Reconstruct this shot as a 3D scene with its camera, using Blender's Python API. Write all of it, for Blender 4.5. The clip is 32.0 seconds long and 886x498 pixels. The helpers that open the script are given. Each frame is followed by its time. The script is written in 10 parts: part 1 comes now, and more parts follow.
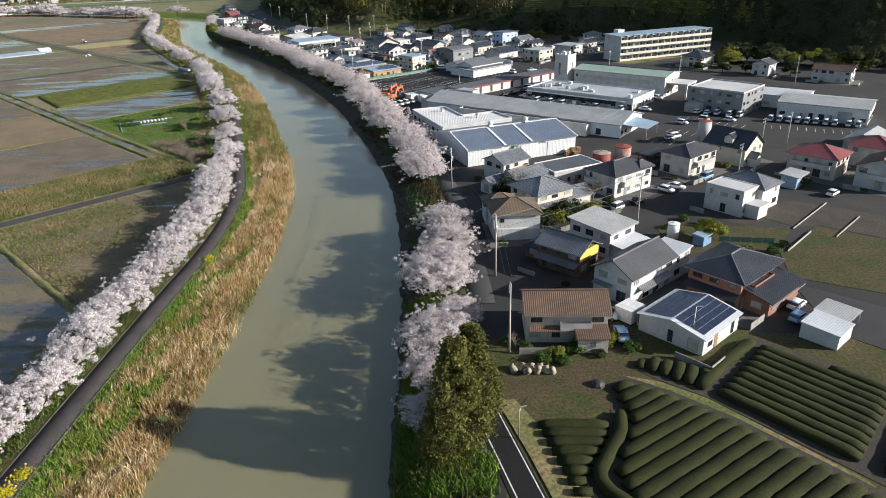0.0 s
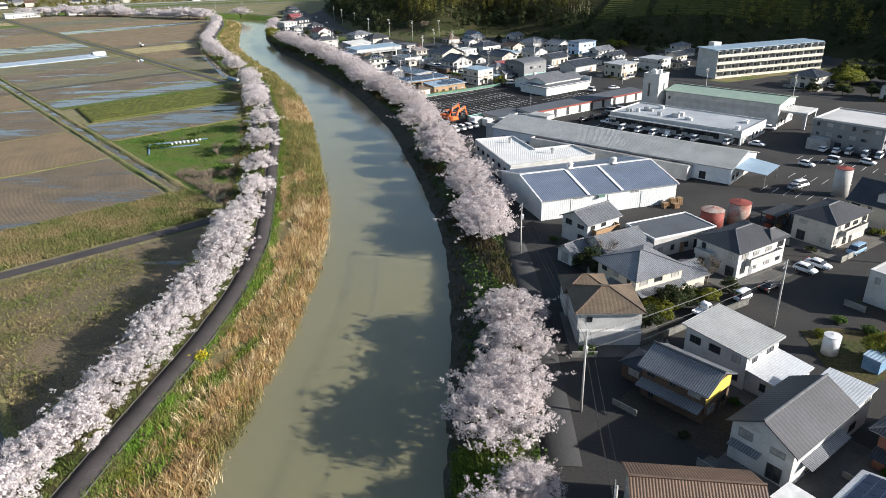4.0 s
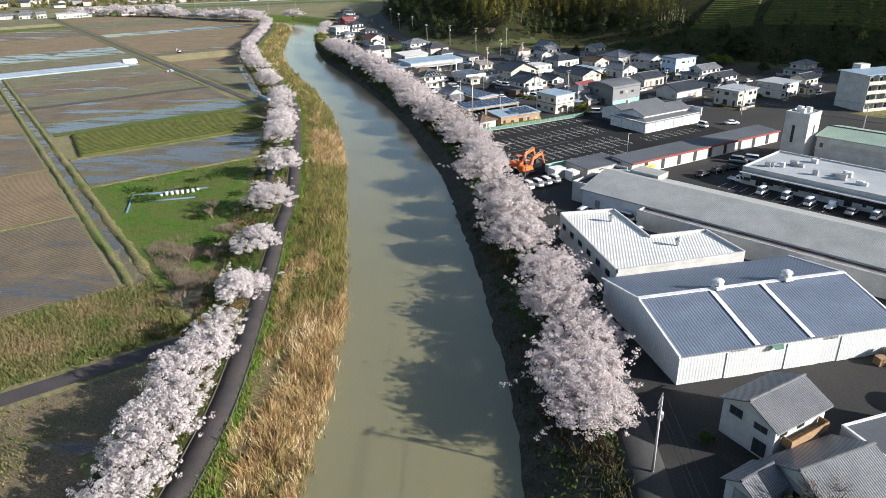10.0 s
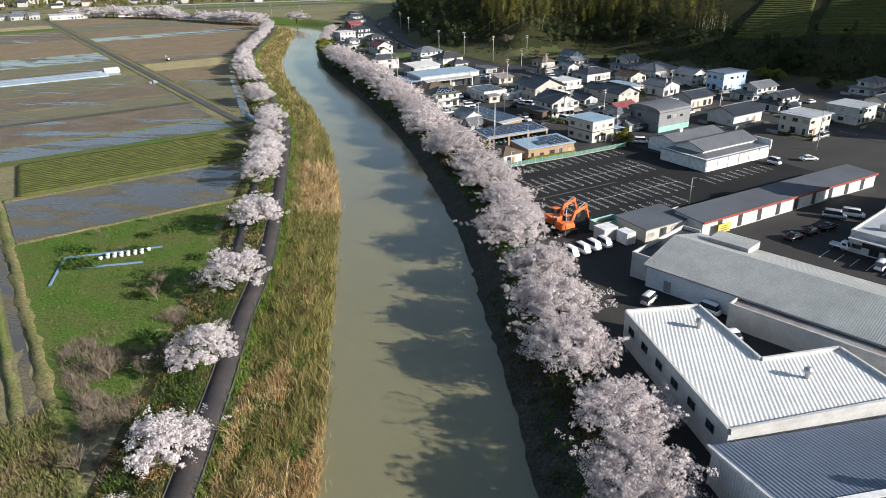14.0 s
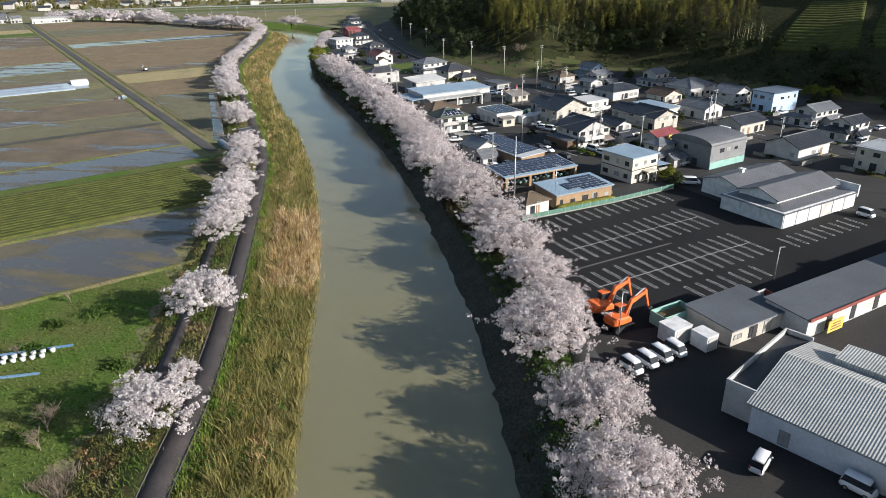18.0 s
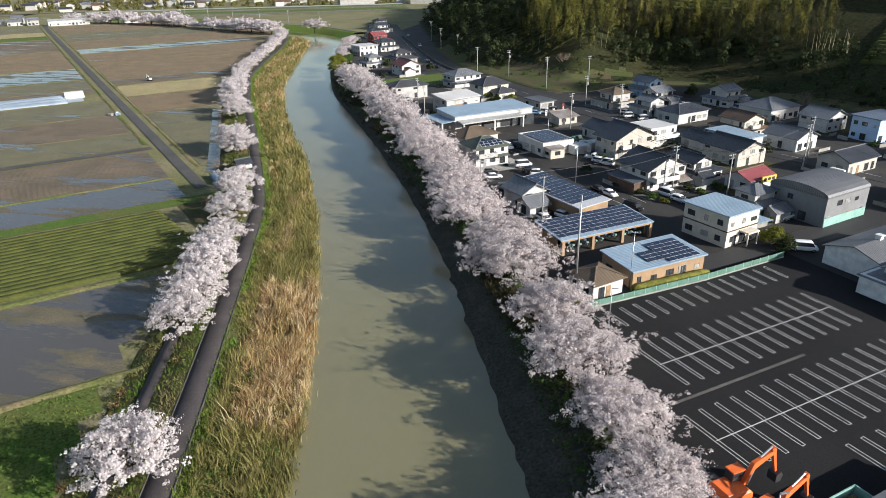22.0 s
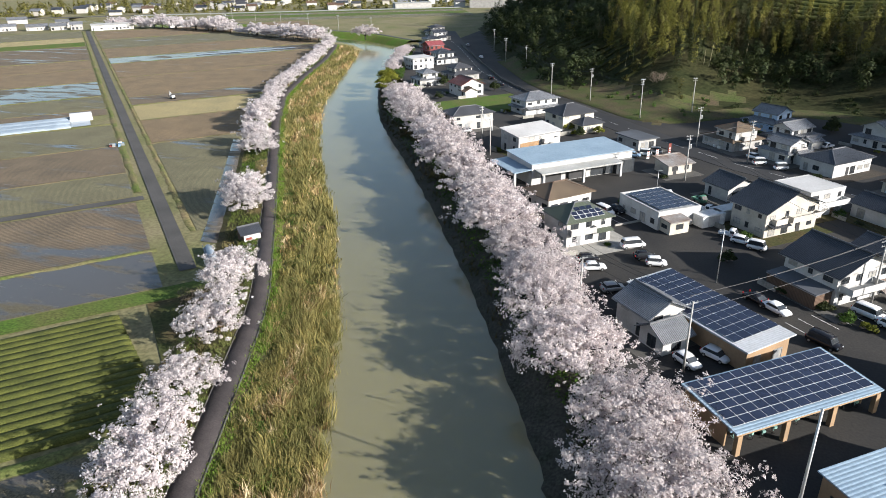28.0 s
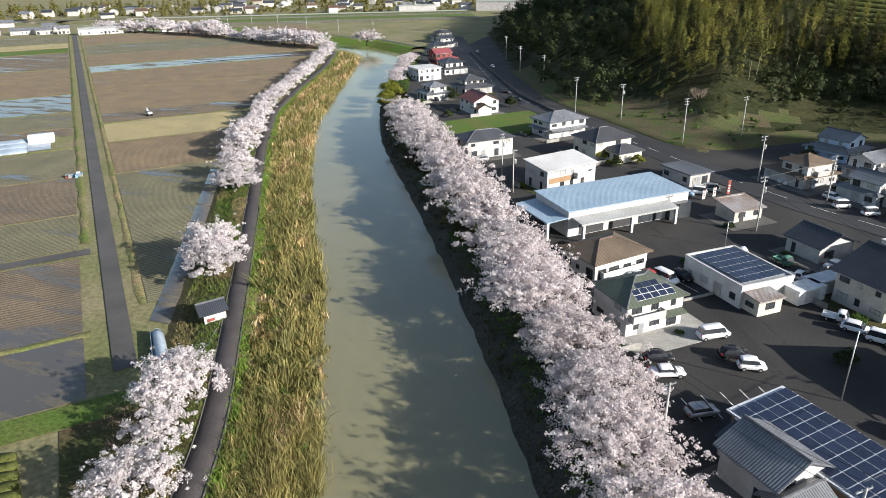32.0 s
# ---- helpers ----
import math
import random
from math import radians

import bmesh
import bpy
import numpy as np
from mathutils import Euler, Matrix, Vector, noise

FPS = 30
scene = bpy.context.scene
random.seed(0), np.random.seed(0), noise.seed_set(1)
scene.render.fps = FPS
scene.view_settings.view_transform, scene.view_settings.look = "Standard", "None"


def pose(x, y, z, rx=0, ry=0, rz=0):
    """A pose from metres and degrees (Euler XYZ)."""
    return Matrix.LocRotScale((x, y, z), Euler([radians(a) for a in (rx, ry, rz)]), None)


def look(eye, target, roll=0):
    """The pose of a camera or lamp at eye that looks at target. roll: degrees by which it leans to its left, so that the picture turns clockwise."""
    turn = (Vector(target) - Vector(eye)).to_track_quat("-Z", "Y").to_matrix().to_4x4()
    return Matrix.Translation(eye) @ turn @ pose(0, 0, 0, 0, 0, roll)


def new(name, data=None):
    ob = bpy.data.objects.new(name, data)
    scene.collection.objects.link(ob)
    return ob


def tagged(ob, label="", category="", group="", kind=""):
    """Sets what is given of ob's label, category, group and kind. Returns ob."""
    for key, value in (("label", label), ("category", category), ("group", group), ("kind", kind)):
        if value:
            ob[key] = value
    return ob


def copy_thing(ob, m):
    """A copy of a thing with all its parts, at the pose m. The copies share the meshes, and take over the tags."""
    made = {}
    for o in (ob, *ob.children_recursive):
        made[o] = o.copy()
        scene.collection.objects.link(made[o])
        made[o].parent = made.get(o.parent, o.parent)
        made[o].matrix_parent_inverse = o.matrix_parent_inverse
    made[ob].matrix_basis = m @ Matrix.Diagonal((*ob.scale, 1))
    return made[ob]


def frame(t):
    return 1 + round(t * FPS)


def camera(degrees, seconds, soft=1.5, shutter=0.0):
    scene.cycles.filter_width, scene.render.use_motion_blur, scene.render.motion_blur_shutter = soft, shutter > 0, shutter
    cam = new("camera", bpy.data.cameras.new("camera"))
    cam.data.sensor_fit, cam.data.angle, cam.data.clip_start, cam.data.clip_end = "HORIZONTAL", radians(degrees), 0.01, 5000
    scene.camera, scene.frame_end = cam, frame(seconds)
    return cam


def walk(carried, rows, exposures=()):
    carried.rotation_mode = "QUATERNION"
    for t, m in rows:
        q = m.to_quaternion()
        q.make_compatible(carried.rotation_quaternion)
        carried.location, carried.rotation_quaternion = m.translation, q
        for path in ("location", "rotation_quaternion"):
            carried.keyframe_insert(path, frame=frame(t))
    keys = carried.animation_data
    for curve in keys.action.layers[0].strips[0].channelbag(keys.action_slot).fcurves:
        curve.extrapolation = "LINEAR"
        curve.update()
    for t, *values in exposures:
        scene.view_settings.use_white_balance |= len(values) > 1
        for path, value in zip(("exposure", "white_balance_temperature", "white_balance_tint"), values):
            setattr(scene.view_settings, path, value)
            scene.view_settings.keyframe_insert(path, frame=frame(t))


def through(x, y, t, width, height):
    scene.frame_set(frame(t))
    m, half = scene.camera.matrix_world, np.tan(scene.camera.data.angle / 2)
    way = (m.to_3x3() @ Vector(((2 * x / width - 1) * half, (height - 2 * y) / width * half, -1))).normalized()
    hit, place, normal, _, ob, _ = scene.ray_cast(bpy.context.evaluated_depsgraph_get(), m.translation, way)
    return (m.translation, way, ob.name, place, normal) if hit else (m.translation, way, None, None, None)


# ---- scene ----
# Camera: a drone flying up a river at about fifty metres.
cam = camera(66.72, 32.0, 0.9)
# the clip's own automatic exposure, in stops
EXPOSURES = [(0.0, 0.84), (4.5, 1.02), (9.0, 1.04), (13.0, 0.92), (17.0, 0.8), (19.0, 0.78), (21.0, 0.8), (23.0, 0.95), (25.0, 1.04), (32.0, 1.1)]
# seconds, x, y, z, yaw, pitch, roll
ROWS = [
    (0.0, 0.00, 0.00, 52.66, -0.48, -24.02, 1.22),
    (0.5, -0.10, 4.25, 52.68, 0.60, -23.96, 1.28),
    (1.0, -0.13, 8.56, 52.80, 2.02, -23.91, 1.31),
    (1.5, -0.23, 13.00, 52.88, 3.19, -23.86, 1.30),
    (2.0, -0.29, 17.49, 53.00, 3.77, -23.85, 1.30),
    (2.5, -0.42, 22.10, 53.08, 4.01, -23.86, 1.28),
    (3.0, -0.57, 26.75, 53.10, 4.23, -23.85, 1.25),
    (3.5, -0.82, 31.45, 53.09, 4.51, -23.87, 1.20),
    (5.5, -2.01, 50.10, 52.84, 7.08, -23.87, 1.24),
    (6.0, -2.53, 54.80, 52.80, 7.48, -23.85, 1.23),
    (6.5, -3.08, 59.56, 52.73, 7.76, -23.85, 1.23),
    (7.0, -3.75, 64.34, 52.66, 8.09, -23.85, 1.22),
    (7.5, -4.42, 69.25, 52.62, 8.50, -23.85, 1.22),
    (8.0, -5.21, 74.22, 52.54, 8.92, -23.84, 1.21),
    (8.5, -6.12, 79.25, 52.47, 9.23, -23.85, 1.20),
    (9.0, -7.06, 84.18, 52.40, 9.52, -23.85, 1.20),
    (9.5, -8.03, 89.02, 52.42, 9.86, -23.87, 1.19),
    (10.0, -9.00, 93.83, 52.37, 10.19, -23.87, 1.15),
    (10.5, -9.99, 98.60, 52.36, 10.52, -23.87, 1.12),
    (11.0, -11.02, 103.31, 52.35, 10.87, -23.83, 1.08),
    (11.5, -11.98, 108.09, 52.27, 11.10, -23.81, 1.07),
    (12.0, -13.03, 112.89, 52.19, 11.06, -23.81, 1.06),
    (12.5, -14.14, 117.72, 52.12, 11.02, -23.81, 1.03),
    (13.0, -15.28, 122.58, 52.04, 11.02, -23.82, 1.00),
    (13.5, -16.47, 127.50, 51.93, 11.04, -23.81, 0.96),
    (14.0, -17.60, 132.38, 51.85, 11.08, -23.83, 0.94),
    (14.5, -18.76, 137.21, 51.74, 11.13, -23.83, 0.91),
    (16.5, -23.24, 155.71, 51.10, 11.25, -23.72, 0.73),
    (17.0, -24.10, 160.16, 51.11, 11.30, -23.71, 0.73),
    (17.5, -25.09, 164.69, 51.09, 11.32, -23.69, 0.72),
    (18.0, -26.04, 169.23, 51.07, 11.33, -23.66, 0.75),
    (18.5, -27.10, 173.79, 51.01, 11.35, -23.63, 0.76),
    (19.0, -28.20, 178.41, 51.02, 11.74, -23.63, 0.76),
    (19.5, -29.35, 183.13, 50.90, 12.19, -23.62, 0.78),
    (20.0, -30.53, 187.88, 50.81, 12.96, -23.60, 0.81),
    (20.5, -31.77, 192.59, 50.66, 13.62, -23.59, 0.81),
    (21.0, -32.97, 197.24, 50.57, 13.71, -23.61, 0.83),
    (21.5, -34.23, 201.82, 50.51, 13.73, -23.61, 0.83),
    (22.0, -35.51, 206.32, 50.38, 13.75, -23.61, 0.81),
    (22.5, -36.89, 210.74, 50.35, 13.96, -23.60, 0.81),
    (23.0, -38.29, 215.11, 50.28, 14.28, -23.57, 0.83),
    (23.5, -39.68, 219.41, 50.28, 14.71, -23.55, 0.83),
    (24.0, -41.07, 223.65, 50.24, 14.80, -23.51, 0.82),
    (24.5, -42.46, 227.86, 50.17, 15.14, -23.49, 0.82),
    (25.0, -43.84, 231.97, 50.11, 15.55, -23.47, 0.83),
    (25.5, -45.21, 235.99, 50.00, 16.01, -23.44, 0.83),
    (27.5, -51.08, 251.82, 49.58, 17.86, -23.44, 0.94),
    (28.0, -52.58, 255.71, 49.44, 18.30, -23.43, 0.98),
    (28.5, -54.11, 259.50, 49.36, 18.67, -23.41, 1.01),
    (29.0, -55.66, 263.26, 49.34, 18.66, -23.42, 1.00),
    (29.5, -57.27, 267.02, 49.26, 18.63, -23.40, 0.99),
    (30.0, -58.90, 270.75, 49.24, 18.59, -23.37, 0.98),
    (30.5, -60.52, 274.48, 49.28, 18.57, -23.35, 0.95),
    (31.0, -62.05, 278.17, 49.22, 18.54, -23.34, 0.93),
    (31.5, -63.57, 281.80, 49.16, 18.52, -23.33, 0.93),
    (32.0, -65.02, 285.34, 49.04, 18.54, -23.33, 0.95),
]
walk(cam, [(t, pose(x, y, z, 90 + pitch, roll, yaw)) for t, x, y, z, yaw, pitch, roll in ROWS], EXPOSURES)

# ---- light: low sun from the right of the valley ----
SUN_EL, SUN_AZ = 20.7, -9.6
world = bpy.data.worlds.new("sky")
scene.world = world
world.use_nodes = True
_sky = world.node_tree.nodes.new("ShaderNodeTexSky")
_sky.sky_type, _sky.sun_disc = "NISHITA", False
_sky.sun_elevation, _sky.sun_rotation = radians(SUN_EL), radians(90 - SUN_AZ)
_sky.air_density, _sky.dust_density = 1.0, 1.2
_bg = world.node_tree.nodes["Background"]
world.node_tree.links.new(_sky.outputs[0], _bg.inputs[0])
_bg.inputs[1].default_value = 0.085
_sd = Vector((math.cos(radians(SUN_AZ)) * math.cos(radians(SUN_EL)), math.sin(radians(SUN_AZ)) * math.cos(radians(SUN_EL)), math.sin(radians(SUN_EL))))
sun = new("sun", bpy.data.lights.new("sun", "SUN"))
sun.data.energy, sun.data.angle, sun.data.color = 5.1, radians(0.55), (1.0, 0.955, 0.905)
sun.matrix_world = look((0, 0, 0), -_sd)

# ---- materials ----


def mat(name, a, b=None, rough=0.8, metal=0.0, scale=0.4, fine=6.0, bump=0.15, vary=0.25, jitter=0.0, spec=0.4):
    """A painted or natural surface: two colours mixed by large noise, a fine grain, a little relief; jitter varies it object by object."""
    m = bpy.data.materials.new(name)
    m.use_nodes = True
    nt = m.node_tree
    N, L = nt.nodes, nt.links
    p = N["Principled BSDF"]
    b = b or tuple(c * 0.75 for c in a)
    geo = N.new("ShaderNodeNewGeometry")
    n1, n2 = N.new("ShaderNodeTexNoise"), N.new("ShaderNodeTexNoise")
    n1.inputs["Scale"].default_value, n1.inputs["Detail"].default_value = scale, 5
    n2.inputs["Scale"].default_value, n2.inputs["Detail"].default_value = fine, 3
    L.new(geo.outputs["Position"], n1.inputs["Vector"])
    L.new(geo.outputs["Position"], n2.inputs["Vector"])
    ramp = N.new("ShaderNodeMapRange")
    ramp.inputs[1].default_value, ramp.inputs[2].default_value = 0.35, 0.68
    L.new(n1.outputs["Fac"], ramp.inputs[0])
    mix = N.new("ShaderNodeMix")
    mix.data_type = "RGBA"
    mix.inputs[6].default_value, mix.inputs[7].default_value = (*a, 1), (*b, 1)
    L.new(ramp.outputs[0], mix.inputs[0])
    gr = N.new("ShaderNodeMapRange")
    gr.inputs[1].default_value, gr.inputs[2].default_value = 0.25, 0.75
    gr.inputs[3].default_value, gr.inputs[4].default_value = 1 - vary, 1 + vary
    L.new(n2.outputs["Fac"], gr.inputs[0])
    hsv = N.new("ShaderNodeHueSaturation")
    L.new(mix.outputs[2], hsv.inputs["Color"])
    last = gr.outputs[0]
    if jitter:
        info, jr, mu = N.new("ShaderNodeObjectInfo"), N.new("ShaderNodeMapRange"), N.new("ShaderNodeMath")
        jr.inputs[3].default_value, jr.inputs[4].default_value = 1 - jitter, 1 + jitter
        L.new(info.outputs["Random"], jr.inputs[0])
        mu.operation = "MULTIPLY"
        L.new(last, mu.inputs[0])
        L.new(jr.outputs[0], mu.inputs[1])
        last = mu.outputs[0]
    L.new(last, hsv.inputs["Value"])
    L.new(hsv.outputs[0], p.inputs["Base Color"])
    p.inputs["Roughness"].default_value, p.inputs["Metallic"].default_value = rough, metal
    p.inputs["Specular IOR Level"].default_value = spec
    if bump:
        bu = N.new("ShaderNodeBump")
        bu.inputs["Strength"].default_value, bu.inputs["Distance"].default_value = bump, 0.08
        L.new(n2.outputs["Fac"], bu.inputs["Height"])
        L.new(bu.outputs[0], p.inputs["Normal"])
    return m


def ribbed(name, a, b=None, period=0.3, courses=0.0, rough=0.5, metal=0.0, dark=0.55, depth=0.05, jitter=0.0, vary=0.15, spec=0.4):
    """Sheet with ribs up the slope (and tile courses across it), laid out by the mesh's UV in metres."""
    m = mat(name, a, b, rough, metal, 0.25, 3.0, 0.0, vary, jitter, spec)
    nt = m.node_tree
    N, L = nt.nodes, nt.links
    p = N["Principled BSDF"]
    uv = N.new("ShaderNodeUVMap")
    w = N.new("ShaderNodeTexWave")
    w.bands_direction, w.inputs["Scale"].default_value = "X", 0.314 / period
    L.new(uv.outputs[0], w.inputs["Vector"])
    height = w.outputs["Fac"]
    if courses:
        w2, ad = N.new("ShaderNodeTexWave"), N.new("ShaderNodeMath")
        w2.bands_direction, w2.wave_profile, w2.inputs["Scale"].default_value = "Y", "SAW", 0.314 / courses
        L.new(uv.outputs[0], w2.inputs["Vector"])
        ad.operation = "MULTIPLY"
        L.new(w.outputs["Fac"], ad.inputs[0])
        r = N.new("ShaderNodeMapRange")
        r.inputs[3].default_value = 0.45
        L.new(w2.outputs["Fac"], r.inputs[0])
        L.new(r.outputs[0], ad.inputs[1])
        height = ad.outputs[0]
    bu = N.new("ShaderNodeBump")
    bu.inputs["Strength"].default_value, bu.inputs["Distance"].default_value = 0.7, depth
    L.new(height, bu.inputs["Height"])
    L.new(bu.outputs[0], p.inputs["Normal"])
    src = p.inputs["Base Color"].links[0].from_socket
    # multiply the colour down in the grooves, painting in the shade between ribs
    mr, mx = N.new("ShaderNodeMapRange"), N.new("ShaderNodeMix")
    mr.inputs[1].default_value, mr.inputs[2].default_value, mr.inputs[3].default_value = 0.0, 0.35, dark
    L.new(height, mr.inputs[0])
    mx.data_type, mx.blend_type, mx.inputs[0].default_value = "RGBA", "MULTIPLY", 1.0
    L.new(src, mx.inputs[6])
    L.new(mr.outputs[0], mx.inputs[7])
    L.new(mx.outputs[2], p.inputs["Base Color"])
    return m


def leafy(name, a, b, through=0.35, scale=0.35, rough=0.7, lo=0.72, hi=1.22):
    """Leaves or petals: clump by clump colour, some light passing through."""
    m = mat(name, a, b, rough, 0, scale, 5.0, 0.0, 0.3, 0.08, 0.2)
    nt = m.node_tree
    N, L = nt.nodes, nt.links
    p = N["Principled BSDF"]
    src = p.inputs["Base Color"].links[0].from_socket
    isl, hs = N.new("ShaderNodeNewGeometry"), N.new("ShaderNodeHueSaturation")
    mr = N.new("ShaderNodeMapRange")
    mr.inputs[3].default_value, mr.inputs[4].default_value = lo, hi
    L.new(isl.outputs["Random Per Island"], mr.inputs[0])
    L.new(mr.outputs[0], hs.inputs["Value"])
    L.new(src, hs.inputs["Color"])
    L.new(hs.outputs[0], p.inputs["Base Color"])
    tr, mx = N.new("ShaderNodeBsdfTranslucent"), N.new("ShaderNodeMixShader")
    L.new(hs.outputs[0], tr.inputs[0])
    mx.inputs[0].default_value = through
    L.new(p.outputs[0], mx.inputs[1])
    L.new(tr.outputs[0], mx.inputs[2])
    L.new(mx.outputs[0], N["Material Output"].inputs[0])
    return m


def wet_soil(name, soil, soil2, pool=0.5, stripes=0.0, scale=0.06, puddle=(0.075, 0.068, 0.058)):
    """Tilled paddy soil with stubble lines and shallow standing water in its low parts."""
    m = mat(name, soil, soil2, 0.9, 0, 0.12, 4.0, 0.6, 0.6)
    nt = m.node_tree
    N, L = nt.nodes, nt.links
    p = N["Principled BSDF"]
    geo, mp, n = N.new("ShaderNodeNewGeometry"), N.new("ShaderNodeMapping"), N.new("ShaderNodeTexNoise")
    mp.inputs["Rotation"].default_value, mp.inputs["Scale"].default_value = (0, 0, radians(-46)), (0.35, 1.6, 1)
    L.new(geo.outputs["Position"], mp.inputs[0])
    L.new(mp.outputs[0], n.inputs["Vector"])
    n.inputs["Scale"].default_value, n.inputs["Detail"].default_value, n.inputs["Roughness"].default_value = scale, 11, 0.7
    mr = N.new("ShaderNodeMapRange")
    mr.inputs[1].default_value, mr.inputs[2].default_value = 1 - pool - 0.04, 1 - pool + 0.05
    L.new(n.outputs["Fac"], mr.inputs[0])
    src = p.inputs["Base Color"].links[0].from_socket
    if stripes:
        w, wr, wm = N.new("ShaderNodeTexWave"), N.new("ShaderNodeMapRange"), N.new("ShaderNodeMix")
        mp2 = N.new("ShaderNodeMapping")
        mp2.inputs["Rotation"].default_value = (0, 0, radians(-46))
        L.new(geo.outputs["Position"], mp2.inputs[0])
        L.new(mp2.outputs[0], w.inputs["Vector"])
        w.bands_direction, w.inputs["Scale"].default_value = "Y", 0.314 / stripes
        w.inputs["Distortion"].default_value, w.inputs["Detail"].default_value = 1.2, 2
        wr.inputs[3].default_value, wr.inputs[4].default_value = 0.58, 1.3
        L.new(w.outputs["Fac"], wr.inputs[0])
        wm.data_type, wm.blend_type, wm.inputs[0].default_value = "RGBA", "MULTIPLY", 1.0
        L.new(src, wm.inputs[6])
        L.new(wr.outputs[0], wm.inputs[7])
        src = wm.outputs[2]
    mx = N.new("ShaderNodeMix")
    mx.data_type = "RGBA"
    L.new(mr.outputs[0], mx.inputs[0])
    L.new(src, mx.inputs[6])
    mx.inputs[7].default_value = (*puddle, 1)
    L.new(mx.outputs[2], p.inputs["Base Color"])
    rr = N.new("ShaderNodeMapRange")
    rr.inputs[3].default_value, rr.inputs[4].default_value = 0.9, 0.12
    L.new(mr.outputs[0], rr.inputs[0])
    L.new(rr.outputs[0], p.inputs["Roughness"])
    bu = p.inputs["Normal"].links[0].from_node
    br = N.new("ShaderNodeMapRange")
    br.inputs[3].default_value, br.inputs[4].default_value = 0.5, 0.02
    L.new(mr.outputs[0], br.inputs[0])
    L.new(br.outputs[0], bu.inputs["Strength"])
    return m


ASPHALT = mat("asphalt", (0.022, 0.022, 0.023), (0.036, 0.035, 0.034), 0.75, 0, 0.05, 5.0, 0.1, 0.25)
ASPHALT_NEW = mat("fresh_asphalt", (0.0105, 0.0105, 0.011), (0.017, 0.0168, 0.0168), 0.9, 0, 0.06, 5.0, 0.1, 0.3, 0, 0.2)
YARD = mat("yard", (0.018, 0.0178, 0.0175), (0.035, 0.032, 0.028), 0.85, 0, 0.07, 3.0, 0.2, 0.3)
PATH = mat("path_asphalt", (0.042, 0.036, 0.036), (0.062, 0.052, 0.051), 0.85, 0, 0.3, 7.0, 0.1, 0.35)
CONCRETE = mat("concrete", (0.33, 0.32, 0.29), (0.22, 0.21, 0.19), 0.9, 0, 0.35, 4.0, 0.15, 0.2)
CONC_DARK = mat("weathered_concrete", (0.11, 0.105, 0.095), (0.065, 0.063, 0.057), 0.9, 0, 0.25, 4.0, 0.2, 0.3)
PAINT_LINE = mat("road_paint", (0.68, 0.68, 0.66), (0.4, 0.4, 0.39), 0.7, 0, 1.2, 9.0, 0.0, 0.2)
SOIL = mat("bare_soil", (0.12, 0.078, 0.042), (0.062, 0.066, 0.026), 0.95, 0, 0.25, 3.0, 0.4, 0.3)
GRASS = mat("grass", (0.1, 0.185, 0.022), (0.13, 0.15, 0.035), 0.9, 0, 0.16, 3.0, 0.6, 0.4, 0, 0.2)
LAWN = mat("lawn_grass", (0.062, 0.115, 0.016), (0.095, 0.105, 0.03), 0.95, 0, 0.14, 2.5, 0.6, 0.5, 0, 0.2)
ROUGH_GRASS = mat("rough_grass", (0.2, 0.155, 0.08), (0.075, 0.11, 0.024), 0.95, 0, 0.11, 2.2, 0.7, 0.55, 0, 0.2)
# dark copy of the grass, with shade put into its colour
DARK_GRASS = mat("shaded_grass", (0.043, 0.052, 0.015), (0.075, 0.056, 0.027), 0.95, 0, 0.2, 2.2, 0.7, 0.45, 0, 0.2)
# bank grass, its colour darkened too for the shade lying over it
SHELF_GRASS = mat("bank_meadow", (0.055, 0.075, 0.019), (0.09, 0.068, 0.04), 0.95, 0, 0.12, 2.2, 0.7, 0.5, 0, 0.2)
FIELD_GROUND = mat("field_ground", (0.19, 0.165, 0.095), (0.13, 0.135, 0.055), 0.95, 0, 0.05, 1.5, 0.5, 0.35, 0, 0.2)
HILL_FLOOR = mat("hill_undergrowth", (0.026, 0.032, 0.012), (0.045, 0.041, 0.018), 0.95, 0, 0.05, 0.8, 0.6, 0.45, 0, 0.1)
PADDY = wet_soil("paddy_soil", (0.155, 0.117, 0.075), (0.105, 0.083, 0.055), 0.44, 0.9)
PADDY_DRY = wet_soil("dry_paddy_soil", (0.2, 0.143, 0.08), (0.145, 0.107, 0.062), 0.36, 1.1)
PADDY_WET = wet_soil("flooded_paddy", (0.13, 0.11, 0.068), (0.09, 0.082, 0.05), 0.52, 0.0, 0.1)
PADDY_FLOODED = wet_soil("deep_flooded_paddy", (0.12, 0.1, 0.065), (0.09, 0.08, 0.05), 0.56, 0.0, 0.13)
FALLOW = wet_soil("fallow_soil", (0.15, 0.11, 0.065), (0.09, 0.08, 0.042), 0.37, 0.0, 0.12)
PADDY_STRAW = wet_soil("straw_paddy", (0.33, 0.27, 0.13), (0.26, 0.22, 0.11), 0.12, 0.9)
PADDY_GREEN = wet_soil("sprouting_paddy", (0.15, 0.138, 0.078), (0.115, 0.105, 0.06), 0.415, 0.8)
TRUNK = mat("bark", (0.06, 0.045, 0.038), (0.03, 0.025, 0.022), 0.95, 0, 1.5, 9.0, 0.5, 0.3)
BLOSSOM = leafy("cherry_blossom", (0.71, 0.655, 0.65), (0.57, 0.51, 0.51), 0.5, 0.5, 0.7, 0.86, 1.1)
BLOSSOM_PALE = leafy("pale_cherry_blossom", (0.73, 0.685, 0.685), (0.6, 0.55, 0.553), 0.5, 0.5, 0.7, 0.86, 1.1)
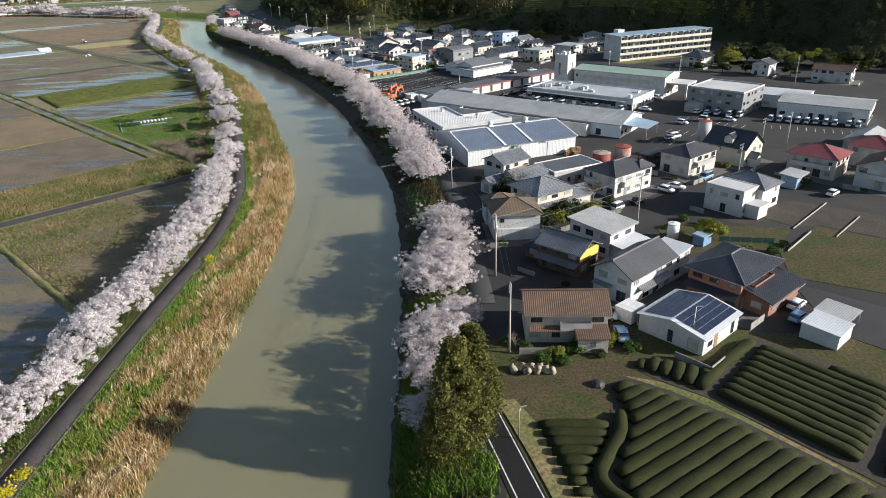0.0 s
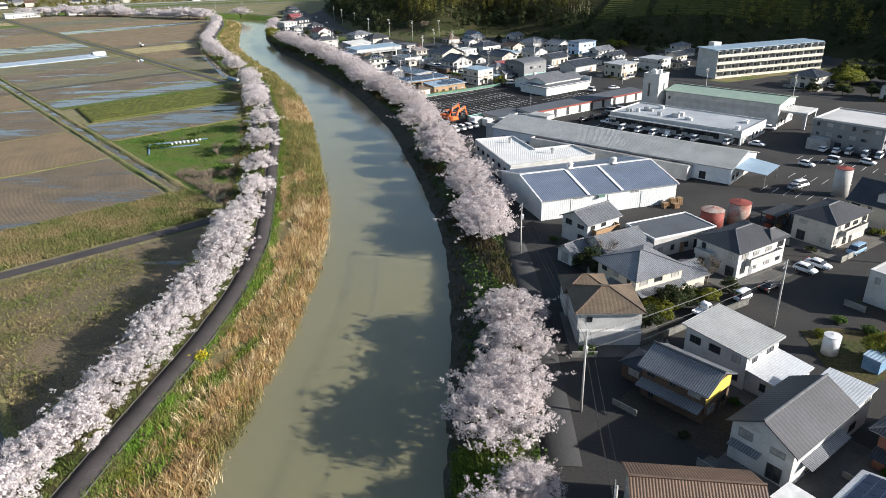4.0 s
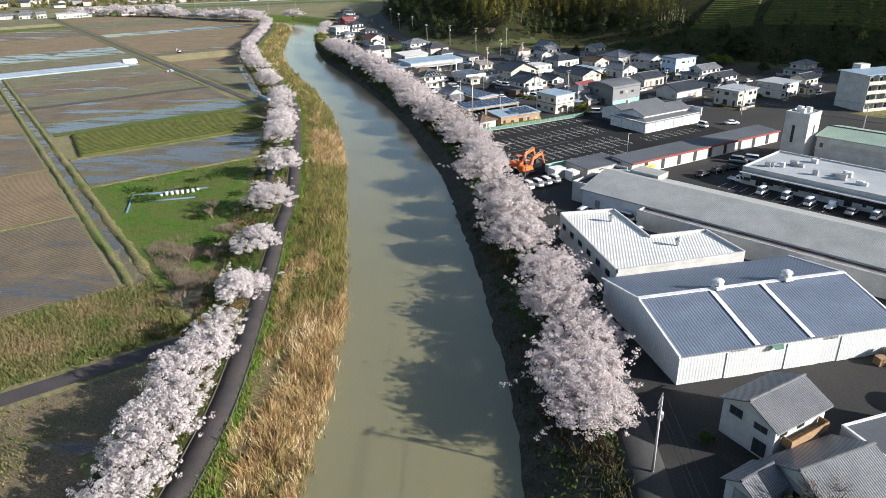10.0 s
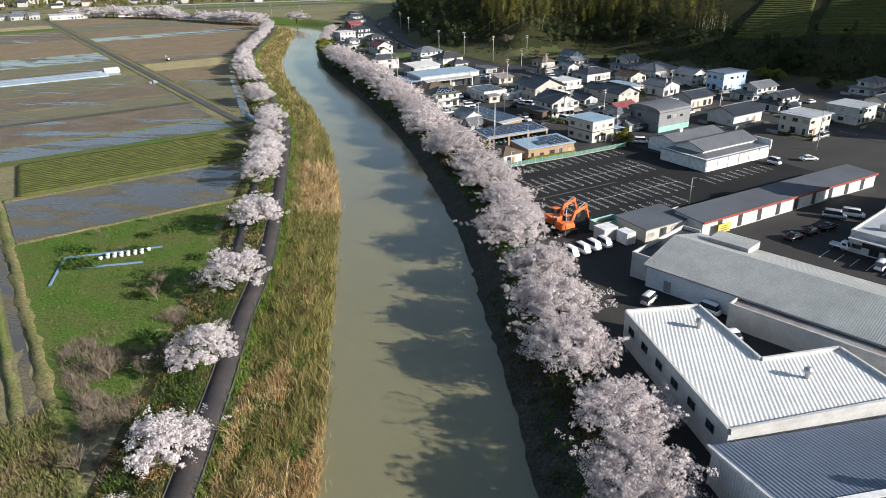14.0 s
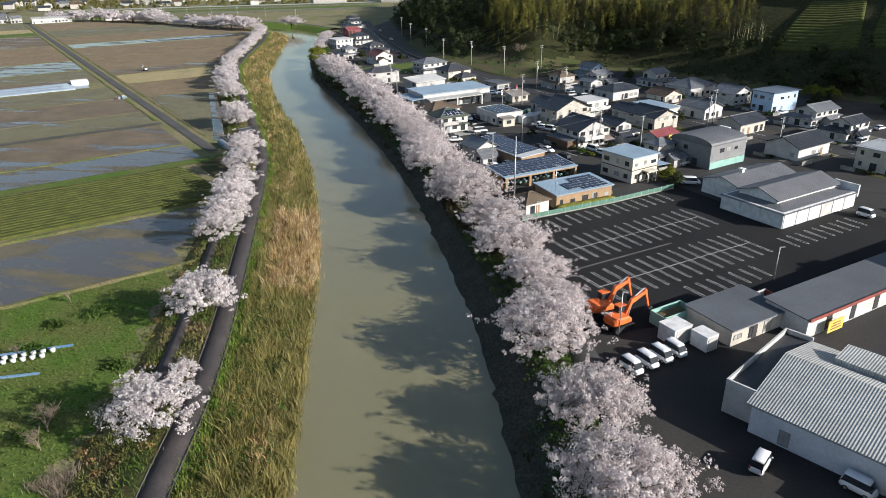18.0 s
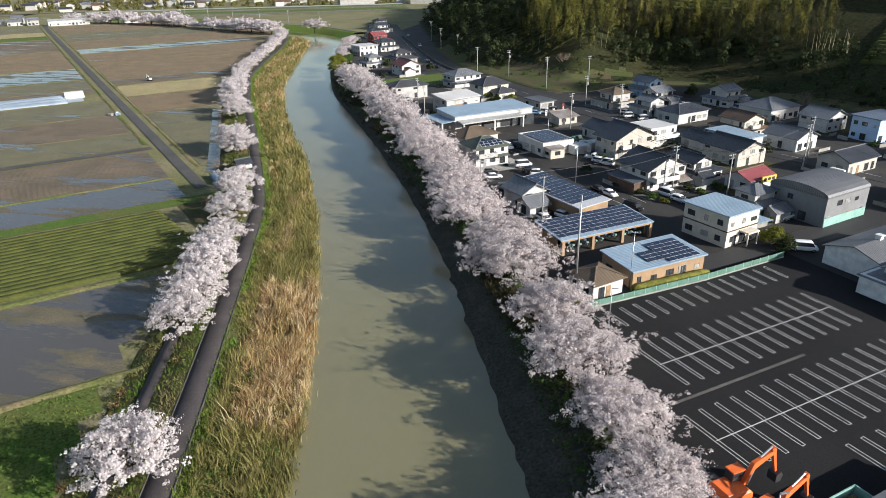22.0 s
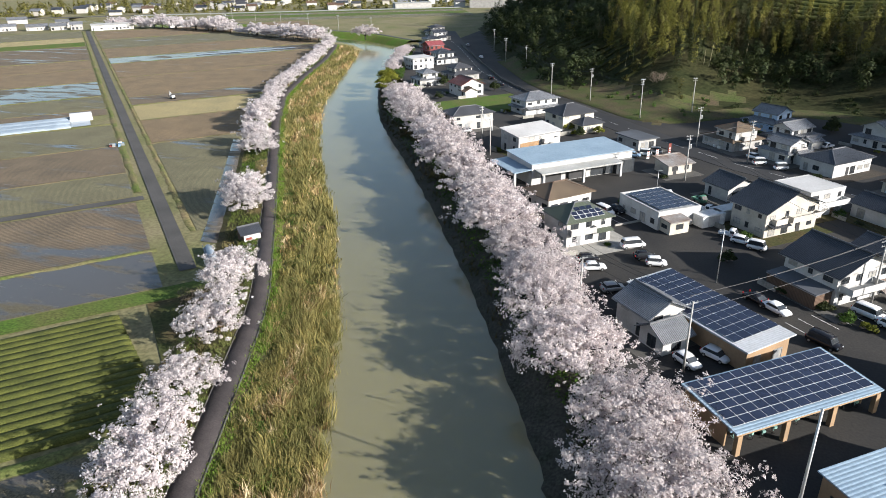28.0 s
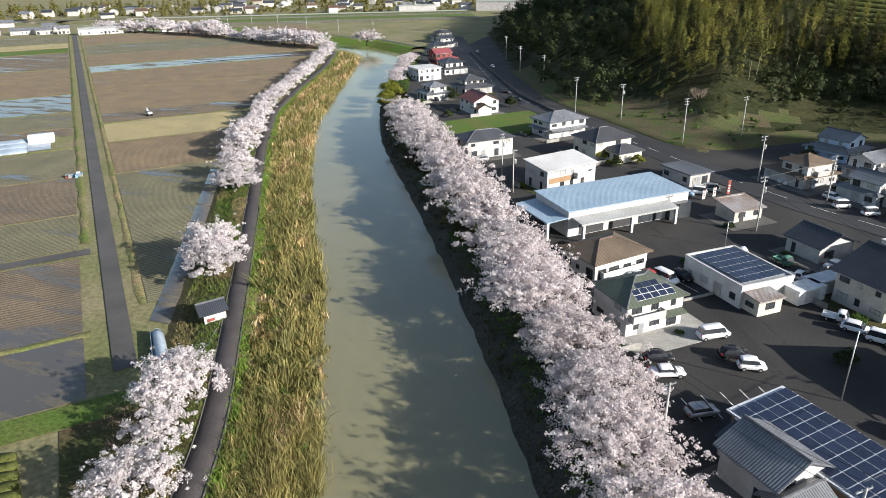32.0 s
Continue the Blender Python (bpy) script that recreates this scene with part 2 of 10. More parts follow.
REED = leafy("dry_reed", (0.52, 0.395, 0.2), (0.36, 0.26, 0.125), 0.3, 0.12, 0.7, 0.78, 1.18)
REED_RUST = leafy("russet_reed", (0.34, 0.215, 0.1), (0.22, 0.14, 0.07), 0.3, 0.15, 0.7, 0.78, 1.18)
REED_PALE = leafy("bleached_reed", (0.66, 0.55, 0.35), (0.5, 0.4, 0.24), 0.3, 0.15, 0.7, 0.8, 1.15)
REED_GOLD = leafy("golden_reed", (0.28, 0.24, 0.088), (0.195, 0.17, 0.06), 0.3, 0.15, 0.7, 0.78, 1.18)
LEAF_OLIVE = leafy("olive_scrub_leaves", (0.17, 0.155, 0.045), (0.1, 0.1, 0.03), 0.3, 0.3)
BANK_LITTER = mat("bank_litter", (0.13, 0.095, 0.052), (0.06, 0.07, 0.024), 0.95, 0, 0.22, 3.0, 0.8, 0.55, 0, 0.2)
REED_GREEN = leafy("green_reed", (0.2, 0.185, 0.07), (0.125, 0.12, 0.04), 0.3, 0.12, 0.7, 0.78, 1.18)
BUND_SOIL = mat("bund_soil", (0.14, 0.105, 0.065), (0.095, 0.1, 0.042), 0.95, 0, 0.2, 2.5, 0.7, 0.5, 0, 0.2)
BUND_GRASS = mat("bund_grass", (0.09, 0.12, 0.027), (0.17, 0.135, 0.075), 0.95, 0, 0.12, 2.5, 0.7, 0.5, 0, 0.2)
LEAF_GREEN = leafy("bank_leaves", (0.06, 0.115, 0.018), (0.04, 0.07, 0.014), 0.3, 0.25)
LEAF_DARK = leafy("dark_leaves", (0.03, 0.045, 0.014), (0.05, 0.06, 0.02), 0.25, 0.2)
# light and shade are put into two bamboo tones, bright and brown-green
LEAF_BAMBOO = leafy("bamboo_leaves", (0.25, 0.23, 0.05), (0.115, 0.12, 0.028), 0.35, 0.07, 0.7, 0.9, 1.08)
LEAF_BAMBOO_SHADED = leafy("shaded_bamboo_leaves", (0.075, 0.062, 0.022), (0.04, 0.042, 0.014), 0.3, 0.1, 0.7, 0.85, 1.12)
CULM = mat("bamboo_culm", (0.26, 0.235, 0.14), (0.18, 0.17, 0.09), 0.6, 0, 0.4, 5.0, 0.1, 0.3)
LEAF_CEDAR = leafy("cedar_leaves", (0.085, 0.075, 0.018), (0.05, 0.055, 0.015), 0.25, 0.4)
# lighter copy of the cedar green, with sunlight put into the colour
LEAF_CEDAR_LIT = leafy("sunlit_cedar_leaves", (0.15, 0.145, 0.036), (0.085, 0.095, 0.025), 0.35, 0.6)
YARD_EARTH = mat("trodden_earth", (0.075, 0.052, 0.03), (0.046, 0.048, 0.018), 0.95, 0, 0.3, 3.0, 0.5, 0.5, 0, 0.2)
# tea in two tones: shade put into the first, sunlight into the second
LEAF_TEA_SHADED = mat("shaded_tea_bush", (0.027, 0.031, 0.0082), (0.018, 0.021, 0.006), 0.85, 0, 0.3, 7.0, 0.9, 0.6, 0, 0.15)
LEAF_TEA_LIT = mat("sunlit_tea_bush", (0.075, 0.083, 0.02), (0.05, 0.058, 0.016), 0.85, 0, 0.3, 6.0, 0.9, 0.5, 0, 0.15)
HEDGE = mat("clipped_hedge", (0.16, 0.15, 0.03), (0.08, 0.09, 0.02), 0.9, 0, 0.8, 6.0, 0.9, 0.6, 0, 0.15)
FARM_ASPHALT = mat("farm_road_asphalt", (0.075, 0.071, 0.067), (0.052, 0.05, 0.047), 0.85, 0, 0.15, 4.0, 0.1, 0.3)
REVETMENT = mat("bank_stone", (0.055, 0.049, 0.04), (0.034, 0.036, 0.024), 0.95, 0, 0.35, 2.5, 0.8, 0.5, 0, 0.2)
DARK_SOIL = mat("dark_soil", (0.052, 0.041, 0.029), (0.033, 0.028, 0.021), 0.95, 0, 0.2, 3.0, 0.5, 0.4)
LEAF_YELLOW = leafy("rape_flowers", (0.62, 0.5, 0.02), (0.35, 0.36, 0.03), 0.3, 0.8)
LEAF_LIME = leafy("fresh_leaves", (0.22, 0.22, 0.03), (0.13, 0.15, 0.025), 0.35, 0.4)
TWIG = mat("bare_twigs", (0.2, 0.16, 0.12), (0.13, 0.1, 0.075), 0.9, 0, 1.0, 5.0, 0.0, 0.3)
WHITE_WALL = mat("white_render", (0.5, 0.5, 0.49), (0.395, 0.39, 0.372), 0.85, 0, 0.5, 3.0, 0.05, 0.08, 0.08)
CREAM_WALL = mat("cream_render", (0.53, 0.49, 0.41), (0.44, 0.41, 0.345), 0.85, 0, 0.5, 3.0, 0.05, 0.08, 0.08)
GREY_WALL = mat("grey_render", (0.42, 0.41, 0.39), (0.32, 0.31, 0.3), 0.85, 0, 0.5, 3.0, 0.05, 0.08, 0.1)
BEIGE_WALL = mat("beige_render", (0.47, 0.44, 0.39), (0.37, 0.345, 0.3), 0.85, 0, 0.5, 3.0, 0.05, 0.08, 0.1)
TAN_WALL = mat("tan_render", (0.32, 0.215, 0.125), (0.26, 0.175, 0.105), 0.85, 0, 0.5, 3.0, 0.05, 0.08)
BROWN_WALL = ribbed("brown_board", (0.12, 0.075, 0.05), None, 0.25, 0, 0.8)
BLUE_WALL = mat("pale_blue_render", (0.42, 0.55, 0.72), (0.36, 0.48, 0.63), 0.8, 0, 0.5, 3.0, 0.05, 0.06)
YELLOW_WALL = mat("yellow_paint", (0.62, 0.46, 0.08), (0.5, 0.37, 0.07), 0.7, 0, 0.7, 4.0, 0.0, 0.1)
TEAL_WALL = mat("mint_paint", (0.24, 0.42, 0.37), (0.18, 0.33, 0.29), 0.7, 0, 0.7, 4.0, 0.0, 0.1)
PANEL_GREY = mat("grey_panel", (0.2, 0.205, 0.21), (0.16, 0.165, 0.17), 0.7, 0, 0.3, 2.0, 0.02, 0.08)
BRICK_WALL = mat("red_brown_tile", (0.27, 0.12, 0.08), (0.2, 0.09, 0.06), 0.8, 0, 0.7, 8.0, 0.1, 0.25)
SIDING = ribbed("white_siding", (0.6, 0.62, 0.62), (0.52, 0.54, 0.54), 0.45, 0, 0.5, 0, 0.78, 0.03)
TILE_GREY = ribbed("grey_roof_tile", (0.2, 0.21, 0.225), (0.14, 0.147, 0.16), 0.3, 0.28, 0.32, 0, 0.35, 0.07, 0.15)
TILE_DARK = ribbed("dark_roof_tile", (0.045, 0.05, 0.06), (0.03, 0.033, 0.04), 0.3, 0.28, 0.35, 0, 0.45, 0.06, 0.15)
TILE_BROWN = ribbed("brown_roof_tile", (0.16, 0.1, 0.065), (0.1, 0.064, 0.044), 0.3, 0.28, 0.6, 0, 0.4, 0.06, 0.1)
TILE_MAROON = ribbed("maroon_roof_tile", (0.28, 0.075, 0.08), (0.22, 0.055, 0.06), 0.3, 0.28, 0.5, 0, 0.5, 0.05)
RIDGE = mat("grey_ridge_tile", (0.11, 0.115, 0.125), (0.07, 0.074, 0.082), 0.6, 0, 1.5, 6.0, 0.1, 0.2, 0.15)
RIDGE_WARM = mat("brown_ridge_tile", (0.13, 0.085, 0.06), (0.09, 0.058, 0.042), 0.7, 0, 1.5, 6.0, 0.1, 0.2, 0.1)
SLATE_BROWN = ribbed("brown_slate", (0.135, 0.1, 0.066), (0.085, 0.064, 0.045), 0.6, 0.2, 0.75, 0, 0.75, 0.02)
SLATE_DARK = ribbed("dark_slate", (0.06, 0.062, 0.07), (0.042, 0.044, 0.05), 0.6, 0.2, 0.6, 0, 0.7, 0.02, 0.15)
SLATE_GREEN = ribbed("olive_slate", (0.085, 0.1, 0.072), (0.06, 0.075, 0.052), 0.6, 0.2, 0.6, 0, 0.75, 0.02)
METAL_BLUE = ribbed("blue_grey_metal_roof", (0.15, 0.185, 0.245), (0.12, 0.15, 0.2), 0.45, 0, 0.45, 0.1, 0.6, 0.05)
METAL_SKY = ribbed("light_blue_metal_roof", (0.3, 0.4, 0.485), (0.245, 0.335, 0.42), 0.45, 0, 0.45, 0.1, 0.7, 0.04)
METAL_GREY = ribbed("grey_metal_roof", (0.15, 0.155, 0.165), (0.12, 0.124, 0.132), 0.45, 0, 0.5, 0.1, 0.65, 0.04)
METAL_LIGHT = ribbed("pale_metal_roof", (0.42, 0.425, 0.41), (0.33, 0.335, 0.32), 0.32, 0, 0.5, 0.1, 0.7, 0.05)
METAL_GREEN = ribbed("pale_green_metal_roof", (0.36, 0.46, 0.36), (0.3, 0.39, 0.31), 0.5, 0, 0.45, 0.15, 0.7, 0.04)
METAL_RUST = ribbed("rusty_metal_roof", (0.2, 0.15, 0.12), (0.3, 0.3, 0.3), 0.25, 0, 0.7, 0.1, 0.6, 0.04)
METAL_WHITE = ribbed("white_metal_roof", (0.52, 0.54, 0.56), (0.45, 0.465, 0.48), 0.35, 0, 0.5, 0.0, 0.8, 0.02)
ROOF_WHITE = mat("white_roof_membrane", (0.5, 0.5, 0.495), (0.4, 0.395, 0.385), 0.75, 0, 0.12, 2.0, 0.03, 0.08)
ROOF_BRIGHT = ribbed("bright_white_roof", (0.68, 0.68, 0.66), (0.58, 0.575, 0.55), 0.5, 0, 0.6, 0.0, 0.78, 0.05)
ROOF_GREY = mat("grey_roof_membrane", (0.33, 0.35, 0.37), (0.26, 0.28, 0.3), 0.75, 0, 0.15, 2.0, 0.03, 0.1, 0.1)
ROOF_DARKFLAT = mat("dark_roof_membrane", (0.09, 0.1, 0.115), (0.07, 0.075, 0.085), 0.7, 0, 0.15, 2.0, 0.03, 0.1)
TRIM_WHITE = mat("white_trim", (0.68, 0.68, 0.67), None, 0.6, 0, 1.0, 6.0, 0.0, 0.05)
TRIM_GREY = mat("grey_trim", (0.3, 0.31, 0.32), None, 0.5, 0.3, 1.0, 6.0, 0.0, 0.08)
TRIM_DARK = mat("dark_trim", (0.05, 0.05, 0.052), None, 0.5, 0.2, 1.0, 6.0, 0.0, 0.1)
GALV = mat("galvanised_steel", (0.45, 0.46, 0.46), (0.36, 0.37, 0.37), 0.45, 0.7, 2.0, 9.0, 0.0, 0.1)
POLE = mat("pole_concrete", (0.4, 0.39, 0.37), (0.32, 0.31, 0.29), 0.85, 0, 0.6, 5.0, 0.05, 0.1)
WIRE = mat("black_cable", (0.02, 0.02, 0.022), None, 0.6, 0, 1, 5, 0, 0.1)
GLASS = mat("window_glass", (0.03, 0.035, 0.04), (0.045, 0.05, 0.055), 0.06, 0, 0.6, 2.0, 0.0, 0.2, 0.2, 0.8)
CURTAIN = mat("curtained_glass", (0.4, 0.38, 0.34), (0.25, 0.25, 0.24), 0.15, 0, 0.9, 2.0, 0.0, 0.15, 0.15, 0.6)
SOLAR = mat("solar_cells", (0.018, 0.024, 0.045), (0.024, 0.032, 0.06), 0.16, 0.1, 0.3, 2.0, 0.0, 0.15, 0.12, 0.6)
RUST = mat("rust_red_paint", (0.25, 0.055, 0.042), (0.17, 0.05, 0.04), 0.75, 0.1, 1.2, 6.0, 0.1, 0.25)
TANK_PALE = mat("weathered_tank_paint", (0.36, 0.32, 0.28), (0.27, 0.11, 0.08), 0.8, 0.1, 0.7, 5.0, 0.1, 0.25)
ORANGE = mat("orange_machine_paint", (0.72, 0.15, 0.03), (0.6, 0.12, 0.03), 0.5, 0, 1.0, 5.0, 0.02, 0.12)
TYRE = mat("tyre_rubber", (0.015, 0.015, 0.016), None, 0.85, 0, 2, 8, 0.1, 0.2)
BLUE_SHEET = mat("blue_sheet", (0.09, 0.19, 0.32), (0.17, 0.27, 0.38), 0.6, 0, 0.8, 4.0, 0.2, 0.2)
PLASTIC_FILM = mat("greenhouse_film", (0.29, 0.345, 0.4), (0.21, 0.255, 0.305), 0.35, 0, 0.2, 3.0, 0.1, 0.2)
GREEN_NET = mat("green_net", (0.07, 0.15, 0.11), (0.1, 0.2, 0.16), 0.8, 0, 0.8, 6.0, 0.0, 0.2)
WOOD = mat("weathered_wood", (0.3, 0.19, 0.1), (0.22, 0.14, 0.08), 0.85, 0, 1.5, 8.0, 0.2, 0.25)
STRAW = mat("straw", (0.34, 0.29, 0.22), (0.2, 0.17, 0.13), 0.9, 0, 1.5, 8.0, 0.5, 0.3)
STONE = mat("rubble_stone", (0.15, 0.145, 0.13), (0.09, 0.09, 0.08), 0.9, 0, 1.2, 5.0, 0.4, 0.3, 0.25)


def make_water():
    """Turbid green-brown river water with fine ripples."""
    m = bpy.data.materials.new("river_water")
    m.use_nodes = True
    N, L = m.node_tree.nodes, m.node_tree.links
    p = N["Principled BSDF"]
    geo, mp = N.new("ShaderNodeNewGeometry"), N.new("ShaderNodeMapping")
    mp.inputs["Scale"].default_value, mp.inputs["Rotation"].default_value = (1.0, 0.5, 1), (0, 0, radians(-25))
    L.new(geo.outputs["Position"], mp.inputs[0])
    n1, n2, n3 = [N.new("ShaderNodeTexNoise") for _ in range(3)]
    for n, s, d in ((n1, 1.1, 3), (n2, 0.03, 4), (n3, 0.14, 2)):
        n.inputs["Scale"].default_value, n.inputs["Detail"].default_value = s, d
        L.new(mp.outputs[0], n.inputs["Vector"])
    mix = N.new("ShaderNodeMix")
    mix.data_type = "RGBA"
    mix.inputs[6].default_value, mix.inputs[7].default_value = (0.21, 0.194, 0.108, 1), (0.18, 0.17, 0.097, 1)
    L.new(n2.outputs["Fac"], mix.inputs[0])
    L.new(mix.outputs[2], p.inputs["Base Color"])
    p.inputs["Subsurface Weight"].default_value, p.inputs["Subsurface Scale"].default_value = 0.75, 1.4
    p.inputs["Subsurface Radius"].default_value = (1.0, 1.0, 0.7)
    p.inputs["Roughness"].default_value = 0.1
    p.inputs["IOR"].default_value, p.inputs["Specular IOR Level"].default_value = 1.4, 1.0
    add = N.new("ShaderNodeMath")
    L.new(n1.outputs["Fac"], add.inputs[0])
    L.new(n3.outputs["Fac"], add.inputs[1])
    bu = N.new("ShaderNodeBump")
    bu.inputs["Strength"].default_value, bu.inputs["Distance"].default_value = 0.16, 0.1
    L.new(add.outputs[0], bu.inputs["Height"])
    L.new(bu.outputs[0], p.inputs["Normal"])
    return m


WATER = make_water()

# ---- mesh building ----


class Buf:
    """Collects faces for one mesh, in the thing's own metres."""

    def __init__(self):
        self.v, self.f = [], []

    def face(self, *pts):
        n = len(self.v)
        self.v.extend(tuple(p) for p in pts)
        self.f.append(tuple(range(n, n + len(pts))))
        return self

    def box(self, cx, cy, z0, sx, sy, h, yaw=0.0, taper=1.0):
        c, s = math.cos(radians(yaw)), math.sin(radians(yaw))
        n = len(self.v)
        for z, k in ((z0, 1.0), (z0 + h, taper)):
            for a, b in ((-1, -1), (1, -1), (1, 1), (-1, 1)):
                x, y = a * sx / 2 * k, b * sy / 2 * k
                self.v.append((cx + c * x - s * y, cy + s * x + c * y, z))
        self.f += [(n + 3, n + 2, n + 1, n), (n + 4, n + 5, n + 6, n + 7)] + [(n + i, n + (i + 1) % 4, n + 4 + (i + 1) % 4, n + 4 + i) for i in range(4)]
        return self

    def prism(self, poly, z0, z1):
        n, k = len(self.v), len(poly)
        self.v += [(x, y, z0) for x, y in poly] + [(x, y, z1) for x, y in poly]
        self.f += [tuple(n + i for i in range(k - 1, -1, -1)), tuple(n + k + i for i in range(k))]
        self.f += [(n + i, n + (i + 1) % k, n + k + (i + 1) % k, n + k + i) for i in range(k)]
        return self

    def slab(self, a, b, c, d, t):
        """A sheet of thickness t under the quad a b c d."""
        n = len(self.v)
        self.v += [tuple(p) for p in (a, b, c, d)] + [(p[0], p[1], p[2] - t) for p in (a, b, c, d)]
        self.f += [(n, n + 1, n + 2, n + 3), (n + 7, n + 6, n + 5, n + 4)] + [(n + i, n + 4 + i, n + 4 + (i + 1) % 4, n + (i + 1) % 4) for i in range(4)]
        return self

    def tube(self, p, q, r, r2=None, k=6, caps=True):
        p, q = Vector(p), Vector(q)
        r2 = r if r2 is None else r2
        w = (q - p).normalized()
        u = w.orthogonal().normalized()
        v = w.cross(u)
        n = len(self.v)
        for c, rad in ((p, r), (q, r2)):
            for i in range(k):
                a = 2 * math.pi * i / k
                self.v.append(tuple(c + u * (rad * math.cos(a)) + v * (rad * math.sin(a))))
        self.f += [(n + i, n + (i + 1) % k, n + k + (i + 1) % k, n + k + i) for i in range(k)]
        if caps:
            self.f += [tuple(n + i for i in range(k - 1, -1, -1)), tuple(n + k + i for i in range(k))]
        return self

    def lathe(self, cx, cy, prof, k=16):
        """Rings of (radius, z) round an upright axis."""
        n = len(self.v)
        for r, z in prof:
            self.v += [(cx + r * math.cos(2 * math.pi * i / k), cy + r * math.sin(2 * math.pi * i / k), z) for i in range(k)]
        for j in range(len(prof) - 1):
            self.f += [(n + j * k + i, n + j * k + (i + 1) % k, n + (j + 1) * k + (i + 1) % k, n + (j + 1) * k + i) for i in range(k)]
        self.f += [tuple(n + i for i in range(k - 1, -1, -1)), tuple(n + (len(prof) - 1) * k + i for i in range(k))]
        return self

    def mesh(self, name, material, smooth=False, uv=True):
        me = bpy.data.meshes.new(name)
        me.from_pydata(self.v, [], self.f)
        me.materials.append(material)
        if uv:
            lay = me.uv_layers.new(name="UVMap")
            for p in me.polygons:
                n = p.normal
                if abs(n.z) > 0.995:
                    u, v = Vector((1, 0, 0)), Vector((0, 1, 0))
                else:
                    u = Vector((-n.y, n.x, 0)).normalized()
                    v = n.cross(u)
                for li in p.loop_indices:
                    co = me.vertices[me.loops[li].vertex_index].co
                    lay.data[li].uv = (co.dot(u), co.dot(v))
        if smooth:
            me.polygons.foreach_set("use_smooth", [True] * len(me.polygons))
        me.update()
        return me


def loft(sections):
    """Skin over rings of equal length, closed at both ends."""
    b = Buf()
    k = len(sections[0])
    for s in sections:
        b.v += [tuple(p) for p in s]
    for j in range(len(sections) - 1):
        b.f += [(j * k + i, j * k + (i + 1) % k, (j + 1) * k + (i + 1) % k, (j + 1) * k + i) for i in range(k)]
    b.f += [tuple(range(k - 1, -1, -1)), tuple((len(sections) - 1) * k + i for i in range(k))]
    return b


def part(name, buf, material, parent=None, label="", smooth=False, uv=True):
    """Links a buffer, or a ready mesh, as one mesh object under a thing or a part."""
    me = buf if isinstance(buf, bpy.types.Mesh) else buf.mesh(name, material, smooth, uv)
    ob = new(name, me)
    if parent is not None:
        ob.parent = parent
    return tagged(ob, label)


def thing(name, x, y, z, yaw, label, category, group="", kind=""):
    e = new(name)
    e.empty_display_size = 0.5
    e.matrix_basis = pose(x, y, z, 0, 0, yaw)
    return tagged(e, label, category, group, kind)


def sheet(name, verts, faces, material, smooth=True):
    """A mesh object from numpy arrays of places and faces."""
    me = bpy.data.meshes.new(name)
    me.from_pydata(np.asarray(verts).tolist(), [], np.asarray(faces).tolist())
    me.materials.append(material)
    if smooth:
        me.polygons.foreach_set("use_smooth", [True] * len(me.polygons))
    return new(name, me)


def grid_faces(nu, nv):
    i = np.arange(nu - 1)[:, None] * nv + np.arange(nv - 1)[None]
    return np.stack([i, i + nv, i + nv + 1, i + 1], -1).reshape(-1, 4)

# ---- the plan: river, banks, path, hill ----
WATER_Z, FIELD_Z = -3.2, -0.85


def smooth_line(pts, width=18):
    """x as a smooth function of y through the plan's points."""
    ys = np.arange(-140.0, 760.0, 2.0)
    px, py = zip(*pts)
    xs = np.interp(ys, py, px)
    k = np.hanning(width + 2)[1:-1]
    xs = np.convolve(np.pad(xs, width, mode="edge"), k / k.sum(), "same")[width:-width]
    return lambda y: np.interp(y, ys, xs)


water_left = smooth_line([(-36, -140), (-36, 58), (-35.3, 93), (-35.4, 124), (-37, 147), (-42, 175), (-45.4, 189), (-50.8, 205), (-55.6, 220), (-61, 237), (-75, 280), (-97.6, 334), (-110, 358),
                          (-121, 379), (-140, 409), (-158, 441), (-183, 491), (-210, 566), (-234, 634), (-246, 660), (-300, 760)])
water_right = smooth_line([(-6, -140), (-7, 57), (-7, 91), (-9.7, 138), (-13.2, 165), (-22, 200), (-32, 234), (-40, 261), (-53, 293), (-67, 326), (-84.2, 360), (-110.2, 407),
                           (-148, 470), (-172, 523), (-189, 571), (-205, 625), (-216, 660), (-230, 760)])
path_mid = smooth_line([(-48, -140), (-48, 59), (-47, 98), (-46.1, 118), (-46.7, 135), (-49.4, 155), (-54.2, 173), (-57.9, 186), (-62.2, 201), (-66.9, 215), (-70.2, 229), (-75.5, 245), (-83, 265), (-89.9, 283), (-97.6, 303), (-110, 334), (-130, 369),
                        (-145, 395), (-176, 448), (-198, 490), (-213, 532), (-232, 592), (-252, 643), (-262, 662), (-310, 760)], 12)
BEND = [(-212, 625), (-226, 662), (-262, 692), (-310, 712), (-400, 748), (-560, 798), (-850, 860)]
HILL_FOOT = [(-150, 1400), (-205, 900), (-196, 770), (-155, 655), (-138, 605), (-105, 534), (-77, 501), (-57, 475), (-46, 481), (-34, 495), (-12, 503), (28, 476), (66, 446), (105, 420), (160, 405), (184, 352),
             (196, 310), (240, 280), (340, 215), (430, 110), (470, -100), (520, -600)]


def dist_to(px, py, line):
    best = np.full(np.shape(px), 1e9)
    for (x0, y0), (x1, y1) in zip(line, line[1:]):
        dx, dy = x1 - x0, y1 - y0
        t = np.clip(((px - x0) * dx + (py - y0) * dy) / (dx * dx + dy * dy), 0, 1)
        best = np.minimum(best, np.hypot(px - x0 - t * dx, py - y0 - t * dy))
    return best


